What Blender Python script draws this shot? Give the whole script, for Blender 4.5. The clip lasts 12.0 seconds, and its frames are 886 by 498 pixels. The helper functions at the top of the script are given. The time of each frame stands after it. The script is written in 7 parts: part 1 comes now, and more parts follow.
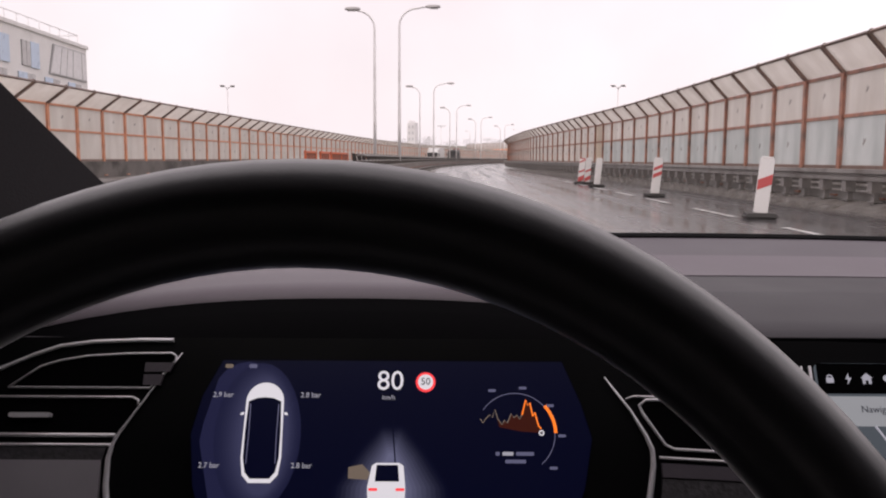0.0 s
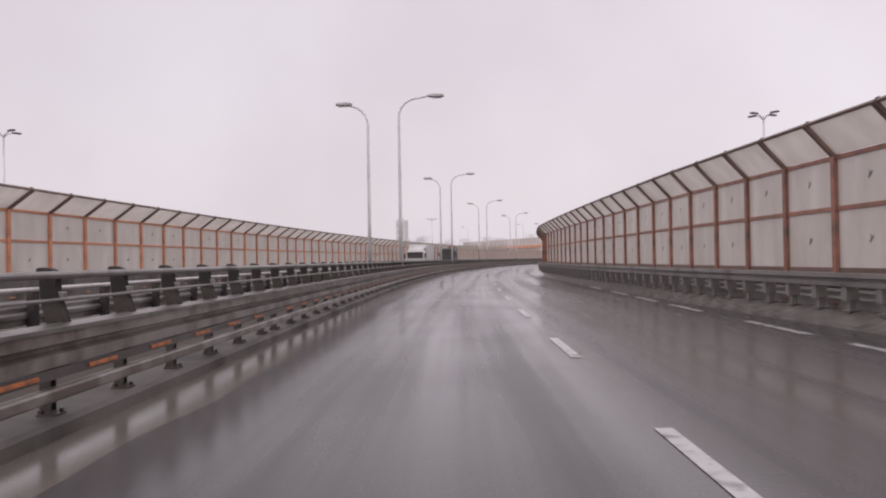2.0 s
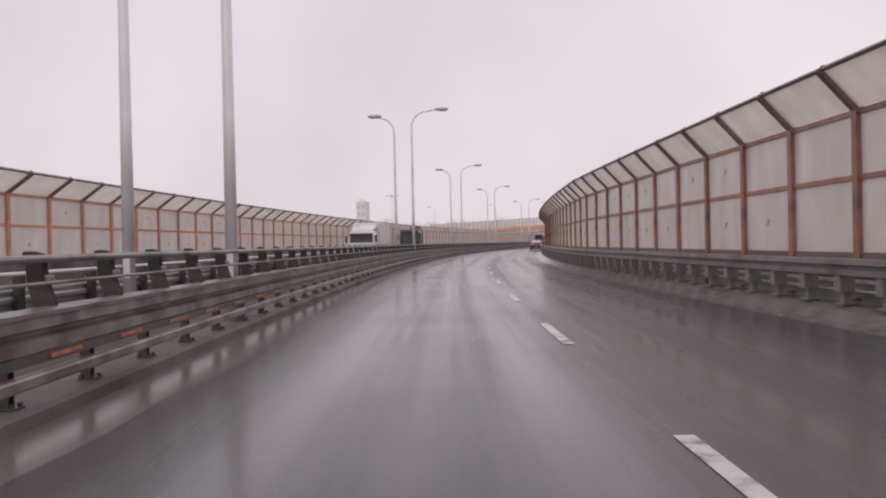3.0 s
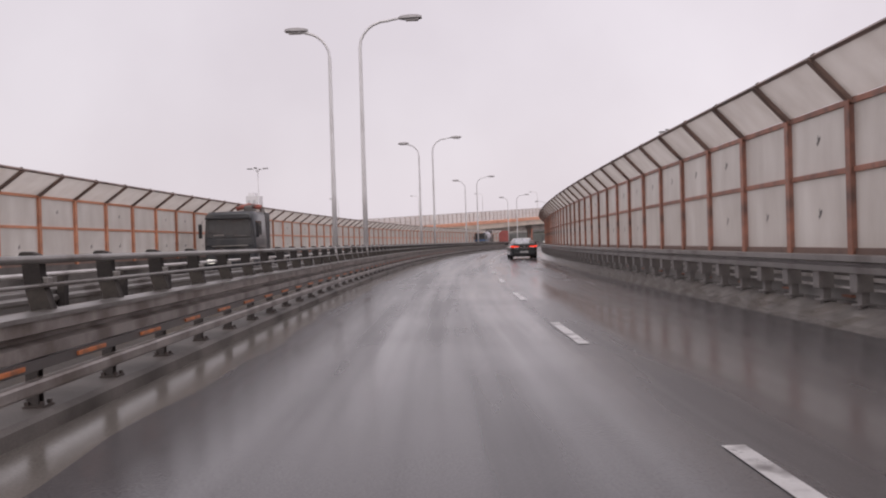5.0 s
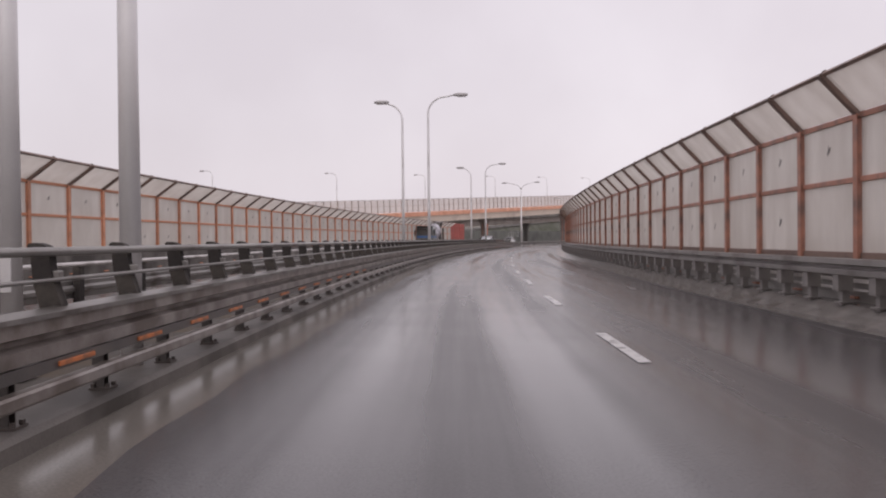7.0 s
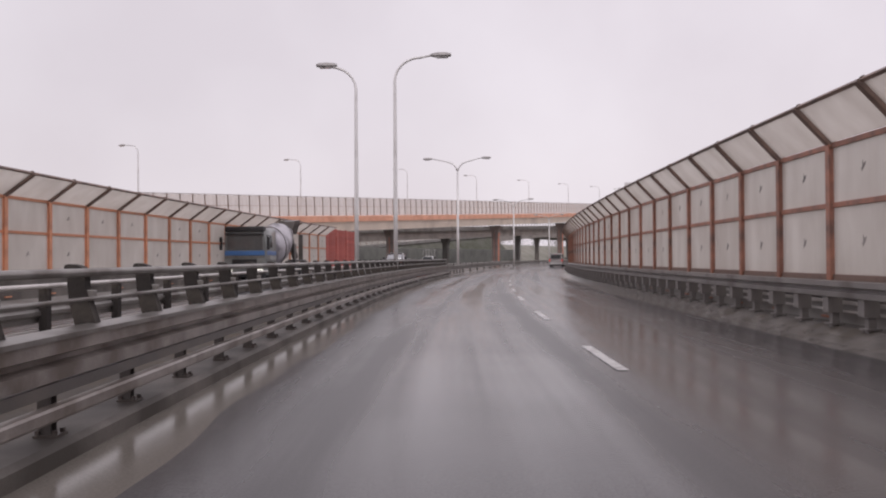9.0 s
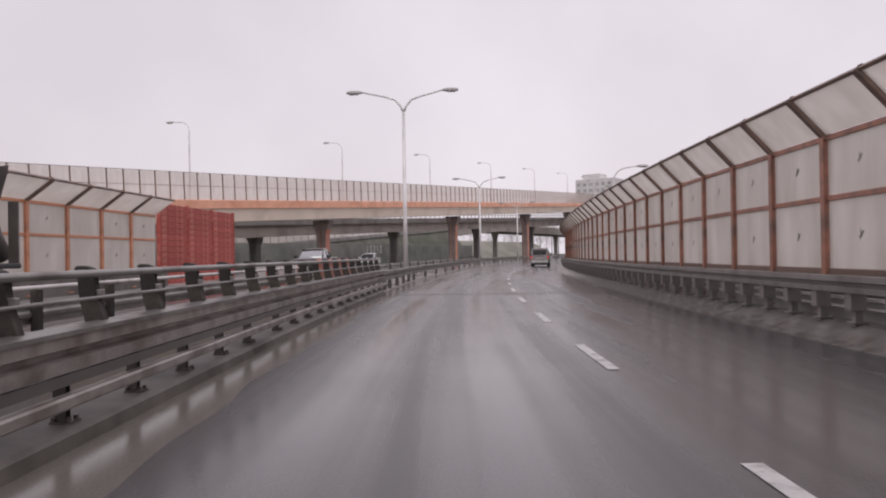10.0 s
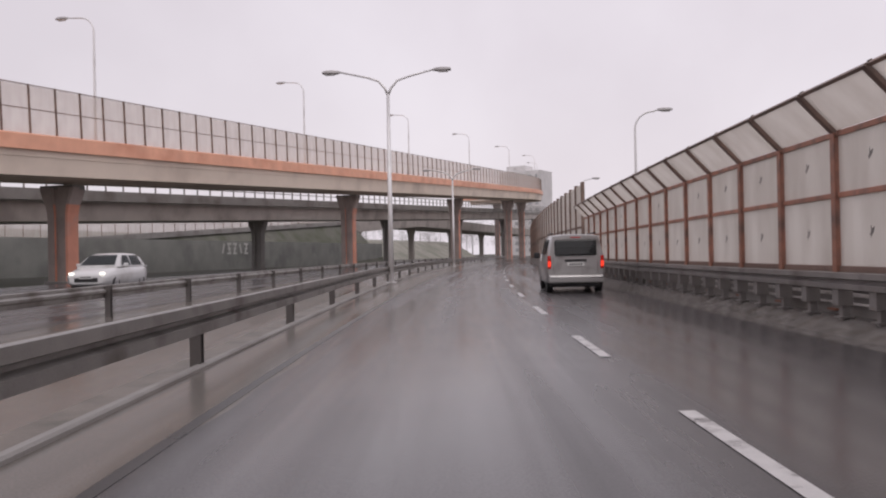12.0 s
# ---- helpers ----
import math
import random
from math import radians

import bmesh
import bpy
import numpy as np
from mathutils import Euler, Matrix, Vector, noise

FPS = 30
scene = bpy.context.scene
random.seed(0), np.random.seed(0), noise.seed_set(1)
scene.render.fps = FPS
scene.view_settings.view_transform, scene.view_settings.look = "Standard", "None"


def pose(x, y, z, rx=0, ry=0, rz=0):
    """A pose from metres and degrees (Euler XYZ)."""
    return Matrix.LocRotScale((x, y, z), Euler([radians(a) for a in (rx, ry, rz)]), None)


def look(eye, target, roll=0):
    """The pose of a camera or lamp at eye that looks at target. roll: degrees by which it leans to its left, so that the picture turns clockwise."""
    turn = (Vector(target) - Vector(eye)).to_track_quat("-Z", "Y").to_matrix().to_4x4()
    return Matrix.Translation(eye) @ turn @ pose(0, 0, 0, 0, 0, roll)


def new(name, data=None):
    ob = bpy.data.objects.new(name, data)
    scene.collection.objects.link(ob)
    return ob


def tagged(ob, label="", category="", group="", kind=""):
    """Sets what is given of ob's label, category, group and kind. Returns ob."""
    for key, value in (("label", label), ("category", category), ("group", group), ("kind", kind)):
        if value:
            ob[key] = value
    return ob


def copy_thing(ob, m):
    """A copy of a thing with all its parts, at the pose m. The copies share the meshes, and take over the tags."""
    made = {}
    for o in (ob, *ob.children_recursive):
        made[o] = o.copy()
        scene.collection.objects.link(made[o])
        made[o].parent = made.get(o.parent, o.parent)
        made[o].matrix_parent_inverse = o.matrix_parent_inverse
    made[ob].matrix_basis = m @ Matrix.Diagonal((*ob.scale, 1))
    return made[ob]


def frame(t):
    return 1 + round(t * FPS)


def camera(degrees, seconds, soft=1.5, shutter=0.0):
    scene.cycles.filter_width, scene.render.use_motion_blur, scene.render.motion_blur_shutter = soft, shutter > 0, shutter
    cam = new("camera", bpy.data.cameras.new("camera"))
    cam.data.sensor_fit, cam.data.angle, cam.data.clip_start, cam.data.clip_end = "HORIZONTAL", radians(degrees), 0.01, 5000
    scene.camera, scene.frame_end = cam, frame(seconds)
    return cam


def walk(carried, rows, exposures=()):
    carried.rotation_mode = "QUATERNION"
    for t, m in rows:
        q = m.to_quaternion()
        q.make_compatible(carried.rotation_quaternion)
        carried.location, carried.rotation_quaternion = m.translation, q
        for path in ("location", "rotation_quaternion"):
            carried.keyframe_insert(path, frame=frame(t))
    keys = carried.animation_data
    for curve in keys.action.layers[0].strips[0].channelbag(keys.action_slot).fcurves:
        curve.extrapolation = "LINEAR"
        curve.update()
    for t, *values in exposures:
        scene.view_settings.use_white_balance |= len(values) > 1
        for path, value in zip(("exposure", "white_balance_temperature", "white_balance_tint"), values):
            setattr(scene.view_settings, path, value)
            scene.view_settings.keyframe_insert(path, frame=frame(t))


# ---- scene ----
cam = camera(57.21, 12.0, 2.05)
PATH = [
    (0.00, pose(0.402, -0.000, 0.969, 83.673, -0.313, 1.524)),
    (0.10, pose(0.385, 2.290, 0.993, 84.147, -0.304, 1.507)),
    (0.25, pose(0.352, 5.718, 1.032, 84.894, -0.268, 1.460)),
    (0.50, pose(0.300, 11.473, 1.078, 85.913, -0.342, 1.467)),
    (1.00, pose(0.238, 23.237, 1.054, 86.538, -1.326, 2.016)),
    (1.50, pose(0.028, 35.473, 1.146, 89.591, 0.373, 1.102)),
    (2.00, pose(-0.114, 48.162, 1.137, 90.753, 0.995, 1.225)),
    (2.50, pose(-0.175, 61.242, 1.156, 89.457, 0.842, 0.326)),
    (3.00, pose(-0.125, 74.512, 1.124, 89.605, 1.216, -1.176)),
    (3.20, pose(-0.091, 79.829, 1.122, 89.174, 1.566, -1.727)),
    (3.60, pose(0.108, 90.469, 1.123, 89.336, 1.593, -2.639)),
    (4.00, pose(0.513, 101.106, 1.123, 89.498, 1.620, -3.752)),
    (4.40, pose(1.158, 111.709, 1.124, 89.660, 1.647, -4.952)),
    (4.80, pose(2.056, 122.247, 1.125, 89.822, 1.674, -6.159)),
    (5.00, pose(2.599, 127.487, 1.102, 89.605, 1.727, -7.145)),
    (5.50, pose(4.047, 140.561, 1.133, 89.589, 0.840, -7.963)),
    (6.00, pose(5.914, 153.543, 1.128, 89.548, 0.723, -9.410)),
    (6.50, pose(8.133, 166.500, 1.147, 89.704, 0.673, -10.378)),
    (7.00, pose(10.595, 179.390, 1.123, 89.341, 0.612, -11.670)),
    (7.50, pose(13.351, 192.170, 1.138, 90.670, 1.305, -13.778)),
    (7.70, pose(14.581, 197.277, 1.142, 90.064, 0.880, -14.131)),
    (8.10, pose(17.197, 207.522, 1.145, 90.247, 0.728, -15.343)),
    (8.50, pose(20.027, 217.774, 1.148, 90.430, 0.577, -16.582)),
    (8.90, pose(23.086, 227.945, 1.151, 90.614, 0.425, -17.874)),
    (9.30, pose(26.387, 237.946, 1.154, 90.797, 0.273, -19.243)),
    (9.50, pose(28.130, 242.868, 1.140, 90.711, 0.353, -20.033)),
    (10.00, pose(32.612, 254.889, 1.165, 90.436, 0.943, -21.638)),
    (10.50, pose(37.325, 266.499, 1.153, 90.795, -0.171, -22.987)),
    (11.00, pose(42.350, 277.809, 1.139, 89.375, -0.578, -24.492)),
    (11.50, pose(47.573, 288.930, 1.148, 90.562, -0.059, -26.448)),
    (12.00, pose(53.060, 299.918, 1.154, 90.410, 1.133, -27.750)),
]
walk(cam, PATH, [(0.0, 0.42, 6750, 11.5), (0.3, 0.34, 6700, 11.5), (0.8, 0.2, 6550, 12.5), (1.5, 0.05, 6500, 12.5), (2.2, 0.0, 6500, 11.5), (5.0, 0.0, 6500, 11), (12.0, 0.0, 6450, 10.5)])

import itertools

# The expressway bends gently to the right; places along it are told by the metres along the lane (s) and the metres to its right (o).
BENDS = [(-20, -0.681), (10, -0.36), (40, 0.052), (70, 0.996), (100, 1.931), (130, 1.992), (160, 1.923), (190, 1.854), (220, 1.947),
         (250, 2.359), (280, 2.46), (310, 1.988), (340, 1.412), (370, 1.059), (400, 0.839), (430, 0.698), (460, 0.601), (490, 0.523), (640, 0.45)]
STEP = 2.0
GRID = np.arange(-20.0, 640.0, STEP)
_bend = np.interp(GRID, [b[0] for b in BENDS], [b[1] / 1000 for b in BENDS])
HEAD = np.concatenate([[0], np.cumsum((_bend[1:] + _bend[:-1]) / 2 * STEP)])
HEAD -= np.interp(0, GRID, HEAD)
_mid = (HEAD[1:] + HEAD[:-1]) / 2
ROAD_X = np.concatenate([[0], np.cumsum(np.sin(_mid) * STEP)])
ROAD_Y = np.concatenate([[0], np.cumsum(np.cos(_mid) * STEP)])
ROAD_X -= np.interp(0, GRID, ROAD_X)
ROAD_Y -= np.interp(0, GRID, ROAD_Y)


def heading(s):
    """Radians by which the road has turned to the right."""
    if s < GRID[0]:
        return float(HEAD[0])
    return float(np.interp(s, GRID, HEAD))


def spot(s, o, z=0.0):
    """The place s metres along the road and o metres to the right of the lane."""
    h = heading(s)
    ahead = min(0.0, s - GRID[0])
    x = float(np.interp(s, GRID, ROAD_X)) + o * math.cos(h) + ahead * math.sin(h)
    y = float(np.interp(s, GRID, ROAD_Y)) - o * math.sin(h) + ahead * math.cos(h)
    return Vector((x, y, z))


def stand(s, o, z=0.0, turn=0.0):
    """A pose on the road whose y axis runs along it; turn: degrees to the left."""
    p = spot(s, o, z)
    return pose(p.x, p.y, p.z, 0, 0, -math.degrees(heading(s)) + turn)


# ---- light ----
world = bpy.data.worlds.new("rainy_sky")
scene.world = world
world.use_nodes = True
wn, wl = world.node_tree.nodes, world.node_tree.links
wn.clear()
sky = wn.new("ShaderNodeTexSky")
sky.sky_type, sky.sun_disc, sky.sun_elevation, sky.sun_rotation = "NISHITA", False, radians(42), radians(200)
sky.air_density, sky.dust_density = 1.5, 4.0
cover = wn.new("ShaderNodeTexNoise")
cover.inputs["Scale"].default_value, cover.inputs["Detail"].default_value = 2.6, 6.0
cloud = wn.new("ShaderNodeValToRGB")
cloud.color_ramp.elements[0].position, cloud.color_ramp.elements[0].color = 0.38, (0.735, 0.668, 0.716, 1)
cloud.color_ramp.elements[1].position, cloud.color_ramp.elements[1].color = 0.68, (0.83, 0.767, 0.817, 1)
mixer = wn.new("ShaderNodeMix")
mixer.data_type = "RGBA"
mixer.inputs["Factor"].default_value = 0.992
lit = wn.new("ShaderNodeBackground")
lit.inputs["Strength"].default_value = 1.0
out = wn.new("ShaderNodeOutputWorld")
wl.new(cover.outputs["Fac"], cloud.inputs["Fac"])
wl.new(sky.outputs["Color"], mixer.inputs[6])
wl.new(cloud.outputs["Color"], mixer.inputs[7])
# the western half of the cloud is a little heavier
side = wn.new("ShaderNodeTexCoord")
apart = wn.new("ShaderNodeSeparateXYZ")
weight = wn.new("ShaderNodeMapRange")
weight.inputs["From Min"].default_value, weight.inputs["From Max"].default_value = -0.7, 0.5
weight.inputs["To Min"].default_value, weight.inputs["To Max"].default_value = 0.88, 1.02
wl.new(side.outputs["Generated"], apart.inputs[0])
wl.new(apart.outputs["X"], weight.inputs["Value"])
wl.new(weight.outputs["Result"], lit.inputs["Strength"])
wl.new(mixer.outputs[2], lit.inputs["Color"])
wl.new(lit.outputs["Background"], out.inputs["Surface"])

sun_data = bpy.data.lights.new("sun", "SUN")
sun_data.energy, sun_data.angle, sun_data.color = 0.5, radians(40), (1.0, 0.96, 0.93)
sun = new("sun", sun_data)
sun.matrix_world = look((0, 0, 60), (0 + 60 * math.sin(radians(200)) * -0.9, 60 * 0.9 * math.cos(radians(200)) * -1, 0))


# ---- materials ----
def paint(name, colour, rough=0.6, metal=0.0, vary=0.12, size=4.0, bump=0.0, fine=60.0, stain=None, stain_amount=0.0, stain_size=1.5, coat=0.0, rough_vary=0.1, island=0.0, shine=0.5):
    """A surface with variation at two scales. stain: a second colour in patches."""
    m = bpy.data.materials.new(name)
    m.use_nodes = True
    n, l = m.node_tree.nodes, m.node_tree.links
    b = n["Principled BSDF"]
    b.inputs["Metallic"].default_value = metal
    b.inputs["Coat Weight"].default_value = coat
    b.inputs["Specular IOR Level"].default_value = shine
    at = n.new("ShaderNodeTexCoord")
    big, small = n.new("ShaderNodeTexNoise"), n.new("ShaderNodeTexNoise")
    big.inputs["Scale"].default_value, big.inputs["Detail"].default_value = 1 / size * 4, 5
    small.inputs["Scale"].default_value, small.inputs["Detail"].default_value = fine, 3
    for t in (big, small):
        l.new(at.outputs["Object"], t.inputs["Vector"])
    ramp = n.new("ShaderNodeValToRGB")
    lo = [c * (1 - vary) for c in colour]
    hi = [min(1, c * (1 + vary)) for c in colour]
    ramp.color_ramp.elements[0].position, ramp.color_ramp.elements[0].color = 0.3, (*lo, 1)
    ramp.color_ramp.elements[1].position, ramp.color_ramp.elements[1].color = 0.7, (*hi, 1)
    add = n.new("ShaderNodeMath")
    add.operation = "MULTIPLY_ADD"
    add.inputs[1].default_value = 0.35
    l.new(small.outputs["Fac"], add.inputs[0])
    sub = n.new("ShaderNodeMath")
    sub.operation = "MULTIPLY_ADD"
    sub.inputs[1].default_value, sub.inputs[2].default_value = 0.65, 0.0
    l.new(big.outputs["Fac"], sub.inputs[0])
    l.new(sub.outputs[0], add.inputs[2])
    l.new(add.outputs[0], ramp.inputs["Fac"])
    colour_out = ramp.outputs["Color"]
    if stain:
        spots = n.new("ShaderNodeTexNoise")
        spots.inputs["Scale"].default_value, spots.inputs["Detail"].default_value = 1 / stain_size, 8
        l.new(at.outputs["Object"], spots.inputs["Vector"])
        edge = n.new("ShaderNodeValToRGB")
        edge.color_ramp.elements[0].position, edge.color_ramp.elements[1].position = 0.62 - 0.3 * stain_amount, 0.78 - 0.25 * stain_amount
        l.new(spots.outputs["Fac"], edge.inputs["Fac"])
        mix = n.new("ShaderNodeMix")
        mix.data_type = "RGBA"
        mix.inputs[7].default_value = (*stain, 1)
        l.new(edge.outputs["Color"], mix.inputs["Factor"])
        l.new(colour_out, mix.inputs[6])
        colour_out = mix.outputs[2]
    if island:
        who = n.new("ShaderNodeObjectInfo")
        hsv = n.new("ShaderNodeHueSaturation")
        span = n.new("ShaderNodeMapRange")
        span.inputs["To Min"].default_value, span.inputs["To Max"].default_value = 1 - island, 1 + island
        l.new(who.outputs["Random"], span.inputs["Value"])
        l.new(span.outputs["Result"], hsv.inputs["Value"])
        l.new(colour_out, hsv.inputs["Color"])
        colour_out = hsv.outputs["Color"]
    l.new(colour_out, b.inputs["Base Color"])
    gloss = n.new("ShaderNodeMapRange")
    gloss.inputs["To Min"].default_value, gloss.inputs["To Max"].default_value = max(0.02, rough - rough_vary), min(1, rough + rough_vary)
    l.new(big.outputs["Fac"], gloss.inputs["Value"])
    l.new(gloss.outputs["Result"], b.inputs["Roughness"])
    if bump:
        relief = n.new("ShaderNodeBump")
        relief.inputs["Strength"].default_value, relief.inputs["Distance"].default_value = bump, 0.01
        l.new(small.outputs["Fac"], relief.inputs["Height"])
        l.new(relief.outputs["Normal"], b.inputs["Normal"])
    return m


def glow(name, colour, strength):
    m = bpy.data.materials.new(name)
    m.use_nodes = True
    b = m.node_tree.nodes["Principled BSDF"]
    b.inputs["Base Color"].default_value = (*[c * 0.3 for c in colour], 1)
    b.inputs["Emission Color"].default_value = (*colour, 1)
    b.inputs["Emission Strength"].default_value = strength
    b.inputs["Roughness"].default_value = 0.3
    return m


def acrylic(name="dirty_acrylic", see=0.17, dull=(0.80, 0.76, 0.715), pale=(0.945, 0.915, 0.875)):
    """Milky, rain-streaked acrylic: lets part of the daylight through."""
    m = bpy.data.materials.new(name)
    m.use_nodes = True
    n, l = m.node_tree.nodes, m.node_tree.links
    b, o = n["Principled BSDF"], n["Material Output"]
    at, info = n.new("ShaderNodeTexCoord"), n.new("ShaderNodeObjectInfo")
    streak = n.new("ShaderNodeMapping")
    streak.inputs["Scale"].default_value = (1.5, 1.5, 0.55)
    shift = n.new("ShaderNodeVectorMath")
    shift.operation = "ADD"
    l.new(at.outputs["Object"], shift.inputs[0])
    l.new(info.outputs["Random"], shift.inputs[1])
    l.new(shift.outputs[0], streak.inputs["Vector"])
    dirt = n.new("ShaderNodeTexNoise")
    dirt.inputs["Scale"].default_value, dirt.inputs["Detail"].default_value = 1.3, 6
    l.new(streak.outputs["Vector"], dirt.inputs["Vector"])
    ramp = n.new("ShaderNodeValToRGB")
    ramp.color_ramp.elements[0].position, ramp.color_ramp.elements[0].color = 0.28, (*dull, 1)
    ramp.color_ramp.elements[1].position, ramp.color_ramp.elements[1].color = 0.68, (*pale, 1)
    l.new(dirt.outputs["Fac"], ramp.inputs["Fac"])
    l.new(ramp.outputs["Color"], b.inputs["Base Color"])
    b.inputs["Roughness"].default_value = 0.25
    thin = n.new("ShaderNodeBsdfTranslucent")
    l.new(ramp.outputs["Color"], thin.inputs["Color"])
    clear = n.new("ShaderNodeBsdfTransparent")
    clear.inputs["Color"].default_value = (0.90, 0.88, 0.875, 1)
    half, last = n.new("ShaderNodeMixShader"), n.new("ShaderNodeMixShader")
    half.inputs["Fac"].default_value, last.inputs["Fac"].default_value = 0.62, see
    l.new(b.outputs[0], half.inputs[1])
    l.new(thin.outputs[0], half.inputs[2])
    l.new(half.outputs[0], last.inputs[1])
    l.new(clear.outputs[0], last.inputs[2])
    l.new(last.outputs[0], o.inputs["Surface"])
    return m


def glass(name, tint, see=0.5):
    m = bpy.data.materials.new(name)
    m.use_nodes = True
    n, l = m.node_tree.nodes, m.node_tree.links
    b, o = n["Principled BSDF"], n["Material Output"]
    b.inputs["Base Color"].default_value = (*[c * 0.1 for c in tint], 1)
    b.inputs["Roughness"].default_value = 0.05
    b.inputs["Specular IOR Level"].default_value = 0.8
    clear = n.new("ShaderNodeBsdfTransparent")
    clear.inputs["Color"].default_value = (*tint, 1)
    mix = n.new("ShaderNodeMixShader")
    mix.inputs["Fac"].default_value = see
    l.new(b.outputs[0], mix.inputs[1])
    l.new(clear.outputs[0], mix.inputs[2])
    l.new(mix.outputs[0], o.inputs["Surface"])
    return m


def wet_asphalt(name, dark, pale, size, rough_dry, rough_wet):
    """Rain-covered asphalt: fine stone grain, worn wheel tracks along the lane and pools that mirror the sky."""
    m = bpy.data.materials.new(name)
    m.use_nodes = True
    n, l = m.node_tree.nodes, m.node_tree.links
    b = n["Principled BSDF"]
    uv = n.new("ShaderNodeUVMap")
    at = n.new("ShaderNodeTexCoord")
    grain, pool, long = n.new("ShaderNodeTexNoise"), n.new("ShaderNodeTexNoise"), n.new("ShaderNodeTexNoise")
    grain.inputs["Scale"].default_value, grain.inputs["Detail"].default_value = 55, 4
    pool.inputs["Scale"].default_value, pool.inputs["Detail"].default_value = 0.35, 7
    l.new(at.outputs["Object"], grain.inputs["Vector"])
    l.new(at.outputs["Object"], pool.inputs["Vector"])
    stretch = n.new("ShaderNodeMapping")
    stretch.inputs["Scale"].default_value = (1.4, 0.03, 1)
    l.new(uv.outputs["UV"], stretch.inputs["Vector"])
    l.new(stretch.outputs["Vector"], long.inputs["Vector"])
    long.inputs["Scale"].default_value, long.inputs["Detail"].default_value = 1.0, 5
    ramp = n.new("ShaderNodeValToRGB")
    ramp.color_ramp.elements[0].position, ramp.color_ramp.elements[0].color = 0.35, (*dark, 1)
    ramp.color_ramp.elements[1].position, ramp.color_ramp.elements[1].color = 0.68, (*pale, 1)
    blend = n.new("ShaderNodeMath")
    blend.operation = "MULTIPLY_ADD"
    blend.inputs[1].default_value = 0.4
    l.new(grain.outputs["Fac"], blend.inputs[0])
    part_ = n.new("ShaderNodeMath")
    part_.operation = "MULTIPLY"
    part_.inputs[1].default_value = 0.6
    l.new(long.outputs["Fac"], part_.inputs[0])
    l.new(part_.outputs[0], blend.inputs[2])
    l.new(blend.outputs[0], ramp.inputs["Fac"])
    l.new(ramp.outputs["Color"], b.inputs["Base Color"])
    both = n.new("ShaderNodeMath")
    both.operation = "ADD"
    half_pool = n.new("ShaderNodeMath")
    half_pool.operation = "MULTIPLY"
    half_pool.inputs[1].default_value = 0.22
    half_long = n.new("ShaderNodeMath")
    half_long.operation = "MULTIPLY"
    half_long.inputs[1].default_value = 0.78
    l.new(pool.outputs["Fac"], half_pool.inputs[0])
    l.new(long.outputs["Fac"], half_long.inputs[0])
    l.new(half_pool.outputs[0], both.inputs[0])
    l.new(half_long.outputs[0], both.inputs[1])
    gloss = n.new("ShaderNodeMapRange")
    gloss.inputs["From Min"].default_value, gloss.inputs["From Max"].default_value = 0.38, 0.62
    gloss.inputs["To Min"].default_value, gloss.inputs["To Max"].default_value = rough_dry, rough_wet
    l.new(both.outputs[0], gloss.inputs["Value"])
    l.new(gloss.outputs["Result"], b.inputs["Roughness"])
    b.inputs["Specular IOR Level"].default_value = 0.5
    b.inputs["IOR"].default_value = 1.4
    relief = n.new("ShaderNodeBump")
    relief.inputs["Strength"].default_value, relief.inputs["Distance"].default_value = 0.16, 0.006
    l.new(grain.outputs["Fac"], relief.inputs["Height"])
    l.new(relief.outputs["Normal"], b.inputs["Normal"])
    return m


ASPHALT = wet_asphalt("wet_asphalt", (0.062, 0.058, 0.060), (0.125, 0.118, 0.121), 1, 0.33, 0.10)
GUTTER = wet_asphalt("wet_gutter", (0.125, 0.112, 0.10), (0.235, 0.213, 0.19), 1, 0.26, 0.09)
LINE = paint("worn_white_line", (0.60, 0.59, 0.585), 0.3, vary=0.14, size=0.6, stain=(0.17, 0.16, 0.16), stain_amount=0.45, stain_size=0.25)
EARTH = paint("wet_earth", (0.075, 0.07, 0.055), 0.7, vary=0.35, size=30, bump=0.4, fine=9, stain=(0.05, 0.055, 0.03), stain_amount=0.8, stain_size=8)
CONCRETE = paint("grey_concrete", (0.33, 0.315, 0.30), 0.6, vary=0.14, size=7, bump=0.15, stain=(0.2, 0.18, 0.165), stain_amount=0.4, stain_size=2.5)
GIRDER = paint("pale_concrete", (0.82, 0.70, 0.59), 0.65, vary=0.1, size=14, bump=0.1, stain=(0.60, 0.50, 0.42), stain_amount=0.4, stain_size=5)
ORANGE_EDGE = paint("orange_painted_concrete", (0.90, 0.45, 0.30), 0.55, vary=0.16, size=5, stain=(0.74, 0.33, 0.21), stain_amount=0.4, stain_size=2)
# Orange toned down to stand in for haze over the distant posts.
RUST = paint("orange_painted_steel", (0.68, 0.305, 0.175), 0.5, vary=0.2, size=2, stain=(0.42, 0.19, 0.12), stain_amount=0.35, stain_size=0.6, bump=0.1, island=0.16)
DARK_STEEL = paint("dark_wet_steel", (0.15, 0.138, 0.132), 0.4, 0.5, vary=0.2, size=2, stain=(0.19, 0.17, 0.155), stain_amount=0.35, stain_size=0.8)
ZINC = paint("wet_galvanised_steel", (0.33, 0.315, 0.30), 0.42, 0.75, vary=0.18, size=1.5, stain=(0.15, 0.13, 0.115), stain_amount=0.45, stain_size=0.7)
POLE = paint("galvanised_pole", (0.80, 0.785, 0.785), 0.4, 0.4, vary=0.06, size=2, stain=(0.62, 0.60, 0.59), stain_amount=0.3)
LAMP_SHELL = paint("lamp_housing", (0.42, 0.40, 0.40), 0.45, 0.2, vary=0.08)
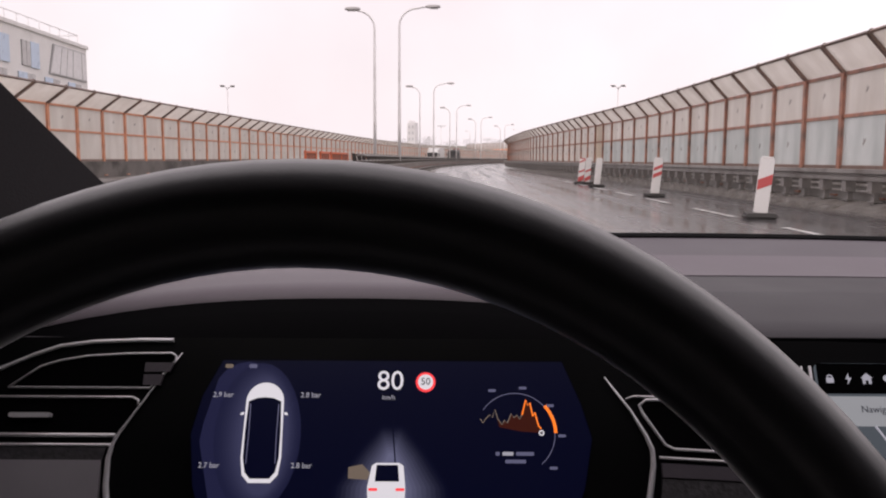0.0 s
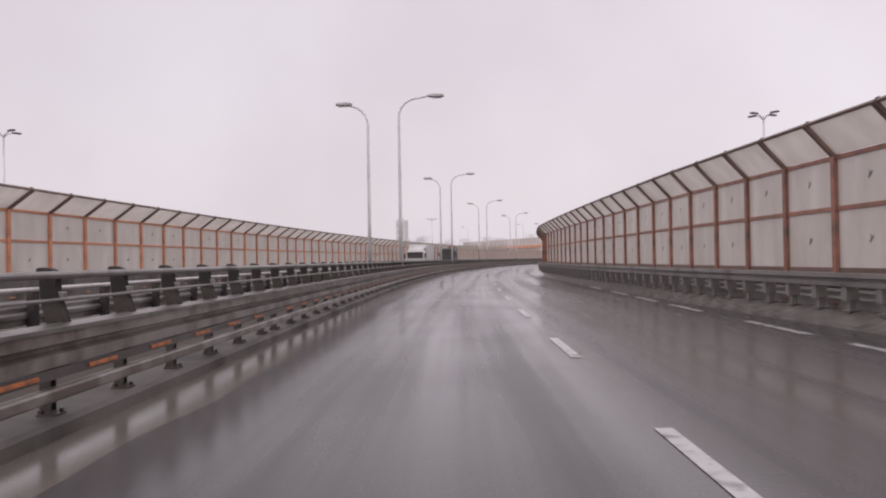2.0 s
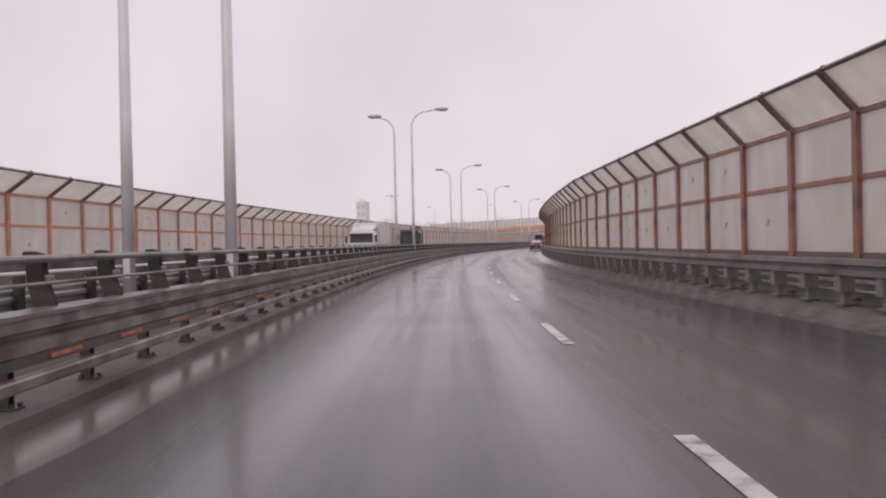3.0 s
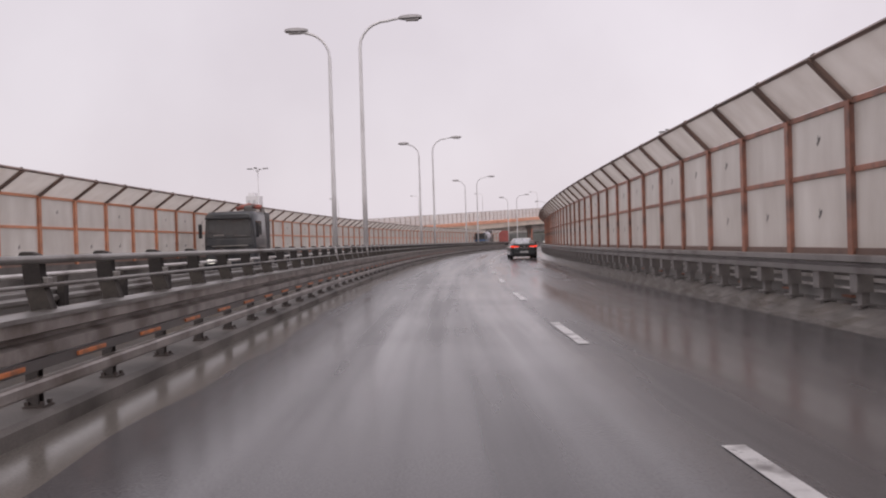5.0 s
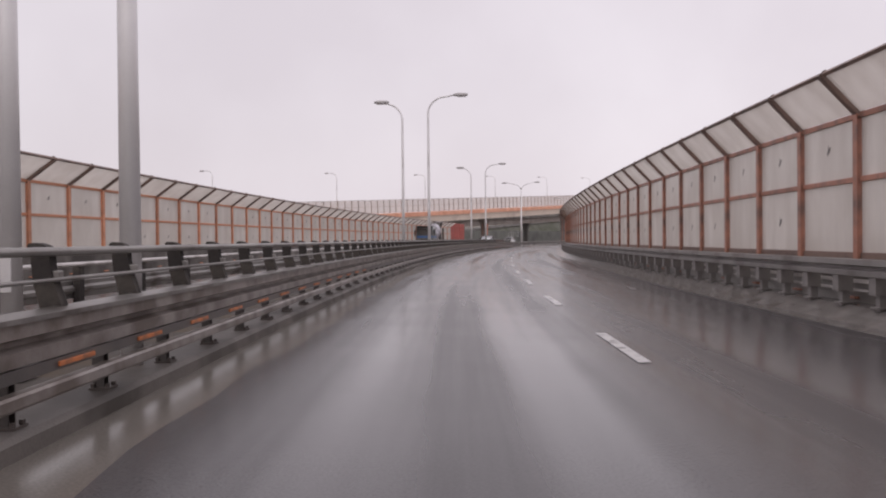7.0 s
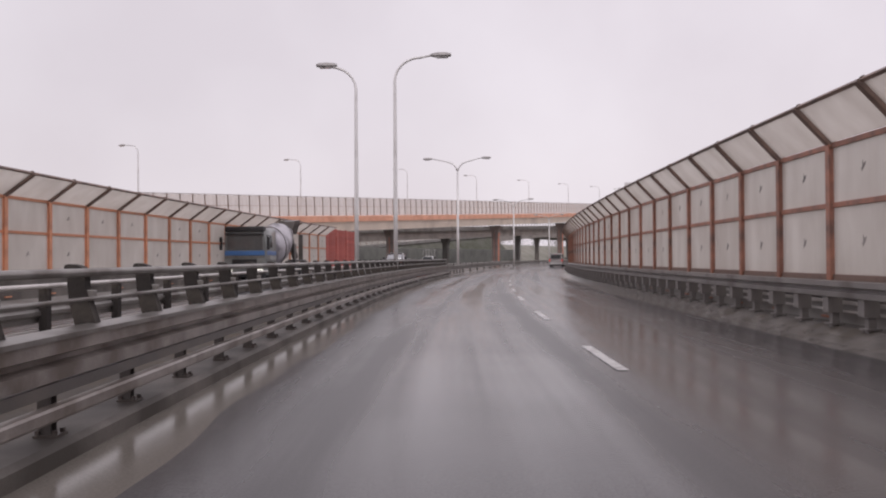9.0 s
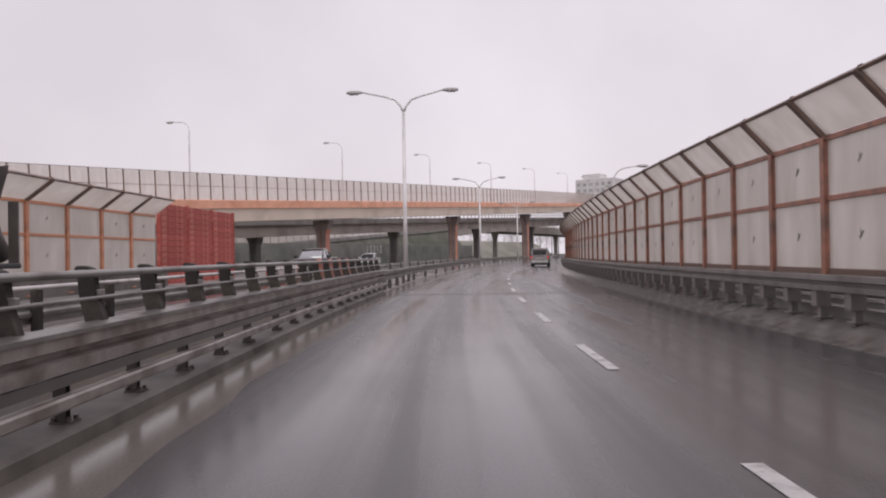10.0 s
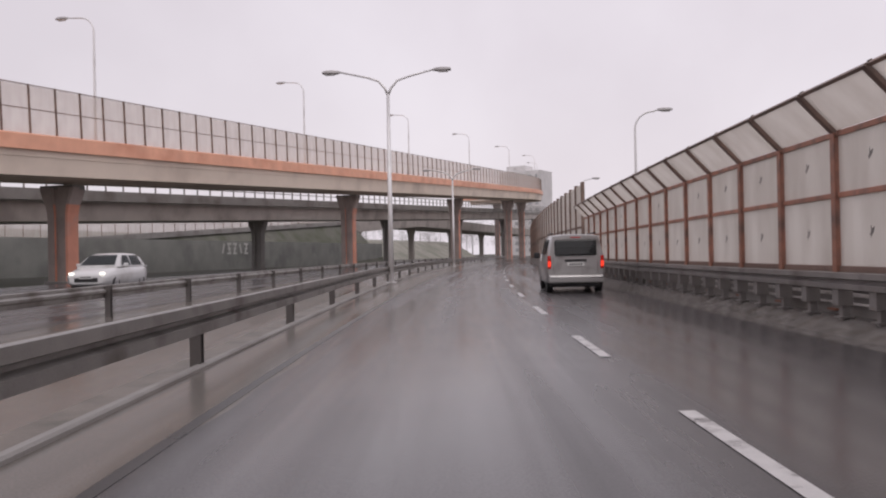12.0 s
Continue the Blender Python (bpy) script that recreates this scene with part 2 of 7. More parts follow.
LAMP_GLASS = paint("lamp_lens", (0.55, 0.53, 0.53), 0.15, vary=0.05)
BIRD = paint("faded_sticker", (0.27, 0.25, 0.24), 0.6, vary=0.25, size=0.4, island=0.4)
BENT_STEEL = paint("dark_brown_steel", (0.23, 0.155, 0.125), 0.5, vary=0.2, size=1.5, stain=(0.14, 0.10, 0.085), stain_amount=0.5, stain_size=0.6, island=0.15)
RUST_DULL = paint("faded_orange_steel", (0.45, 0.21, 0.145), 0.5, vary=0.25, size=2, stain=(0.22, 0.135, 0.11), stain_amount=0.6, stain_size=0.45, bump=0.1, island=0.16)
DIRTY_KERB = paint("dirt_covered_kerb", (0.17, 0.155, 0.142), 0.6, shine=0.3, vary=0.3, size=3, bump=0.1, stain=(0.07, 0.062, 0.055), stain_amount=0.5, stain_size=1.2)
PALE_CONCRETE = paint("brown_grey_concrete", (0.52, 0.475, 0.44), 0.65, vary=0.12, size=8, bump=0.1, stain=(0.36, 0.32, 0.295), stain_amount=0.4, stain_size=3)
# Paler than the near slope: distance haze put into the grass colour.
HAZE_GRASS = paint("haze_pale_grass", (0.31, 0.30, 0.26), 0.9, shine=0.2, vary=0.25, size=20, bump=0.4, fine=8, stain=(0.22, 0.225, 0.185), stain_amount=0.5, stain_size=7)
EMBANKMENT = paint("grey_green_slope", (0.17, 0.17, 0.145), 0.85, shine=0.2, vary=0.3, size=6, bump=0.5, fine=20, stain=(0.11, 0.12, 0.085), stain_amount=0.5, stain_size=3)
# Lightened base colour stands in for fog over the shaded wall.
FOG_PALE_WALL = paint("fog_lightened_wall", (0.38, 0.39, 0.365), 0.6, vary=0.2, size=8, stain=(0.28, 0.285, 0.27), stain_amount=0.5, stain_size=3)
SEAM = paint("black_joint_rubber", (0.045, 0.043, 0.043), 0.3)
SOIL = paint("dark_wet_soil", (0.085, 0.075, 0.066), 0.75, shine=0.25, vary=0.4, size=3, bump=0.6, fine=18, stain=(0.10, 0.075, 0.05), stain_amount=0.5, stain_size=0.7)
WET_LEDGE = paint("wet_grey_concrete_ledge", (0.21, 0.196, 0.185), 0.17, vary=0.22, size=1.2, bump=0.06, stain=(0.16, 0.142, 0.125), stain_amount=0.4, stain_size=0.5)
VERGE = paint("brown_wet_silt", (0.17, 0.145, 0.12), 0.42, vary=0.3, size=2, bump=0.4, fine=30, stain=(0.08, 0.075, 0.055), stain_amount=0.55, stain_size=0.6)
PANEL = acrylic()
TINTED_PANEL = acrylic("bluish_acrylic", 0.22, (0.68, 0.72, 0.71), (0.86, 0.89, 0.88))
BEIGE_PANEL = acrylic("beige_sheet", 0.02, (0.66, 0.58, 0.49), (0.84, 0.76, 0.66))
CLEAR_PANEL = acrylic("clear_rainy_acrylic", 0.6)


# ---- building blocks ----
def link(name, bm, material, parent=None, label="", smooth=False):
    data = bpy.data.meshes.new(name)
    bm.to_mesh(data)
    bm.free()
    if smooth:
        for p in data.polygons:
            p.use_smooth = True
    for m in material if isinstance(material, (list, tuple)) else (material,):
        data.materials.append(m)
    ob = new(name, data)
    ob.parent = parent
    if label:
        ob["label"] = label
    return ob


def part(name, bm, material, parent, label="", smooth=False):
    return link(name, bm, material, parent, label, smooth)


def share(name, data, m, parent=None):
    """One more object on a mesh that is already there."""
    ob = new(name, data)
    ob.parent = parent
    ob.matrix_basis = m
    return ob


def thing(name, label, category, group="", kind="", at=None):
    ob = new(name)
    ob.empty_display_size = 0.2
    if at is not None:
        ob.matrix_basis = at
    return tagged(ob, label, category, group, kind)


def box(size, at=(0, 0, 0), bevel=0.0, turn=None):
    bm = bmesh.new()
    add_box(bm, size, at, turn)
    if bevel:
        bmesh.ops.bevel(bm, geom=bm.edges[:], offset=bevel, segments=2, affect="EDGES", profile=0.6)
    return bm


def add_box(bm, size, at=(0, 0, 0), turn=None):
    m = Matrix.Translation(at) @ (turn or Matrix()) @ Matrix.Diagonal((*size, 1))
    bmesh.ops.create_cube(bm, size=1, matrix=m)


def add_tube(bm, points, radii, sides=10, cap=True):
    """A tube along points; radii: one for all, or one for each."""
    points = [Vector(p) for p in points]
    if not isinstance(radii, (list, tuple)):
        radii = [radii] * len(points)
    rings, side = [], None
    for i, p in enumerate(points):
        along = (points[min(i + 1, len(points) - 1)] - points[max(i - 1, 0)]).normalized()
        if side is None:
            side = along.orthogonal().normalized()
        side = (side - along * side.dot(along)).normalized()
        other = along.cross(side)
        rings.append([bm.verts.new(p + radii[i] * (side * math.cos(a) + other * math.sin(a))) for a in (2 * math.pi * k / sides for k in range(sides))])
    for a, b in zip(rings, rings[1:]):
        for k in range(sides):
            bm.faces.new((a[k], a[(k + 1) % sides], b[(k + 1) % sides], b[k])).smooth = True
    if cap:
        bm.faces.new(rings[0][::-1])
        bm.faces.new(rings[-1])


def tube(points, radii, sides=10):
    bm = bmesh.new()
    add_tube(bm, points, radii, sides)
    return bm


def ribbon(s0, s1, o0, o1, z, step=4.0, cross=1):
    """A strip of road between two offsets; an offset or height may be a function of s. Its uv runs in metres across and along."""
    bm = bmesh.new()
    layer = bm.loops.layers.uv.new("UVMap")
    pick = lambda v, s: v(s) if callable(v) else v
    n = max(1, math.ceil((s1 - s0) / step))
    rows = []
    for i in range(n + 1):
        s = s0 + (s1 - s0) * i / n
        a, b = pick(o0, s), pick(o1, s)
        rows.append([(bm.verts.new(spot(s, a + (b - a) * k / cross, pick(z, s))), (a + (b - a) * k / cross, s)) for k in range(cross + 1)])
    for p, q in zip(rows, rows[1:]):
        for k in range(cross):
            four = (p[k], p[k + 1], q[k + 1], q[k])
            f = bm.faces.new([v for v, _ in four])
            for loop, (_, c) in zip(f.loops, four):
                loop[layer].uv = c
    return bm


def sweep(s0, s1, outline, step=3.0, closed=True, shift=None):
    """A solid with a constant outline of (o, z) pairs, drawn along the road. shift: metres to the right at s."""
    bm = bmesh.new()
    n = max(1, math.ceil((s1 - s0) / step))
    rings = []
    for i in range(n + 1):
        s = s0 + (s1 - s0) * i / n
        d = shift(s) if shift else 0
        rings.append([bm.verts.new(spot(s, o + d, z)) for o, z in outline])
    k = len(outline)
    for a, b in zip(rings, rings[1:]):
        for j in range(k if closed else k - 1):
            bm.faces.new((a[j], a[(j + 1) % k], b[(j + 1) % k], b[j]))
    if closed:
        bm.faces.new(rings[0][::-1])
        bm.faces.new(rings[-1])
    bmesh.ops.recalc_face_normals(bm, faces=bm.faces[:])
    return bm


# ---- ground and road ----
def right_wall_at(s):
    return 5.45 + float(np.interp(s, [0, 35, 70, 105, 140], [3.11, 2.78, 0.90, -0.27, 0]))


def left_wall_at(s):
    return -11.53 + float(np.interp(s, [0, 40, 80, 120, 160], [-2.94, -2.0, -0.95, -0.34, 0]))


gm = bmesh.new()
bmesh.ops.create_grid(gm, x_segments=60, y_segments=60, size=2500)
for v in gm.verts:
    v.co.z = -0.25
ground = tagged(link("ground", gm, EARTH), "wet brown winter ground beyond the road", "ground", kind="structure")


def past_bridge(s):
    """Metres by which the inner guard rail moves away from the lane past the bridge."""
    return float(np.interp(s, [284, 293, 311, 317, 323, 330, 338, 347, 380, 510], [0, -0.1, -0.12, -0.2, -0.35, -0.58, -0.85, -1.1, -1.6, -2.2]))


def far_past_bridge(s):
    return float(np.interp(s, [284, 300, 308, 320, 328, 341, 380, 510], [0, -1.0, -1.4, -1.9, -2.3, -2.9, -4.0, -5.0]))


def wet_edge(s):
    """Where the dirty gutter ends and the lane begins."""
    return -1.88 + 0.06 * math.sin(0.7 * s) + 0.035 * math.sin(2.3 * s + 1)


road = tagged(link("road", ribbon(-18, 560, wet_edge, lambda s: right_wall_at(s) - 0.25, 0.0, 0.5, 6), ASPHALT), "wet grey asphalt carriageway with pale wheel tracks", "road", kind="structure")
tagged(link("road_oncoming", ribbon(-18, 560, lambda s: left_wall_at(s) + 0.3 if s < 288 else -11.2 - min(11.0, 0.35 * (s - 288)), lambda s: -5.5 + far_past_bridge(s), 0.0, 3, 5), ASPHALT), "wet asphalt carriageway of the oncoming traffic", "road", kind="structure")

# ---- noise barriers ----
BAY = 2.0


def wall_stretches(offset, marks, bay):
    """Places of the posts: those at marks, and between two of them as many equal bays as fit best."""
    got = []
    for a, b in zip(marks, marks[1:]):
        n = max(1, round((b - a) / bay))
        got += [spot(a + (b - a) * k / n, offset(a + (b - a) * k / n)) for k in range(n)]
    return got + [spot(marks[-1], offset(marks[-1]))]


def wall_points(offset, s0, s1, bay=BAY):
    """Places of the posts, one bay apart, and the directions of the bays."""
    got, s = [spot(s0, offset(s0))], s0
    while s < s1:
        s += bay * 0.5
        while (spot(s, offset(s)) - got[-1]).length < bay:
            s += 0.01
        got.append(spot(s, offset(s)))
    return got


def barrier_meshes(side):
    """Meshes of one bay in its own frame: x along the bay, y away from the road. side: 1 where the road lies at negative y."""
    low, mid, knee, top = 0.84, 1.90, 2.80, 3.345
    lean = 0.76 if side > 0 else 0.515
    slope = math.atan2(lean, top - knee)
    long = math.hypot(lean, top - knee)
    post = bmesh.new()
    for y in (-0.07, 0.07):
        add_box(post, (0.13, 0.016, knee - 0.05), (0, y, (knee + 0.05) / 2))
    add_box(post, (0.014, 0.13, knee - 0.05), (0, 0, (knee + 0.05) / 2))
    tilt = Matrix.Rotation(slope * 1, 4, "X")
    bent_post = bmesh.new()
    for y in (-0.055, 0.055):
        add_box(bent_post, (0.11, 0.014, long + 0.06), Vector((0, -lean / 2, (knee + top) / 2)) + tilt.to_3x3() @ Vector((0, y, 0)), tilt)
    add_box(bent_post, (0.012, 0.11, long + 0.06), (0, -lean / 2, (knee + top) / 2), tilt)
    add_box(post, (0.26, 0.28, 0.03), (0, 0, 0.265))
    rail = lambda z, h: box((BAY - 0.13, 0.07, h), (BAY / 2, 0, z), 0.008)
    cap = bmesh.new()
    add_box(cap, (BAY - 0.11, 0.06, 0.05), (BAY / 2, -lean, top), tilt)
    meshes = dict(post=post, bent_post=bent_post, bottom_rail=rail(low, 0.09), middle_rail=rail(mid, 0.075), knee_rail=rail(knee - 0.02, 0.08), top_rail=cap)
    meshes["panel"] = box((BAY - 0.14, 0.02, mid - low - 0.08), (BAY / 2, 0, (low + mid) / 2))
    meshes["upper_panel"] = box((BAY - 0.14, 0.02, knee - mid - 0.10), (BAY / 2, 0, (mid + knee) / 2 - 0.01))
    bent = bmesh.new()
    add_box(bent, (BAY - 0.12, 0.02, long - 0.06), (BAY / 2, -lean / 2, (knee + top) / 2 + 0.01), tilt)
    meshes["bent_panel"] = bent
    # a gliding bird: swept wings, body and tail, as thin as a sticker
    outline = [(0.0, 0.17), (0.02, 0.10), (0.026, 0.035), (0.06, 0.06), (0.075, 0.095), (0.066, 0.035), (0.03, -0.02), (0.022, -0.08), (0.03, -0.15), (0.004, -0.11), (-0.02, -0.15), (-0.014, -0.08), (-0.022, -0.02), (-0.022, 0.04), (-0.016, 0.10)]
    for name, z, lean_by in (("bird_sticker", (low + mid) / 2 - 0.02, 0.75), ("upper_bird_sticker", (mid + knee) / 2 + 0.03, 0.85)):
        bm = bmesh.new()
        ca, sa = math.cos(-lean_by * side), math.sin(-lean_by * side)
        rows = [[bm.verts.new((BAY / 2 + 1.05 * x * ca - 0.55 * y * sa, d, z + 1.05 * x * sa + 0.55 * y * ca)) for x, y in outline] for d in (-0.014, -0.011)]
        bm.faces.new(rows[0])
        bm.faces.new(rows[1][::-1])
        n = len(outline)
        for k in range(n):
            bm.faces.new((rows[0][k], rows[1][k], rows[1][(k + 1) % n], rows[0][(k + 1) % n]))
        meshes[name] = bm
    made = {}
    for name, bm in meshes.items():
        if side < 0:
            bmesh.ops.scale(bm, vec=(1, -1, 1), verts=bm.verts[:])
        bmesh.ops.recalc_face_normals(bm, faces=bm.faces[:])
        d = bpy.data.meshes.new(name)
        bm.to_mesh(d)
        bm.free()
        d.materials.append(PANEL if "panel" in name else BIRD if "bird" in name else BENT_STEEL if name in ("bent_post", "top_rail", "bottom_rail") else RUST if side > 0 else RUST_DULL)
        made[name] = d
    return made


def build_barrier(points, side, label, birds, per=24, odd=None):
    """odd: for some bays, another material for each named panel."""
    meshes = barrier_meshes(side)
    swapped = {}
    rng = random.Random(5 + side)
    for first in range(0, len(points) - 1, per):
        base = points[first]
        whole = thing("noise_barrier", label, "noise barrier", "noise barriers along the road", "structure", Matrix.Translation(base))
        for i in range(first, min(first + per, len(points) - 1)):
            a, b = points[i], points[i + 1]
            m = Matrix.Translation(a - base) @ Matrix.Rotation(math.atan2(b.y - a.y, b.x - a.x), 4, "Z") @ Matrix.Diagonal(((b - a).length / BAY, 1, 1, 1))
            for name, d in meshes.items():
                if "bird" in name and not (birds and rng.random() < birds):
                    continue
                other = (odd or {}).get(i, {}).get(name)
                if other:
                    if (name, other.name) not in swapped:
                        swapped[name, other.name] = d.copy()
                        swapped[name, other.name].materials[0] = other
                    d = swapped[name, other.name]
                plain = name.replace("upper_", "").replace("bent_", "").replace("middle_", "").replace("knee_", "").replace("top_", "").replace("bottom_", "")
                share(plain, d, m, whole)


right_posts = wall_stretches(right_wall_at, [11.7, 17.4, 28.3, 40.6, 51.6, 62.3, 73.5, 85.5, 138.1, 151.6, 165.0, 178.2, 191.5, 204.8, 256.5, 270.8, 282.9, 294.5, 306.4, 320.1, 348.1], 1.95)
left_posts = wall_stretches(left_wall_at, [11.5, 48.5, 71.0, 86.2, 99.2, 150.5, 162.9, 175.5, 188.4, 200.9, 215.3, 288.2], 2.07)
# before the first bends the lower panels are newer and bluish; one bay is filled with beige sheets
beige_bay = min(range(len(right_posts) - 1), key=lambda i: ((right_posts[i] + right_posts[i + 1]) / 2 - spot(43.5, right_wall_at(43.5))).length)
odd_bays = {i: {"panel": TINTED_PANEL} for i in range(2, beige_bay)}
odd_bays[beige_bay] = {"panel": BEIGE_PANEL, "upper_panel": BEIGE_PANEL}
build_barrier(right_posts, -1, "tall rust-orange steel noise barrier with dirty milky panels and bird stickers", 0.85, odd=odd_bays)
build_barrier(left_posts, 1, "tall rust-orange noise barrier with milky panels across the oncoming lanes", 0.7)


# ---- lamps ----
def lamp_head(bm_shell, bm_lens, at, way):
    """A flat teardrop lantern that reaches out along way (+1 right, -1 left)."""
    x, z = at
    ring = []
    for k, (dx, w, h0, h1) in enumerate(((0, 0.05, -0.04, 0.05), (0.12, 0.10, -0.06, 0.09), (0.35, 0.16, -0.08, 0.11), (0.6, 0.17, -0.07, 0.10), (0.78, 0.12, -0.04, 0.06))):
        ring.append([bm_shell.verts.new((x + way * dx, y, z + dz)) for y, dz in ((-w, h0 * 0.4), (-w * 0.7, h1 * 0.8), (0, h1), (w * 0.7, h1 * 0.8), (w, h0 * 0.4), (w * 0.6, h0), (-w * 0.6, h0))])
    for a, b in zip(ring, ring[1:]):
        for k in range(7):
            bm_shell.faces.new((a[k], a[(k + 1) % 7], b[(k + 1) % 7], b[k]))
    bm_shell.faces.new(ring[0])
    bm_shell.faces.new(ring[-1][::-1])
    bmesh.ops.recalc_face_normals(bm_shell, faces=bm_shell.faces[:])
    add_box(bm_lens, (0.42, 0.2, 0.05), (x + way * 0.45, 0, z - 0.075))


def street_lamp(at, way, reach, high, label, base_z=0.0):
    """A tapered pole whose top bends over in a quarter circle, with one lantern."""
    lamp = thing("street_lamp", label, "street lamp", "street lamps along the road", at=at)
    r = 0.95
    pts = [(0, 0, base_z), (0, 0, 3.0), (0, 0, high - r)]
    pts += [(way * r * (1 - math.cos(a)), 0, high - r + 0.92 * r * math.sin(a)) for a in (radians(d) for d in range(15, 91, 15))]
    pts.append((way * (reach - 0.7), 0, high + 0.0))
    part("pole", tube(pts, [0.09, 0.08, 0.058] + [0.046] * 6 + [0.036], 12), POLE, lamp)
    part("base_flange", box((0.3, 0.3, 0.03), (0, 0, base_z + 0.015), 0.006), POLE, lamp)
    part("service_door", box((0.09, 0.02, 0.35), (0, -0.085, base_z + 0.9), 0.004), POLE, lamp)
    shell, lens = bmesh.new(), bmesh.new()
    lamp_head(shell, lens, (way * (reach - 0.75), high), way)
    head = part("lantern", shell, LAMP_SHELL, lamp)
    part("lens", lens, LAMP_GLASS, head)
    return lamp


def double_lamp(at, left, right, high, base_z=0.0):
    lamp = thing("double_street_lamp", "tall galvanised street lamp with two outstretched arms", "street lamp", "street lamps along the road", at=at)
    part("pole", tube([(0, 0, base_z), (0, 0, 3), (0, 0, high - 1.0)], [0.12, 0.10, 0.07], 12), POLE, lamp)
    part("base_flange", box((0.42, 0.42, 0.04), (0, 0, base_z + 0.02), 0.006), POLE, lamp)
    for way, reach in ((1, right), (-1, left)):
        pts = [(0, 0, high - 1.05), (way * 0.12, 0, high - 0.75), (way * 0.4, 0, high - 0.42), (way * 0.9, 0, high - 0.25), (way * (reach - 0.7), 0, high + 0.02)]
        part("arm", tube(pts, [0.06, 0.055, 0.05, 0.045, 0.04], 10), POLE, lamp)
        shell, lens = bmesh.new(), bmesh.new()
        lamp_head(shell, lens, (way * (reach - 0.75), high), way)
        head = part("lantern", shell, LAMP_SHELL, lamp)
        part("lens", lens, LAMP_GLASS, head)


right_label = "slender galvanised street lamp bent over the carriageway in the median"
left_label = "slender galvanised street lamp bent over the oncoming lanes in the median"
first_right = street_lamp(stand(43.2, -2.78), 1, 2.1, 8.8, right_label)
first_left = street_lamp(stand(42.2, -3.97), -1, 1.47, 8.5, left_label)
for s, right, left in ((86.0, -2.80, -4.26), (121.0, -2.80, -3.80), (155.2, -2.83, -3.88), (186.8, -2.83, -3.83), (223.3, -2.80, -4.18), (263.3, -2.82, -4.30)):
    copy_thing(first_right, stand(s, right))
    copy_thing(first_left, stand(s, left))
double_lamp(stand(298.7, -3.5), 2.8, 2.7, 9.3)
double_lamp(stand(343.0, -3.4), 2.8, 2.7, 9.1)
double_lamp(stand(384, -3.5), 2.8, 2.7, 9.1)

# ---- verges, kerbs and markings ----
tagged(link("median", ribbon(-18, 284.2, -5.5, -2.45, -0.01, 3, 3), SOIL), "strip of dark wet soil and leaves between the guard rails", "median", kind="structure")
tagged(link("median_slab", ribbon(284.2, 560, lambda s: -5.5 + far_past_bridge(s), lambda s: -3.0 + past_bridge(s), -0.004, 3, 3), GUTTER), "pale wet concrete strip between the guard rails", "median", kind="structure")
tagged(link("median_verge", ribbon(284.2, 560, lambda s: -3.0 + past_bridge(s), lambda s: -2.64 + 0.8 * past_bridge(s), 0.004, 2, 3), VERGE), "brown silt with leaves under the guard rail", "median", kind="structure")
tagged(link("gutter", ribbon(-18, 560, lambda s: -2.45 + 0.8 * past_bridge(s) - (0.17 if s > 283.8 else 0), wet_edge, 0.0, 0.5, 2), GUTTER), "dirty wet gutter along the inner edge of the road", "gutter", kind="structure")
tagged(link("kerb", sweep(-18, 283.4, [(-3.05, -0.05), (-3.05, 0.10), (-3.0, 0.12), (-2.47, 0.12), (-2.43, 0.09), (-2.42, -0.05)]), DIRTY_KERB), "low stained concrete kerb under the median guard rail", "kerb", kind="structure")
tagged(link("kerb_low", sweep(283.6, 500, [(-2.68, -0.05), (-2.68, 0.035), (-2.665, 0.05), (-2.60, 0.05), (-2.58, 0.03), (-2.58, -0.05)], shift=lambda s: 0.8 * past_bridge(s)), CONCRETE), "low pale concrete kerb beside the silted verge", "kerb", kind="structure")
tagged(link("lane_edge_seam", ribbon(284, 500, -1.99, -1.89, 0.003, 2), SEAM), "dark wet joint along the inner edge of the lane", "road joint", kind="structure")
tagged(link("kerb_right", sweep(-18, 500, [(-0.90, -0.05), (-0.90, 0.004), (-0.72, 0.035), (-0.52, 0.10), (-0.32, 0.19), (0.32, 0.23), (0.32, -0.2)], shift=right_wall_at), WET_LEDGE), "wet sloping concrete edge under the noise barrier", "kerb", kind="structure")
tagged(link("kerb_left", sweep(-18, 300, [(-0.35, -0.2), (-0.35, 0.22), (0.6, 0.12), (0.68, 0.08), (0.68, -0.1)], shift=left_wall_at), CONCRETE), "concrete kerb under the far noise barrier", "kerb", kind="structure")


lane_dashes = thing("lane_line", "broken white lane line on wet asphalt", "road marking", kind="structure")
for k in range(-8, 72):
    s = float(np.interp(k, [-8, 0, 2, 6, 14, 18, 22, 25, 32, 34, 39, 43, 72], [-5.2, 45.0, 57.3, 83.2, 136.0, 162.3, 187.3, 206.5, 254.9, 266.8, 295.6, 317.1, 499.8]))
    part("dash", ribbon(s + 0.1, s + 2.4, 1.547 - 0.062, 1.547 + 0.062, 0.006, 1.3), LINE, lane_dashes)
slip_dashes = thing("lane_line", "short broken white line of the slip lane", "road marking", kind="structure")
for s in (4.5, 9.4, 14.0, 18.3, 22.2, 26.3, 30.4, 34.4, 39.4, 43.4, 47.4, 52.4, 55.9, 59.6, 64.7, 68.5, 72.3, 77.1, 81.9):
    part("dash", ribbon(s, s + 2.5, 5.1 - 0.07, 5.1 + 0.07, 0.006, 1.25), LINE, slip_dashes)
tagged(link("edge_line_right", ribbon(-18, 80, lambda s: right_wall_at(s) - 0.85, lambda s: right_wall_at(s) - 0.75, 0.006, 3), LINE), "thin worn white line along the outer edge", "road marking", kind="structure")
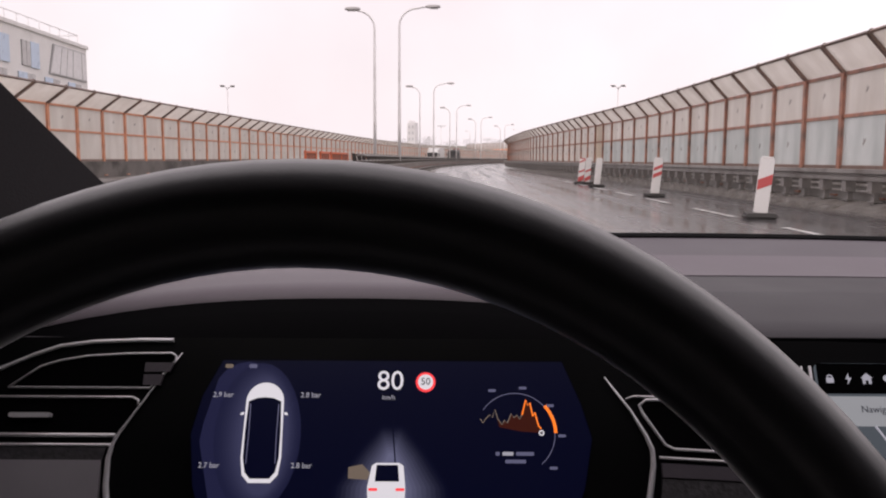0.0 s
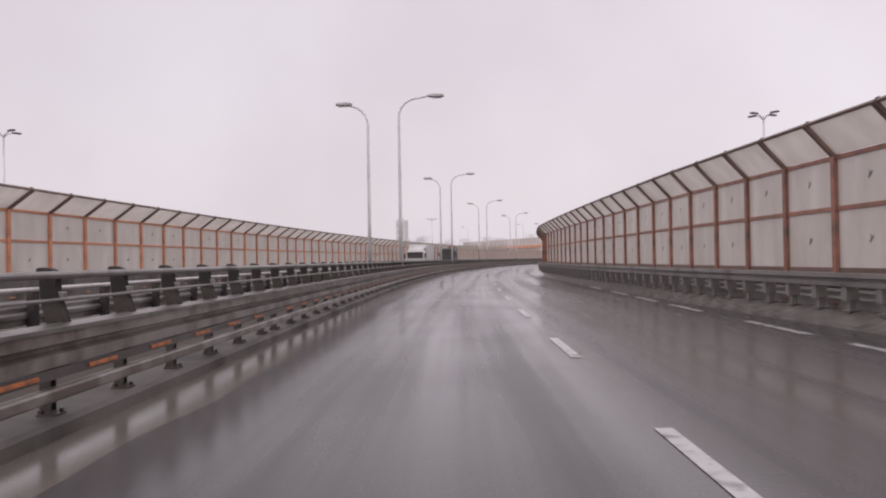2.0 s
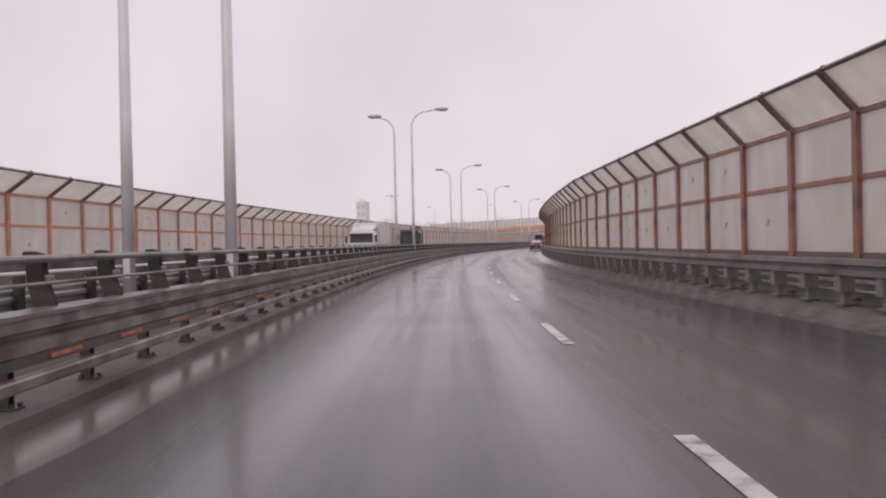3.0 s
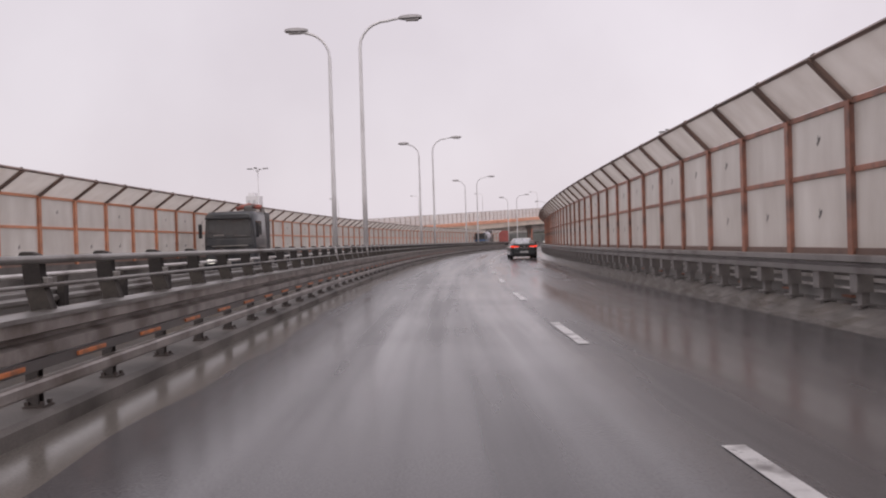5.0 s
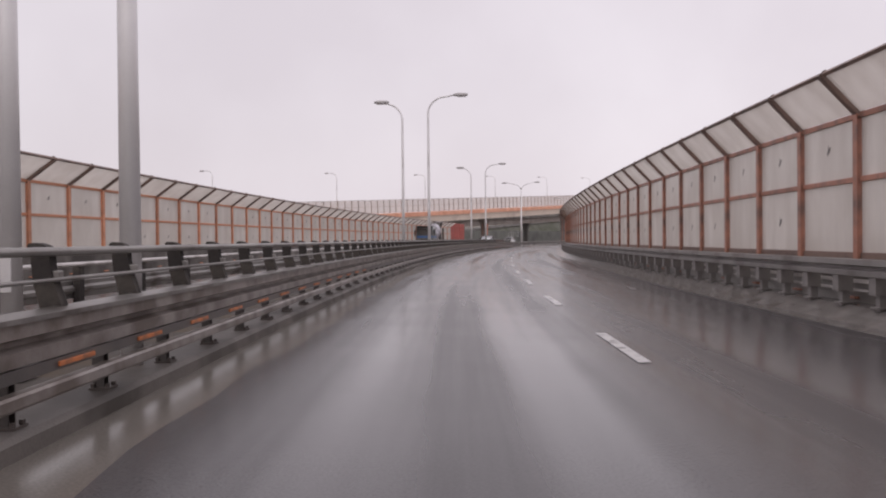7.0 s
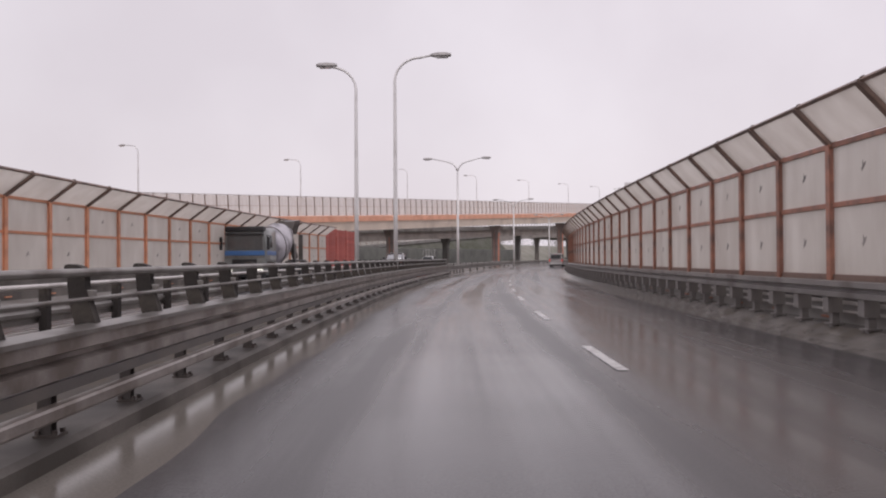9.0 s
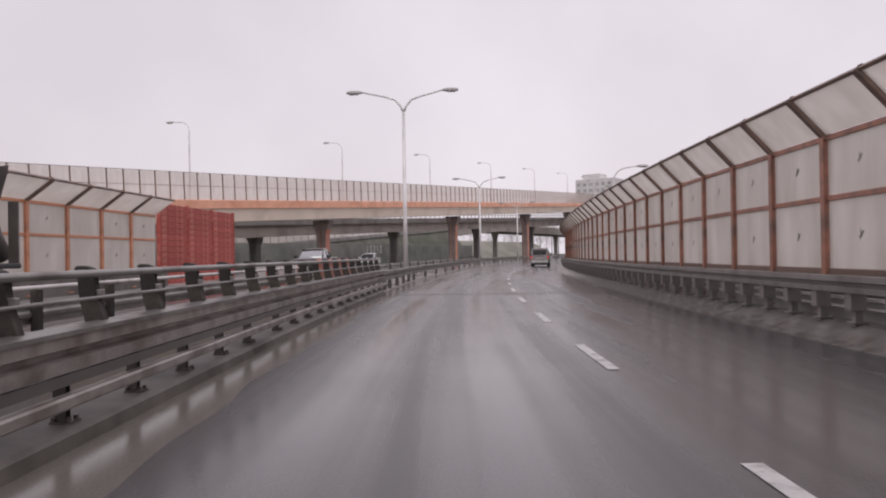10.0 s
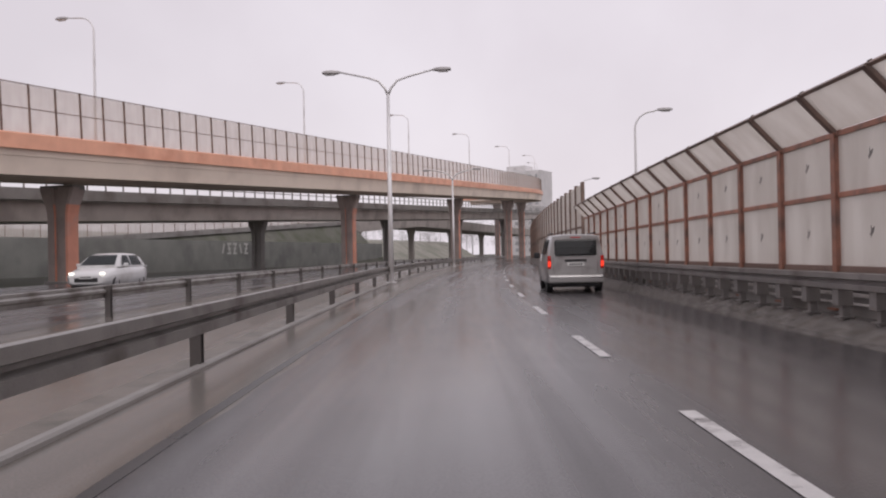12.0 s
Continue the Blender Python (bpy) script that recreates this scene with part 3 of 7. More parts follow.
tagged(link("expansion_joint", sweep(282.8, 282.86, [(-1.75, 0.002), (-1.75, 0.008), (4.85, 0.008), (4.85, 0.002)], 0.3), SEAM), "dark steel bridge joint across the wet carriageway", "road joint", kind="structure")


# ---- guard rails ----
RUBBED = paint("rusty_foot_plate", (0.14, 0.12, 0.11), 0.45, 0.3, vary=0.3, size=0.6, stain=(0.08, 0.065, 0.055), stain_amount=0.5, stain_size=0.3)
BROWN_ZINC = paint("dirty_brown_steel", (0.36, 0.325, 0.305), 0.36, 0.4, vary=0.22, size=2, stain=(0.18, 0.15, 0.13), stain_amount=0.7, stain_size=0.45)
PARAPET_ORANGE = paint("orange_gap_strip", (0.60, 0.20, 0.075), 0.45, vary=0.3, size=0.3, stain=(0.30, 0.14, 0.08), stain_amount=0.4, stain_size=0.12)
BEAM = [(0.0, 0.0), (0.03, 0.012), (0.035, 0.10), (-0.045, 0.125), (-0.045, 0.155), (0.035, 0.18), (0.03, 0.268), (0.0, 0.28), (-0.012, 0.26), (-0.012, 0.2), (-0.07, 0.165), (-0.07, 0.115), (-0.012, 0.08), (-0.012, 0.02)]


def beam_outline(o, z, toward=1, scale=1.0):
    return [(o + toward * a * scale, z + b * scale) for a, b in BEAM]


def rail_posts(whole, s0, s1, every, offset, mesh, name="post"):
    s = s0
    while s < s1:
        o = offset(s) if callable(offset) else offset
        share(name, mesh, stand(s, o), whole)
        s += every


def mesh_of(name, bm, material, smooth=False):
    d = bpy.data.meshes.new(name)
    bmesh.ops.recalc_face_normals(bm, faces=bm.faces[:])
    bm.to_mesh(d)
    bm.free()
    d.materials.append(material)
    return d


# the double rail beside the lane
post_bm = bmesh.new()
add_box(post_bm, (0.08, 0.010, 0.57), (0, -0.035, 0.385))
add_box(post_bm, (0.08, 0.010, 0.57), (0, 0.035, 0.385))
add_box(post_bm, (0.010, 0.07, 0.57), (0, 0, 0.385))
POST_NEAR = mesh_of("post", post_bm, DARK_STEEL)
foot_bm = bmesh.new()
add_box(foot_bm, (0.14, 0.15, 0.015), (0.0, 0, 0.127))
for x in (-0.05, 0.05):
    for y in (-0.05, 0.05):
        add_box(foot_bm, (0.025, 0.025, 0.03), (x, y, 0.145))
FOOT = mesh_of("foot", foot_bm, RUBBED)
# Added orange strips stand in for the far parapet glimpsed through the rails.
ORANGE_BIT = mesh_of("reflector", box((0.016, 0.47, 0.03), (0.085, 0, 0.415), 0.004), PARAPET_ORANGE)
for s0, s1 in ((-14, 60), (60, 130), (130, 200), (200, 270), (270, 284.4)):
    rail = thing("guard_rail", "wide brown-grey double guard rail on steel posts, wet and dirty", "guard rail", "guard rails of the median", "structure")
    part("beam", sweep(s0, s1, beam_outline(-2.52, 0.452, 1, 0.9), 2), BROWN_ZINC, rail)
    part("cap", sweep(s0, s1, [(-2.655, 0.695), (-2.470, 0.695), (-2.470, 0.725), (-2.655, 0.735)], 2), ZINC, rail)
    part("lower_beam", sweep(s0, s1, [(-2.56, 0.37), (-2.495, 0.38), (-2.495, 0.45), (-2.56, 0.45)], 2), DARK_STEEL, rail)
    part("bottom_rail", sweep(s0, s1, [(-2.52, 0.245), (-2.45, 0.245), (-2.44, 0.26), (-2.44, 0.315), (-2.45, 0.33), (-2.52, 0.33)], 2), BROWN_ZINC, rail)
    rail_posts(rail, s0 + 0.5, s1, 1.2, -2.61, POST_NEAR)
    rail_posts(rail, s0 + 0.5, s1, 1.2, -2.59, FOOT, "foot_plate")
    if s0 < 200:
        rail_posts(rail, s0 + 1.1, s1, 1.2, -2.57, ORANGE_BIT, "reflector")

PALE_RAIL = paint("pale_galvanised_rail", (0.66, 0.63, 0.61), 0.4, 0.3, vary=0.12, size=1.5, stain=(0.42, 0.39, 0.37), stain_amount=0.4, stain_size=0.5)
DARK_UPRIGHT = paint("dark_painted_upright", (0.045, 0.04, 0.038), 0.75, 0.0, shine=0.2, vary=0.35, size=0.8, stain=(0.13, 0.115, 0.10), stain_amount=0.45, stain_size=0.35)
# uprights that rise behind the beam, lean back and hook over a round handrail
up = bmesh.new()
rows = []
for x, w, z in ((0.035, 0.155, 0.52), (0.025, 0.15, 0.64), (-0.005, 0.14, 0.76), (-0.04, 0.13, 0.88), (-0.055, 0.12, 0.98), (-0.06, 0.12, 1.05), (-0.065, 0.13, 1.085), (-0.08, 0.12, 1.11), (-0.095, 0.07, 1.125), (-0.10, 0.03, 1.13)):
    rows.append([up.verts.new((x - w / 2, -0.045, z)), up.verts.new((x + w / 2, -0.045, z)), up.verts.new((x + w / 2, 0.045, z)), up.verts.new((x - w / 2, 0.045, z))])
for a, b in zip(rows, rows[1:]):
    for k in range(4):
        up.faces.new((a[k], a[(k + 1) % 4], b[(k + 1) % 4], b[k]))
up.faces.new(rows[0][::-1])
up.faces.new(rows[-1])
UPRIGHT = mesh_of("upright", up, DARK_UPRIGHT)
BRACKET = mesh_of("bracket", box((0.07, 0.06, 0.05), (0.0, 0, 0.93), 0.008), ZINC)


POST_FAR = mesh_of("post", box((0.10, 0.12, 1.02), (0, 0, 0.39), 0.01), DARK_UPRIGHT)


def round_rail(s0, s1, o, z, r, sides=8, step=2.0):
    n = max(1, math.ceil((s1 - s0) / step))
    return tube([spot(s0 + (s1 - s0) * i / n, o, z) for i in range(n + 1)], r, sides)


for s0, s1 in ((23.6, 80), (80, 150), (150, 220), (220, 284.0)):
    rail = thing("bridge_rail", "round grey handrail on dark curved uprights behind the guard rail", "railing", "railings of the median", "structure")
    part("handrail", round_rail(s0, s1, -2.635, 1.075, 0.028), ZINC, rail)
    part("middle_rail", round_rail(s0, s1, -2.62, 0.90, 0.014, 6), ZINC, rail)
    rail_posts(rail, s0 + 0.4, s1, 1.2, -2.68, UPRIGHT, "upright")
    rail_posts(rail, s0 + 0.4, s1, 1.2, -2.66, BRACKET, "bracket")
    far = thing("guard_rail", "galvanised guard rail along the oncoming carriageway", "guard rail", "guard rails of the median", "structure")
    part("beam", sweep(s0, s1, beam_outline(-5.06, 0.42, -1, 0.85), 2), ZINC, far)
    part("lower_beam", sweep(s0, s1, [(-5.06, 0.28), (-5.02, 0.28), (-5.02, 0.35), (-5.06, 0.35)], 2), PALE_RAIL, far)
    part("handrail", round_rail(s0, s1, -4.93, 0.86, 0.03), PALE_RAIL, far)
    rail_posts(far, s0 + 0.4, s1, 2.0, -4.98, POST_FAR)

# plain rails past the bridge
w_post = bmesh.new()
add_box(w_post, (0.012, 0.1, 0.80), (0, 0, 0.24))
for y in (-0.05, 0.05):
    add_box(w_post, (0.12, 0.012, 0.80), (0, y, 0.24))
POST_W = mesh_of("post", w_post, DARK_STEEL)
near_posts = [285.4, 286.9, 289.3, 291.6, 293.6, 295.6] + [300.7 + 5.4 * k for k in range(38)]
for s0, s1 in ((283.6, 350), (350, 420), (420, 510)):
    rail = thing("guard_rail", "galvanised corrugated guard rail on dark posts beside the wet median", "guard rail", "guard rails of the median", "structure")
    part("beam", sweep(s0, s1, beam_outline(-2.52, 0.385, 1, 1.12), 2, shift=past_bridge), ZINC, rail)
    for s in near_posts:
        if s0 <= s < s1:
            share("post", POST_W, stand(s, -2.65 + past_bridge(s)), rail)
    far = thing("guard_rail", "galvanised corrugated guard rail beside the oncoming lanes", "guard rail", "guard rails of the median", "structure")
    part("beam", sweep(s0 + 2, s1 + 2, beam_outline(-5.30, 0.40, -1, 0.95), 2, shift=far_past_bridge), ZINC, far)
    for k in range(41):
        s = 286.5 + 5.5 * k
        if s0 <= s < s1:
            share("post", POST_W, stand(s, -5.22 + far_past_bridge(s)), far)

# the rail in front of the right-hand noise barrier
r_post = bmesh.new()
add_box(r_post, (0.10, 0.10, 0.56), (0, 0, 0.40))
add_box(r_post, (0.20, 0.17, 0.22), (-0.02, 0, 0.48))
add_box(r_post, (0.2, 0.2, 0.02), (0, 0, 0.215))
DULL_RAIL = paint("dull_grey_rail", (0.29, 0.272, 0.262), 0.40, 0.35, vary=0.2, size=2, stain=(0.18, 0.162, 0.15), stain_amount=0.45, stain_size=0.7)
POST_R = mesh_of("post", r_post, DULL_RAIL)
for s0, s1 in ((-14, 60), (60, 130), (130, 200), (200, 270), (270, 340), (340, 420), (420, 500)):
    rail = thing("guard_rail", "grey steel guard rail with two beams before the noise barrier", "guard rail", "guard rails before the noise barrier", "structure")
    part("beam", sweep(s0, s1, beam_outline(-0.44, 0.59, -1, 0.82), 2, shift=right_wall_at), DULL_RAIL, rail)
    part("back_rail", sweep(s0, s1, [(-0.24, 0.485), (-0.17, 0.485), (-0.17, 0.53), (-0.24, 0.53)], 2, shift=right_wall_at), PALE_RAIL, rail)
    part("lower_back_rail", sweep(s0, s1, [(-0.24, 0.375), (-0.18, 0.375), (-0.18, 0.405), (-0.24, 0.405)], 2, shift=right_wall_at), PALE_RAIL, rail)
    rail_posts(rail, s0 + 0.3, s1, 1.0, lambda s: right_wall_at(s) - 0.32, POST_R)
# the sill that carries the panels
tagged(link("barrier_plinth", sweep(8, 350, [(-0.08, 0.05), (-0.08, 0.47), (0.08, 0.47), (0.08, 0.05)], 2, shift=right_wall_at), CONCRETE), "wet grey concrete plinth under the noise barrier", "plinth", kind="structure")
tagged(link("barrier_sill", sweep(8, 350, [(-0.1, 0.48), (-0.1, 0.77), (-0.06, 0.80), (0.1, 0.80), (0.1, 0.48)], 2, shift=right_wall_at), DARK_STEEL), "dark wet steel sill below the noise barrier panels", "barrier sill", kind="structure")
tagged(link("barrier_sill_left", sweep(10, 289, [(-0.1, 0.12), (-0.1, 0.80), (0.1, 0.80), (0.1, 0.12)], 2, shift=left_wall_at), DIRTY_KERB), "dirty grey concrete sill below the far noise barrier panels", "barrier sill", kind="structure")

# ---- the red end of the far barrier ----
RED = paint("red_sound_panels", (0.42, 0.082, 0.064), 0.7, vary=0.3, size=0.8, bump=0.9, fine=14, stain=(0.56, 0.19, 0.155), stain_amount=0.45, stain_size=0.35, island=0.12)
red = thing("red_barrier", "brick-red sound wall of ribbed planks at the end of the noise barrier", "sound wall", kind="structure")
plank = mesh_of("plank", box((0.14, 2.66, 0.235), (0, 1.4, 0.1175), 0.02), RED)
red_post = mesh_of("post", box((0.13, 0.10, 3.40), (0, 0, 1.70), 0.01), RED)
for k in range(4):
    s = 289.2 + 2.8 * k
    h = 14
    share("post", red_post, stand(s, -11.85), red)
    if k < 3:
        for j in range(h):
            share("plank", plank, stand(s, -11.85, 0.02 + 0.238 * j), red)

# ---- taller straight barrier farther along ----
far_posts = wall_points(lambda s: 5.45 - 0.03 * (s - 348), 348.6, 440, 2.4)
far_wall = thing("noise_barrier", "taller straight noise barrier with grey-brown panels", "noise barrier", "noise barriers along the road", "structure")
tall_post = mesh_of("post", box((0.18, 0.18, 4.6), (0, 0, 2.3), 0.01), BENT_STEEL)
tall_panel = mesh_of("panel", box((2.2, 0.03, 3.9), (1.2, 0, 2.55)), PANEL)
tall_rail = mesh_of("rail", box((2.2, 0.07, 0.09), (1.2, 0, 2.4), 0.005), BENT_STEEL)
tall_base = mesh_of("plinth", box((2.22, 0.16, 0.6), (1.2, 0, 0.3), 0.01), CONCRETE)
for a, b in zip(far_posts, far_posts[1:]):
    m = Matrix.Translation(a) @ Matrix.Rotation(math.atan2(b.y - a.y, b.x - a.x), 4, "Z")
    for name, d in (("post", tall_post), ("panel", tall_panel), ("rail", tall_rail), ("plinth", tall_base)):
        share(name, d, m, far_wall)

# ---- overpasses ----
ALONG, ACROSS = Vector((0.715, 0.699, 0)), Vector((-0.699, 0.715, 0))


def deck_spot(u, back, z):
    """A place on the overpass: u metres along it, back metres behind its near edge; past u = 66 it swings away."""
    base = Vector((90, 379.5, 0))
    if u <= 66:
        p = base + ALONG * u + ACROSS * back
    else:
        a, r = (u - 66) / 150, 150
        p = base + ALONG * (66 + (r - back) * math.sin(a)) + ACROSS * (r - (r - back) * math.cos(a))
    p.z = z
    return p


def straight_spot(u, back, z):
    """The same without the swing, for the decks behind."""
    p = Vector((90, 379.5, 0)) + ALONG * u + ACROSS * back
    p.z = z
    return p


def deck_sweep(u0, u1, outline, height, step=4.0, place=deck_spot):
    bm = bmesh.new()
    n = max(1, math.ceil((u1 - u0) / step))
    rings = []
    for i in range(n + 1):
        u = u0 + (u1 - u0) * i / n
        rings.append([bm.verts.new(place(u, b, height(u) + z)) for b, z in outline])
    k = len(outline)
    for a, b in zip(rings, rings[1:]):
        for j in range(k):
            bm.faces.new((a[j], a[(j + 1) % k], b[(j + 1) % k], b[j]))
    bm.faces.new(rings[0][::-1])
    bm.faces.new(rings[-1])
    bmesh.ops.recalc_face_normals(bm, faces=bm.faces[:])
    return bm


deck_low = lambda u: max(1.4, 7.5 + 0.0495 * u)
over = thing("overpass", "pale concrete overpass with an orange edge and a clear noise screen", "overpass", kind="structure")
part("girder", deck_sweep(-125, 165, [(0.24, 0.44), (5.8, 0.44), (6.4, 1.35), (0.14, 1.35)], deck_low), GIRDER, over)
part("deck_slab", deck_sweep(-125, 165, [(0.10, 1.352), (9.0, 1.352), (9.0, 1.72), (0.10, 1.72)], deck_low), GIRDER, over)
part("edge_beam", deck_sweep(-125, 165, [(-0.12, 1.68), (0.5, 1.722), (0.5, 2.44), (-0.02, 2.46), (-0.12, 2.40)], deck_low), ORANGE_EDGE, over, "orange painted edge beam")
part("far_edge_beam", deck_sweep(-125, 165, [(8.5, 1.722), (9.05, 1.722), (9.05, 2.3), (8.5, 2.3)], deck_low), ORANGE_EDGE, over)
screen = thing("noise_screen", "clear noise screen on thin brown posts along the overpass", "noise screen", kind="structure")
screen_post = mesh_of("post", box((0.07, 0.12, 2.45), (0, 0, 1.225), 0.006), BENT_STEEL)
SCREEN_BAY = 1.715
screen_panel = mesh_of("panel", box((SCREEN_BAY - 0.1, 0.025, 2.34), (SCREEN_BAY / 2, 0, 1.2)), CLEAR_PANEL)
screen_rail = mesh_of("rail", box((SCREEN_BAY - 0.1, 0.04, 0.04), (SCREEN_BAY / 2, 0, 1.25), 0.005), BENT_STEEL)
screen_top = mesh_of("top_rail", box((SCREEN_BAY - 0.1, 0.05, 0.05), (SCREEN_BAY / 2, 0, 2.42), 0.005), BENT_STEEL)
for k in range(165):
    u = -124.19 + SCREEN_BAY * k
    a, b = deck_spot(u, 0.2, deck_low(u) + 2.44), deck_spot(u + SCREEN_BAY, 0.2, deck_low(u + SCREEN_BAY) + 2.44)
    d = b - a
    m = Matrix.Translation(a) @ Matrix.Rotation(math.atan2(d.y, d.x), 4, "Z") @ Matrix.Rotation(-math.atan2(d.z, d.xy.length), 4, "Y")
    for name, mesh in (("post", screen_post), ("panel", screen_panel), ("rail", screen_rail), ("rail", screen_top)):
        share(name, mesh, m, screen)


def pier(name, u, back, top, material, label, wide=1.5, painted=False, place=deck_spot):
    """A column that flares out into two horns below the girder."""
    p = place(u, back, -0.2)
    col = thing(name, label, "bridge pier", "piers of the overpasses", "structure", Matrix.Translation(p) @ Matrix.Rotation(math.atan2(ALONG.y, ALONG.x), 4, "Z"))
    bm = bmesh.new()
    rows = []
    half = wide / 2
    for z, a, b in ((0, half, 0.52), (top * 0.62, half, 0.52), (top * 0.76, half * 1.04, 0.53), (top * 0.86, half * 1.2, 0.56), (top * 0.94, half * 1.5, 0.6), (top + 0.2, half * 1.75, 0.62)):
        half_face = ((1, -0.86), (1, -0.2), (0.8, -0.13), (0.8, 0.13), (1, 0.2), (1, 0.86), (0.84, 1))
        rows.append([bm.verts.new((x * b * q, y * a * q, z)) for q in (1, -1) for x, y in half_face])
    n = len(rows[0])
    for r, q in zip(rows, rows[1:]):
        for k in range(n):
            bm.faces.new((r[k], r[(k + 1) % n], q[(k + 1) % n], q[k]))
    bm.faces.new(rows[0][::-1])
    bm.faces.new(rows[-1])
    bmesh.ops.recalc_face_normals(bm, faces=bm.faces[:])
    bm.normal_update()
    for f in bm.faces:
        f.material_index = 1 if f.normal.y < -0.55 and f.calc_center_median().z < top * 0.88 else 0
    part("column", bm, [PIER_GREY if painted else material, material], col)
    part("footing", box((1.25, wide + 0.2, 0.26), (0, 0, 0.13), 0.03), CONCRETE, col)
    part("bearing", box((1.0, wide * 1.6, 0.25), (0, 0, top + 0.22), 0.01), CONCRETE, col)
    return col


PIER_GREY = paint("pink_grey_concrete", (0.50, 0.42, 0.39), 0.65, vary=0.12, size=5, bump=0.1, stain=(0.36, 0.30, 0.28), stain_amount=0.45, stain_size=1.6)
PIER_PAINT = paint("salmon_painted_concrete", (0.80, 0.36, 0.25), 0.6, vary=0.14, size=5, stain=(0.62, 0.40, 0.33), stain_amount=0.4, stain_size=1.6)
for u in (-83.8, -43.8, -3.9, 34.5, 69, 107, 145):
    pier("bridge_pier", u, 4.5, deck_low(u) + 0.13, PIER_PAINT, "concrete pier with a flared head, salmon on its front face, grey elsewhere", 1.45, True)
deck_two = lambda u: max(0.8, 5.42 + 0.037 * u)
second = thing("overpass", "grey-brown concrete overpass behind, with a low steel railing", "overpass", kind="structure")
part("girder", deck_sweep(-110, 230, [(13.5, 0.0), (22.3, 0.0), (22.4, 1.5), (13.4, 1.5)], deck_two, place=straight_spot), PALE_CONCRETE, second)
part("edge_beam", deck_sweep(-110, 230, [(13.0, 1.502), (22.8, 1.502), (22.8, 2.3), (13.0, 2.3)], deck_two, place=straight_spot), CONCRETE, second, "darker grey-green edge beam")
railing = thing("bridge_railing", "grey steel railing with upright bars on the lower overpass", "railing", kind="structure")
bar = mesh_of("post", box((0.12, 0.12, 1.15), (0, 0, 0.57), 0.006), ZINC)
part("top_rail", deck_sweep(-110, 230, [(13.1, 3.38), (13.24, 3.38), (13.24, 3.5), (13.1, 3.5)], deck_two, place=straight_spot), ZINC, railing)
part("middle_rail", deck_sweep(-110, 230, [(13.12, 2.8), (13.2, 2.8), (13.2, 2.88), (13.12, 2.88)], deck_two, place=straight_spot), ZINC, railing)
for k in range(168):
    u = -108.0 + 2.0 * k
    share("post", bar, Matrix.Translation(straight_spot(u, 13.17, deck_two(u) + 2.3)), railing)
for u in (-79.5, -39.6, 0.3, 40.2, 80, 120, 160):
    pier("bridge_pier", u, 17.8, deck_two(u) - 0.1, CONCRETE, "grey concrete pier with a flared head, stained dark", 1.25, place=straight_spot)

# the ramp behind: a grassy embankment that becomes a bridge of its own
ramp = thing("ramp", "concrete ramp that climbs a grassy embankment behind the overpasses", "ramp", kind="structure")
ramp_low = lambda u: min(9.6, 3.75 + 0.0585 * u)
part("embankment", deck_sweep(-110, 62, [(25, -9), (34, 0.0), (46, 0.0), (55, -9)], ramp_low, place=straight_spot), EMBANKMENT, ramp, "grey-green wet grass slope")
part("parapet", deck_sweep(-110, 62, [(33.6, 0.002), (34.0, 0.002), (34.0, 0.7), (33.6, 0.7)], ramp_low, place=straight_spot), CONCRETE, ramp)
part("deck", deck_sweep(62.0, 240, [(33.6, -1.6), (46.4, -1.6), (46.6, 0.7), (33.4, 0.7)], ramp_low, place=straight_spot), PALE_CONCRETE, ramp)
for u in (78, 112, 146, 180):
    pier("bridge_pier", u, 40.0, ramp_low(u) - 1.7, PALE_CONCRETE, "pale grey concrete pier with a flared head under the ramp", 1.5, place=straight_spot)
rampscreen = thing("noise_screen", "grey noise screen on thin posts along the ramp", "noise screen", kind="structure")
part("panel", deck_sweep(-110, 200, [(45.0, 0.0), (45.1, 0.0), (45.1, 2.4), (45.0, 2.4)], ramp_low, place=straight_spot), CLEAR_PANEL, rampscreen)
for k in range(118):
    u = -108.0 + 2.6 * k
    share("post", screen_post, Matrix.Translation(straight_spot(u, 44.9, ramp_low(u))), rampscreen)
tagged(link("far_bank", deck_sweep(-80, 300, [(72, -2), (86, 6.5), (92, 7.6), (125, 8.0), (140, -2)], lambda u: 0.0, 12.0, straight_spot), HAZE_GRASS), "grass bank far behind the overpasses, paled for haze", "bank", kind="structure")
# painted scrawl that cannot be read, as plain bars
SCRAWL = paint("white_wall_paint", (0.80, 0.80, 0.78), 0.7)
board = thing("retaining_wall", "grey-green concrete retaining wall with pale painted scrawl", "retaining wall", kind="structure")
part("wall", deck_sweep(-70, 62, [(27.6, -0.2), (28.0, -0.2), (28.0, 3.5), (27.6, 3.5)], lambda u: 0.0, place=straight_spot), FOG_PALE_WALL, board)
along_turn = Matrix.Rotation(math.atan2(ALONG.y, ALONG.x), 4, "Z")
for k in range(5):
    p = straight_spot(8.2 + 1.35 * k, 27.56, 2.5)
    for dz, wide_bar in ((0.62, 0.8), (-0.62, 0.8), (0.0, 0.55)):
        if (k + int(dz * 10)) % 3:
            share("scrawl", mesh_of("scrawl", box((wide_bar * 1.15, 0.03, 0.27), (0, 0, dz)), SCRAWL), Matrix.Translation(p) @ along_turn, board)
    share("scrawl", mesh_of("scrawl", box((0.30, 0.03, 1.3), (0, 0, 0)), SCRAWL), Matrix.Translation(p) @ along_turn @ Matrix.Rotation(0.3 * (-1) ** k, 4, "Y"), board)

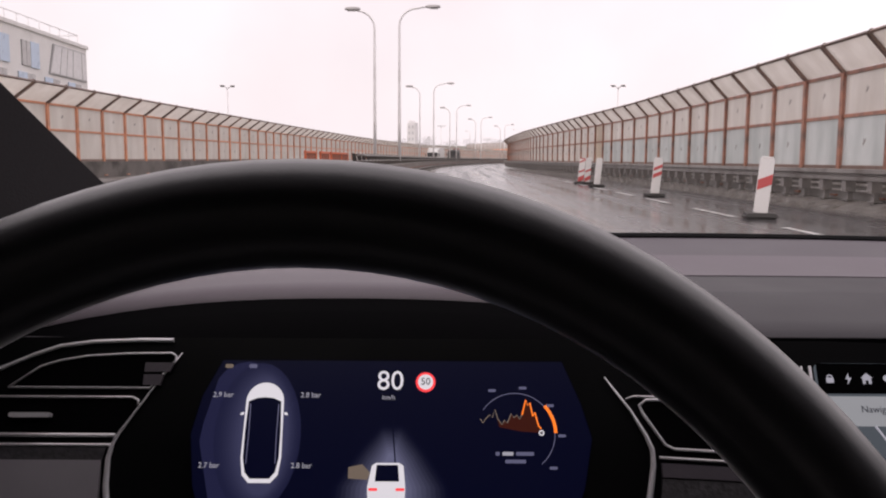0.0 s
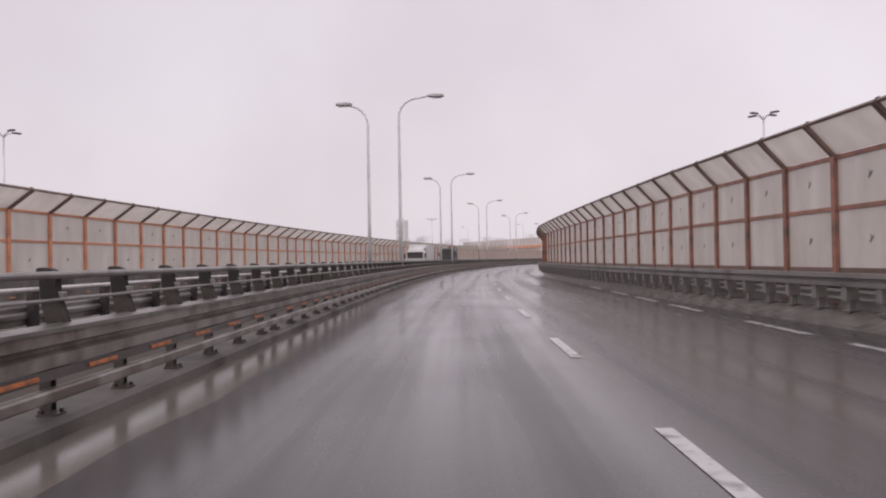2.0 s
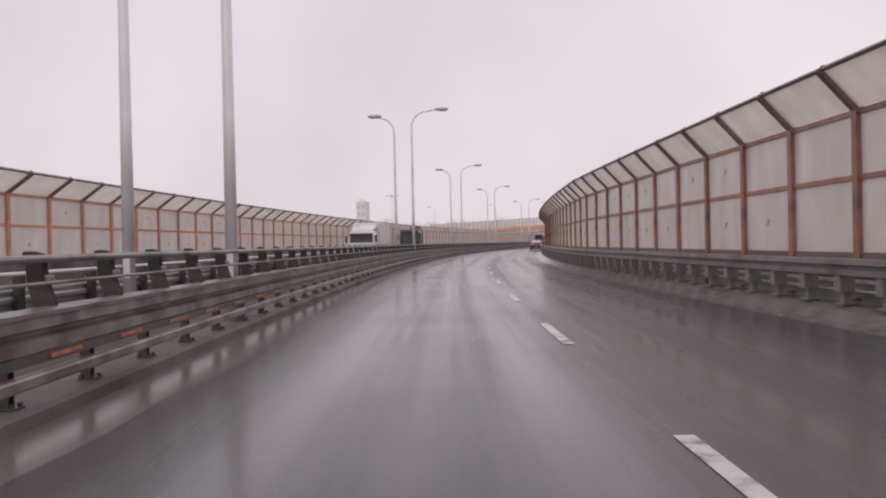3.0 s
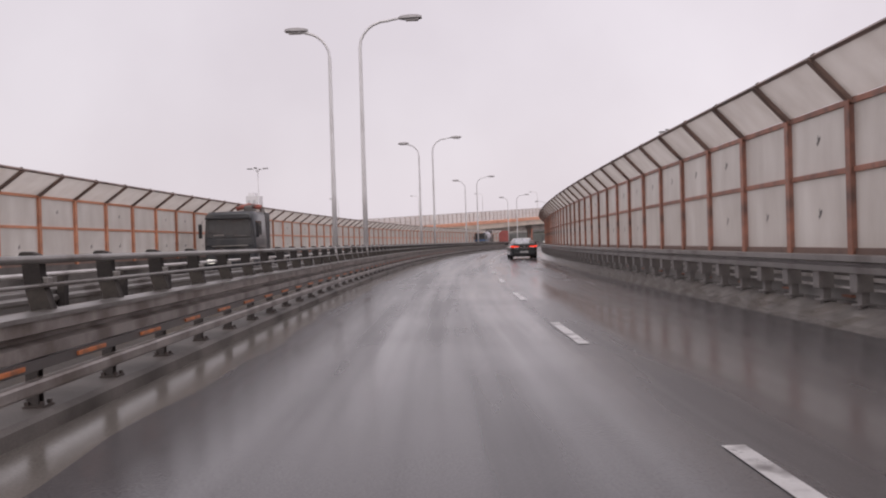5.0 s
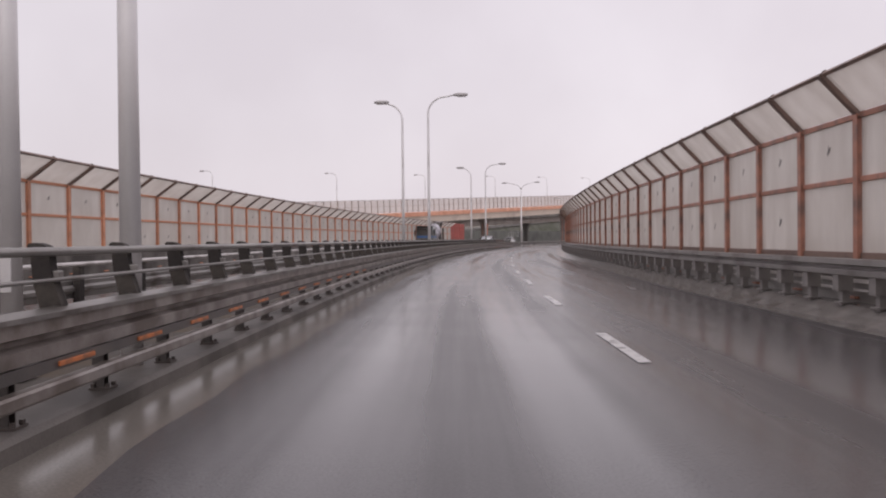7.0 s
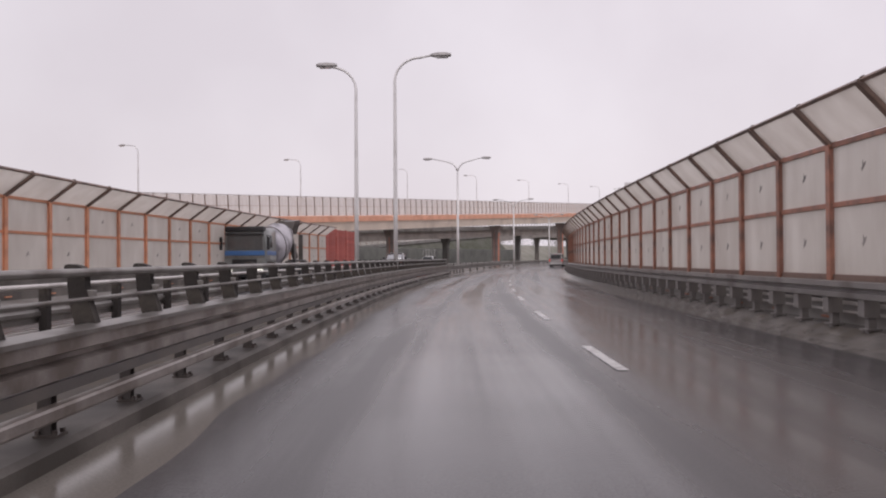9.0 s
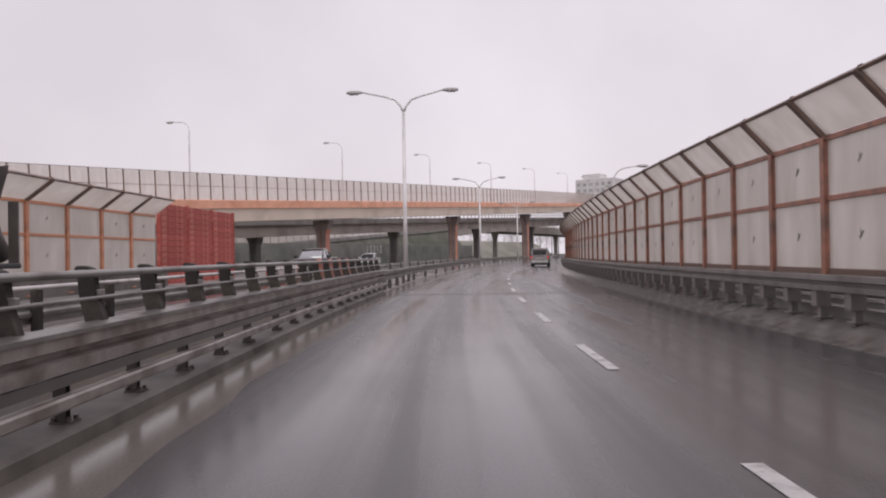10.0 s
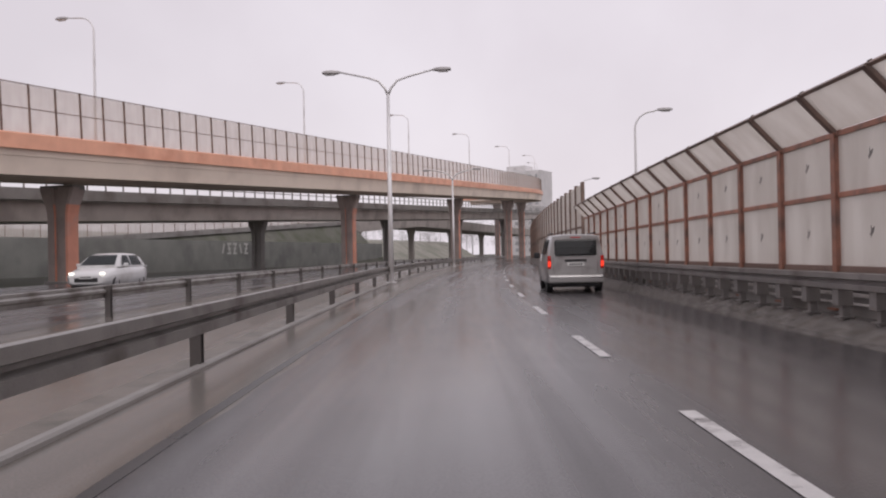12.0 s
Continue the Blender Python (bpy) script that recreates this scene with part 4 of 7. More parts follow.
# ---- lamps beyond the road ----
for s, reach, high in ((315.8, 2.3, 7.3), (351.3, 1.9, 8.75), (388, 1.9, 8.5)):
    street_lamp(stand(s, 8.5, -0.25), 1, reach, high, "galvanised street lamp standing behind the noise barrier")
for u in (-122.0, -96.5, -71.5, -45.4, -20.8, 4.5, 29.5, 54.5, 79.5, 104.5, 130.0):
    p = deck_spot(u, 0.7, deck_low(u) + 1.7)
    street_lamp(Matrix.Translation(p) @ Matrix.Rotation(math.atan2(ACROSS.y, ACROSS.x), 4, "Z"), 1, 2.5, 7.8, "slim galvanised street lamp on the overpass")


def flood_mast(x, y, high, turn, label="slim mast with four flat floodlights on crossed arms"):
    mast = thing("light_mast", label, "light mast", "light masts beyond the barriers", at=pose(x, y, -0.25, 0, 0, turn))
    part("pole", tube([(0, 0, 0), (0, 0, high * 0.5), (0, 0, high)], [0.11, 0.08, 0.05], 10), POLE, mast)
    for k in range(4):
        a = radians(90 * k + 20)
        c, s = math.cos(a), math.sin(a)
        arm = part("arm", tube([(0, 0, high - 0.25), (0.25 * c, 0.25 * s, high + 0.0), (0.55 * c, 0.55 * s, high + 0.08)], 0.03, 8), POLE, mast)
        part("floodlight", box((0.55, 0.22, 0.10), (0.82 * c, 0.82 * s, high + 0.12), 0.03, Matrix.Rotation(a, 4, "Z")), DARK_STEEL, arm)


flood_mast(18.4, 97.7, 9.75, 10)
flood_mast(-27.7, 96.8, 9.5, 40)
flood_mast(30.4, 192.8, 10.1, 25)
flood_mast(-5.8, 214.0, 9.6, 60)


# ---- roadworks beacons ----
WHITE_FOIL = paint("white_reflective_foil", (0.78, 0.76, 0.75), 0.35, vary=0.08, stain=(0.5, 0.48, 0.46), stain_amount=0.3)
RED_FOIL = paint("red_reflective_foil", (0.56, 0.10, 0.10), 0.45, vary=0.15)
RUBBER = paint("grey_recycled_rubber", (0.06, 0.057, 0.055), 0.6, vary=0.25, bump=0.3)


def beacon(s, o, turn, label, stripes=None, red_cap=False):
    b = thing("traffic_beacon", label, "traffic beacon", "roadworks beacons", at=stand(s, o, 0, turn))
    foot = bmesh.new()
    add_box(foot, (0.54, 0.42, 0.10), (0, 0, 0.055))
    bmesh.ops.bevel(foot, geom=foot.edges[:], offset=0.04, segments=2, affect="EDGES")
    part("foot", foot, RUBBER, b)
    lean = Matrix.Rotation(radians(5), 4, "Y")
    blade = lambda size, at, r: box(size, lean @ Vector(at), r, lean)
    part("blade", blade((0.235, 0.05, 0.91), (0, 0, 0.555), 0.02), WHITE_FOIL, b)
    for z, high in (stripes or ()):
        for y in (-0.03, 0.03):
            bm = bmesh.new()
            four = [bm.verts.new(lean @ Vector((x, y + d, z + 0.5 * x + h))) for d in (-0.003, 0.003) for x, h in ((-0.112, -high / 2), (0.112, -high / 2), (0.112, high / 2), (-0.112, high / 2))]
            bm.faces.new(four[:4])
            bm.faces.new(four[4:][::-1])
            for j in range(4):
                bm.faces.new((four[j], four[4 + j], four[4 + (j + 1) % 4], four[(j + 1) % 4]))
            part("red_stripe", bm, RED_FOIL, b)
    part("top_cap", blade((0.19, 0.06, 0.04), (0, 0, 1.02), 0.012), RED_FOIL if red_cap else WHITE_FOIL, b, "red cap" if red_cap else "")


beacon(13.6, 5.35, -8, "white beacon with one red slanted stripe on a rubber foot", [(0.62, 0.17)])
beacon(21.4, 5.46, 5, "white beacon with slanted red stripes on a grey rubber foot", [(0.60, 0.10), (0.78, 0.08)])
beacon(28.9, 5.22, 12, "plain weathered white beacon on a grey rubber foot")
beacon(32.1, 5.37, 16, "weathered white beacon with faded red stripes beside another", [(0.24, 0.16), (0.55, 0.08)])
beacon(32.85, 5.23, -4, "white beacon with red slanted stripes and a red cap", [(0.22, 0.20), (0.52, 0.07), (0.92, 0.06)], True)

# ---- white office block behind the far barrier ----
PLASTER = paint("white_render", (0.84, 0.82, 0.80), 0.75, vary=0.06, size=8, stain=(0.74, 0.72, 0.70), stain_amount=0.3, stain_size=3)
OFFICE_PANE = paint("office_window_pane", (0.46, 0.44, 0.435), 0.12, vary=0.2, size=1.5, shine=0.8)
# The sky's reflection in the bay is put into this pale base colour.
BAY_PANE = paint("painted_sky_bay_pane", (0.62, 0.60, 0.60), 0.1, vary=0.1, size=1.5, shine=0.9)
BLUE_PANE = paint("pale_blue_panel", (0.52, 0.63, 0.78), 0.3, vary=0.08)
FRAME = paint("grey_window_frame", (0.34, 0.33, 0.33), 0.45, vary=0.1)
office = thing("office_building", "white office block with pale blue window panels and roof railing", "building", at=pose(-35.5, 77.6, -0.25, 0, 0, 4))
part("wall", box((14, 52, 11.3), (-7, -26, 5.65), 0.08), PLASTER, office)
part("parapet", box((14.3, 52.3, 0.35), (-7, -26, 11.45), 0.05), PLASTER, office)


def office_window(y, z, w, h, flip=False):
    """A window pair: a sliding pale blue panel beside the glass; flip: the panel on the other side."""
    win = part("window", box((0.10, w, h), (0.03, y, z), 0.01), FRAME, office)
    k = -1 if flip else 1
    part("pane", box((0.05, w * 0.5 - 0.08, h - 0.12), (0.08, y - k * w * 0.25, z)), OFFICE_PANE, win)
    part("mullion", box((0.07, 0.07, h - 0.1), (0.085, y - k * w * 0.25, z)), FRAME, win)
    part("panel", box((0.06, w * 0.5, h + 0.06), (0.09, y + k * w * 0.25, z)), BLUE_PANE, win, "pale blue sliding panel")


# two rows of windows; the bay takes the end of the upper one
for i in range(10):
    office_window(-3.2 - 4.7 * i, 7.25, 2.9, 1.2, True)
for i in range(8):
    office_window(-11.8 - 5.1 * i, 9.4, 3.0, 2.0)


def slanted(y0, y1, z0, z1, lean, x0, x1):
    """A pane whose two upright edges lean over by lean metres."""
    bm = bmesh.new()
    v = [[bm.verts.new((x, y, z)) for y, z in ((y0, z0), (y1, z0), (y1 + lean[1], z1), (y0 + lean[0], z1))] for x in (x0, x1)]
    bm.faces.new(v[0][::-1])
    bm.faces.new(v[1])
    for k in range(4):
        bm.faces.new((v[0][k], v[0][(k + 1) % 4], v[1][(k + 1) % 4], v[1][k]))
    bmesh.ops.recalc_face_normals(bm, faces=bm.faces[:])
    return bm


bay = part("window", slanted(-8.5, -0.4, 8.2, 10.85, (1.0, -0.2), 0.0, 0.10), FRAME, office, "large glazed bay with slanted mullions")
edges = (0.0, 0.235, 0.41, 0.585, 0.865, 1.0)
for e0, e1 in zip(edges, edges[1:]):
    lean = [1.0 - 1.2 * e for e in (e0, e1)]
    part("pane", slanted(-8.4 + 7.9 * e0 + 0.07, -8.4 + 7.9 * e1 - 0.07, 8.33, 10.72, lean, 0.102, 0.15), BAY_PANE, bay)
roof_rail = part("roof_railing", tube([(-0.5, -0.6, 12.5), (-0.5, -51, 12.5)], 0.04, 6), POLE, office)
for k in range(26):
    part("upright", tube([(-0.5, -0.7 - 2.0 * k, 11.6), (-0.5, -0.7 - 2.0 * k, 12.5)], 0.03, 6), POLE, roof_rail)
part("end_railing", tube([(-0.5, -0.6, 12.5), (-13.4, -0.6, 12.5)], 0.04, 6), POLE, office)

# ---- grey block far behind the overpass ----
BLOCK_WAY = heading(308.3) + radians(6.0)
block_at = spot(308.3, 0) + 400 * Vector((math.sin(BLOCK_WAY), math.cos(BLOCK_WAY), 0))
block = thing("apartment_block", "tall grey apartment block far behind the overpass, lightened for haze", "building", at=pose(block_at.x, block_at.y, -0.25, 0, 0, -math.degrees(BLOCK_WAY) - 25))
# Block and panes are lightened in colour to suggest rain haze.
HAZE_BLOCK = paint("haze_lightened_render", (0.74, 0.72, 0.72), 0.8, vary=0.08, size=10, stain=(0.64, 0.62, 0.62), stain_amount=0.4, stain_size=6)
HAZE_BLOCK_PANE = paint("haze_lightened_window", (0.42, 0.42, 0.43), 0.3, vary=0.2, island=0.2)
# Near-white tower colours stand in for fog in the distance.
HAZE_TOWER = paint("haze_pale_render", (0.88, 0.86, 0.87), 0.8, vary=0.06, size=10)
HAZE_TOWER_PANE = paint("haze_pale_window_glass", (0.68, 0.67, 0.69), 0.4, vary=0.1)
small_block = thing("tower_block", "slim grey tower block far beyond the noise barrier, paled for haze", "building", at=pose(-25, 398, -0.25, 0, 0, -20))
part("wall", box((4.0, 4.0, 18.6), (0, 0, 9.3), 0.08), HAZE_TOWER, small_block)
part("roof", box((2.2, 2.2, 1.0), (-0.5, 0, 19.1), 0.05), HAZE_TOWER, small_block)
for j in range(6):
    for i in range(2):
        part("window", box((0.9, 0.16, 1.4), (-0.9 + 1.8 * i, -2.03, 2.0 + 2.9 * j)), HAZE_TOWER_PANE, small_block)
part("wall", box((22, 14, 41), (0, 0, 20.5), 0.1), HAZE_BLOCK, block)
part("roof", box((10, 9, 3), (-3, 0, 42.4), 0.1), HAZE_BLOCK, block)
for j in range(12):
    for i in range(6):
        part("window", box((1.8, 0.2, 1.6), (-9 + 3.6 * i, -7.05, 3 + 3.2 * j)), HAZE_BLOCK_PANE, block)

# ---- far woods and bare trees ----
TWIGS = paint("bare_twigs", (0.33, 0.31, 0.305), 0.9, vary=0.25, size=3)


def far_woods(name, places, label):
    """Clumps of bare twigs on thin trunks, too far to count."""
    rng = random.Random(11)
    verts, faces = [], []
    for x, y, high in places:
        for k in range(420):
            a, r = rng.uniform(0, 6.283), rng.random() ** 0.6 * high * 0.3
            z = high * (0.3 + 0.7 * rng.random() ** 0.8)
            cx, cy = x + r * math.cos(a), y + r * math.sin(a)
            n = len(verts)
            size = high * 0.022
            d = Vector((rng.gauss(0, 1), rng.gauss(0, 1), rng.gauss(0.8, 0.6))).normalized() * size * 3.4
            e = Vector((rng.gauss(0, 1), rng.gauss(0, 1), rng.gauss(0, 1))).normalized() * size * 0.16
            c = Vector((cx, cy, z))
            verts += [c - d, c + e, c + d, c - e * 0.4]
            faces += [(n, n + 1, n + 2), (n, n + 2, n + 3), (n, n + 1, n + 3)]
        n = len(verts)
        w = high * 0.02
        for zz, ww in ((-0.3, w), (high * 0.8, w * 0.3)):
            verts += [Vector((x - ww, y - ww, zz)), Vector((x + ww, y - ww, zz)), Vector((x, y + ww, zz))]
        faces += [(n, n + 1, n + 4, n + 3), (n + 1, n + 2, n + 5, n + 4), (n + 2, n, n + 3, n + 5)]
    d = bpy.data.meshes.new(name)
    d.from_pydata([tuple(v) for v in verts], [], faces)
    d.materials.append(TWIGS)
    return tagged(new(name, d), label, "trees", kind="stuff")


rng = random.Random(3)
belt = []
for k in range(150):
    a = radians(-28 + 62 * k / 150 + rng.uniform(-0.3, 0.3))
    r = rng.uniform(520, 640)
    belt.append((r * math.sin(a), 120 + r * math.cos(a), rng.uniform(11, 19)))
far_woods("far_woods", belt, "belt of bare grey trees on the horizon in the rain")
near = [(spot(s, o).x, spot(s, o).y, h) for s, o, h in ((375, 24, 10), (383, 28, 11), (392, 25, 10), (402, 30, 12), (412, 27, 11), (424, 31, 12), (436, 28, 12))]
far_woods("bare_trees", near, "bare grey trees standing behind the noise barrier")

# ---- vehicles ----
def wheel_meshes(r, w, tyre_paint, rim_paint):
    tyre = bmesh.new()
    prof = [(r * 0.66, -w / 2), (r * 0.9, -w / 2), (r, -w * 0.36), (r, w * 0.36), (r * 0.9, w / 2), (r * 0.66, w / 2)]
    n = 28
    rings = [[tyre.verts.new((x, q * math.cos(6.28318 * k / n), q * math.sin(6.28318 * k / n))) for q, x in prof] for k in range(n)]
    for k in range(n):
        a, b = rings[k], rings[(k + 1) % n]
        for j in range(len(prof)):
            tyre.faces.new((a[j], a[(j + 1) % len(prof)], b[(j + 1) % len(prof)], b[j]))
    rim = bmesh.new()
    bmesh.ops.create_cone(rim, cap_ends=True, segments=28, radius1=r * 0.66, radius2=r * 0.66, depth=w * 0.5, matrix=Matrix.Rotation(math.pi / 2, 4, "Y"))
    for k in range(5):
        add_box(rim, (w * 0.86, r * 0.14, r * 0.56), (0, 0, 0), Matrix.Rotation(6.28318 * k / 5, 4, "X") @ Matrix.Translation((0, 0, r * 0.34)))
    bmesh.ops.create_cone(rim, cap_ends=True, segments=12, radius1=r * 0.14, radius2=r * 0.11, depth=w * 0.96, matrix=Matrix.Rotation(math.pi / 2, 4, "Y"))
    return mesh_of("tyre", tyre, tyre_paint), mesh_of("rim", rim, rim_paint)


def loft(stations, mirror=True, smooth=True):
    """A closed skin through rings of (x, z) at each y; a ring goes from the bottom middle up the right side to the top middle."""
    bm = bmesh.new()
    rings = []
    for y, half in stations:
        ring = [(x, z) for x, z in half] + [(-x, z) for x, z in reversed(half[1:-1])]
        rings.append([bm.verts.new((x, y, z)) for x, z in ring])
    k = len(rings[0])
    for a, b in zip(rings, rings[1:]):
        for j in range(k):
            f = bm.faces.new((a[j], a[(j + 1) % k], b[(j + 1) % k], b[j]))
            f.smooth = smooth
    bm.faces.new(rings[0])
    bm.faces.new(rings[-1])
    bmesh.ops.recalc_face_normals(bm, faces=bm.faces[:])
    return bm


TYRE = paint("wet_tyre_rubber", (0.025, 0.025, 0.026), 0.5, vary=0.2)
RIM = paint("alloy_rim", (0.42, 0.42, 0.43), 0.3, 0.8, vary=0.1)
TRIM = paint("black_plastic_trim", (0.025, 0.025, 0.027), 0.45, vary=0.15)
CHROME = paint("chrome_trim", (0.75, 0.75, 0.76), 0.12, 1.0, vary=0.05)
CAR_GLASS = glass("car_glass", (0.35, 0.38, 0.39), 0.45)
TAIL = glow("tail_lamp_red", (1.0, 0.05, 0.02), 1.1)
TAIL_DULL = paint("red_lamp_plastic", (0.5, 0.02, 0.015), 0.2, vary=0.1)
PLATE = paint("white_number_plate", (0.72, 0.72, 0.71), 0.4, vary=0.05)
PLATE_BAR = paint("plate_bars", (0.06, 0.06, 0.065), 0.5)
HEADLIGHT = glow("headlamp", (1.0, 0.95, 0.85), 1.6)


def ring(sill, hip, belt, top, low, mid, shoulder, roof, crown=0.0):
    """Half a body ring: widths at sill, hip, belt and top, and their heights."""
    return [(0, low), (sill * 0.8, low), (sill, low + 0.07), (hip, mid), (hip * 0.995, (mid + shoulder) / 2), (belt, shoulder), (top, roof), (top * 0.6, roof + crown * 0.7), (0, roof + crown)]


def add_wheels(car, r, w, places, tyre_paint=TYRE, rim_paint=RIM):
    tyre, rim = wheel_meshes(r, w, tyre_paint, rim_paint)
    for x, y in places:
        hub = share("wheel", tyre, Matrix.Translation((x, y, r)), car)
        share("rim", rim, Matrix(), hub)


def plate(car, y, z, way=-1, x=0):
    p = part("number_plate", box((0.52, 0.02, 0.115), (x, y, z), 0.006), PLATE, car)
    for k in range(6):
        part("bar", box((0.042, 0.006, 0.06), (x - 0.17 + 0.068 * k, y + way * 0.012, z)), PLATE_BAR, p)


SKY_GLASS = paint("sky_mirroring_glass", (0.50, 0.51, 0.52), 0.08, 0.9, vary=0.1, size=0.6, rough_vary=0.04)


def sedan(at, body_paint, label, tail_lit=True, facing_us=False):
    """A low fastback saloon; y runs forward, the rear end at y = 0."""
    car = thing("saloon_car", label, "car", "cars", at=at)
    L = 4.9
    low = [(0.0, 0.30, 0.64, 0.70, 0.69, 0.66), (0.12, 0.24, 0.78, 0.82, 0.80, 0.74), (0.5, 0.20, 0.87, 0.90, 0.88, 0.79), (1.3, 0.19, 0.91, 0.93, 0.90, 0.80),
           (2.6, 0.19, 0.905, 0.925, 0.89, 0.78), (3.7, 0.19, 0.905, 0.93, 0.87, 0.74), (4.4, 0.20, 0.88, 0.91, 0.80, 0.66), (4.75, 0.24, 0.80, 0.83, 0.66, 0.55), (4.9, 0.32, 0.62, 0.66, 0.5, 0.42)]
    tops = [0.93, 0.985, 0.975, 0.95, 0.935, 0.92, 0.85, 0.73, 0.61]
    stations = []
    for (y, z0, a, b, c, d), top in zip(low, tops):
        stations.append((y, [(0, z0), (a * 0.85, z0), (a, z0 + 0.06), (b, (z0 + top) / 2 - 0.02), (b * 0.99, (z0 + top) / 2 + 0.1), (c, top - 0.04), (d, top), (0, top + 0.015)]))
    part("body", loft(stations), body_paint, car)
    ys, ws, zs = [0.42, 0.85, 1.45, 2.05, 2.7, 3.1, 3.8], [0.66, 0.62, 0.575, 0.56, 0.56, 0.575, 0.63], [1.00, 1.13, 1.315, 1.40, 1.395, 1.30, 0.965]
    feet = [0.76, 0.83, 0.83, 0.83, 0.83, 0.83, 0.76]
    house = part("cabin", loft([(y, [(0, 0.9), (f - 0.03, 0.9), (f, 0.955), (w + 0.05, z - 0.09), (w - 0.03, z - 0.02), (0, z)]) for y, w, z, f in zip(ys, ws, zs, feet)]), body_paint, car)

    def side_point(side, y, f):
        w, z, foot = np.interp(y, ys, ws), np.interp(y, ys, zs), np.interp(y, ys, feet)
        return Vector((side * (foot + (w + 0.05 - foot) * f), y, 0.955 + (z - 0.09 - 0.955) * f)) + Vector((side * 0.007, 0, 0.003))

    def top_point(y, u):
        w, z = np.interp(y, ys, ws) - 0.03, np.interp(y, ys, zs)
        return Vector((u, y, z - 0.02 * abs(u) / w)) + Vector((0, -0.004, 0.009))

    def pane(name, rows):
        bm = bmesh.new()
        grid = [[bm.verts.new(p) for p in row] for row in rows]
        for p, q in zip(grid, grid[1:]):
            for k in range(len(p) - 1):
                bm.faces.new((p[k], p[k + 1], q[k + 1], q[k])).smooth = True
        bmesh.ops.recalc_face_normals(bm, faces=bm.faces[:])
        bmesh.ops.solidify(bm, geom=bm.faces[:], thickness=0.004)
        return part(name, bm, SKY_GLASS, house, "pane that mirrors the grey sky")

    pane("rear_window", [[top_point(y, u * half) for u in (-1, -0.5, 0, 0.5, 1)] for y, half in ((0.50, 0.58), (0.85, 0.545), (1.15, 0.51), (1.45, 0.47))])
    pane("windscreen", [[top_point(y, u * 0.55) for u in (-1, -0.5, 0, 0.5, 1)] for y in (2.76, 3.1, 3.72)])
    for side in (-1, 1):
        for cuts in (((1.12, 0.07), (1.22, 0.55), (1.48, 0.86)), ((1.54, 0.86), (1.9, 0.88), (2.28, 0.88)), ((2.36, 0.88), (2.75, 0.88), (3.1, 0.84), (3.42, 0.72))):
            pane("side_window", [[side_point(side, y, 0.05), side_point(side, y, f)] for y, f in cuts])
        part("window_trim", tube([side_point(side, y, 0.03) for y in (1.0, 1.5, 2.4, 3.3)], 0.008, 6), CHROME, house)
    for side in (-1, 1):
        mir = part("mirror", box((0.22, 0.12, 0.15), (side * 1.0, 3.0, 1.03), 0.04), body_paint, car)
        part("mirror_glass", box((0.17, 0.01, 0.11), (side * 1.0, 2.935, 1.03), 0.004), CAR_GLASS, mir)
        wedge = bmesh.new()
        rows = [[wedge.verts.new((side * x, y + d, z)) for d, z in ((0, z0), (0, z1), (0.07, z1), (0.07, z0))] for x, y, z0, z1 in ((0.32, -0.03, 0.815, 0.845), (0.46, -0.03, 0.795, 0.86), (0.60, -0.035, 0.78, 0.88), (0.715, -0.025, 0.775, 0.885), (0.81, 0.065, 0.78, 0.89), (0.885, 0.20, 0.81, 0.885))]
        for p, q in zip(rows, rows[1:]):
            for k in range(4):
                wedge.faces.new((p[k], p[(k + 1) % 4], q[(k + 1) % 4], q[k]))
        wedge.faces.new(rows[0][::-1])
        wedge.faces.new(rows[-1])
        bmesh.ops.recalc_face_normals(wedge, faces=wedge.faces[:])
        lamp = part("tail_lamp", wedge, TAIL if tail_lit else TAIL_DULL, car, "lit red tail lamp" if tail_lit else "")
        part("lamp_strip", box((0.34, 0.03, 0.028), (side * 0.50, -0.02, 0.765), 0.008, Matrix.Rotation(side * 0.08, 4, "Y")), PLATE, lamp, "pale reversing strip")
        part("head_lamp", box((0.40, 0.12, 0.12), (side * 0.56, 4.78, 0.66), 0.03), HEADLIGHT if facing_us else CAR_GLASS, car)
        part("door_handle", box((0.03, 0.16, 0.03), (side * 0.925, 1.55, 0.84), 0.008), body_paint, car)
        part("door_handle", box((0.03, 0.16, 0.03), (side * 0.925, 2.45, 0.83), 0.008), body_paint, car)
        part("sill_trim", box((0.03, 2.1, 0.05), (side * 0.925, 2.4, 0.33), 0.01), CHROME, car)
    part("bumper", box((1.36, 0.10, 0.20), (0, 0.03, 0.36), 0.04), TRIM, car)
    part("boot_trim", box((0.50, 0.02, 0.02), (0, -0.01, 0.72), 0.006), CHROME, car)
    part("boot_lip", box((1.30, 0.12, 0.025), (0, 0.10, 0.975), 0.01), body_paint, car)
    badge = bmesh.new()
    bmesh.ops.create_cone(badge, cap_ends=True, segments=20, radius1=0.06, radius2=0.055, depth=0.02, matrix=Matrix.Translation((0, 0.0, 0.82)) @ Matrix.Rotation(math.pi / 2, 4, "X"))
    part("badge", badge, CHROME, car)
    fin = bmesh.new()
    add_box(fin, (0.03, 0.16, 0.05), (0, 1.72, 1.375))
    part("aerial", fin, TRIM, car)
    part("underbody", box((1.5, 4.4, 0.12), (0, 2.45, 0.22), 0.03), TRIM, car)
    plate(car, -0.03, 0.46)
    add_wheels(car, 0.335, 0.225, ((-0.80, 1.02), (0.80, 1.02), (-0.80, 3.85), (0.80, 3.85)))
    return car


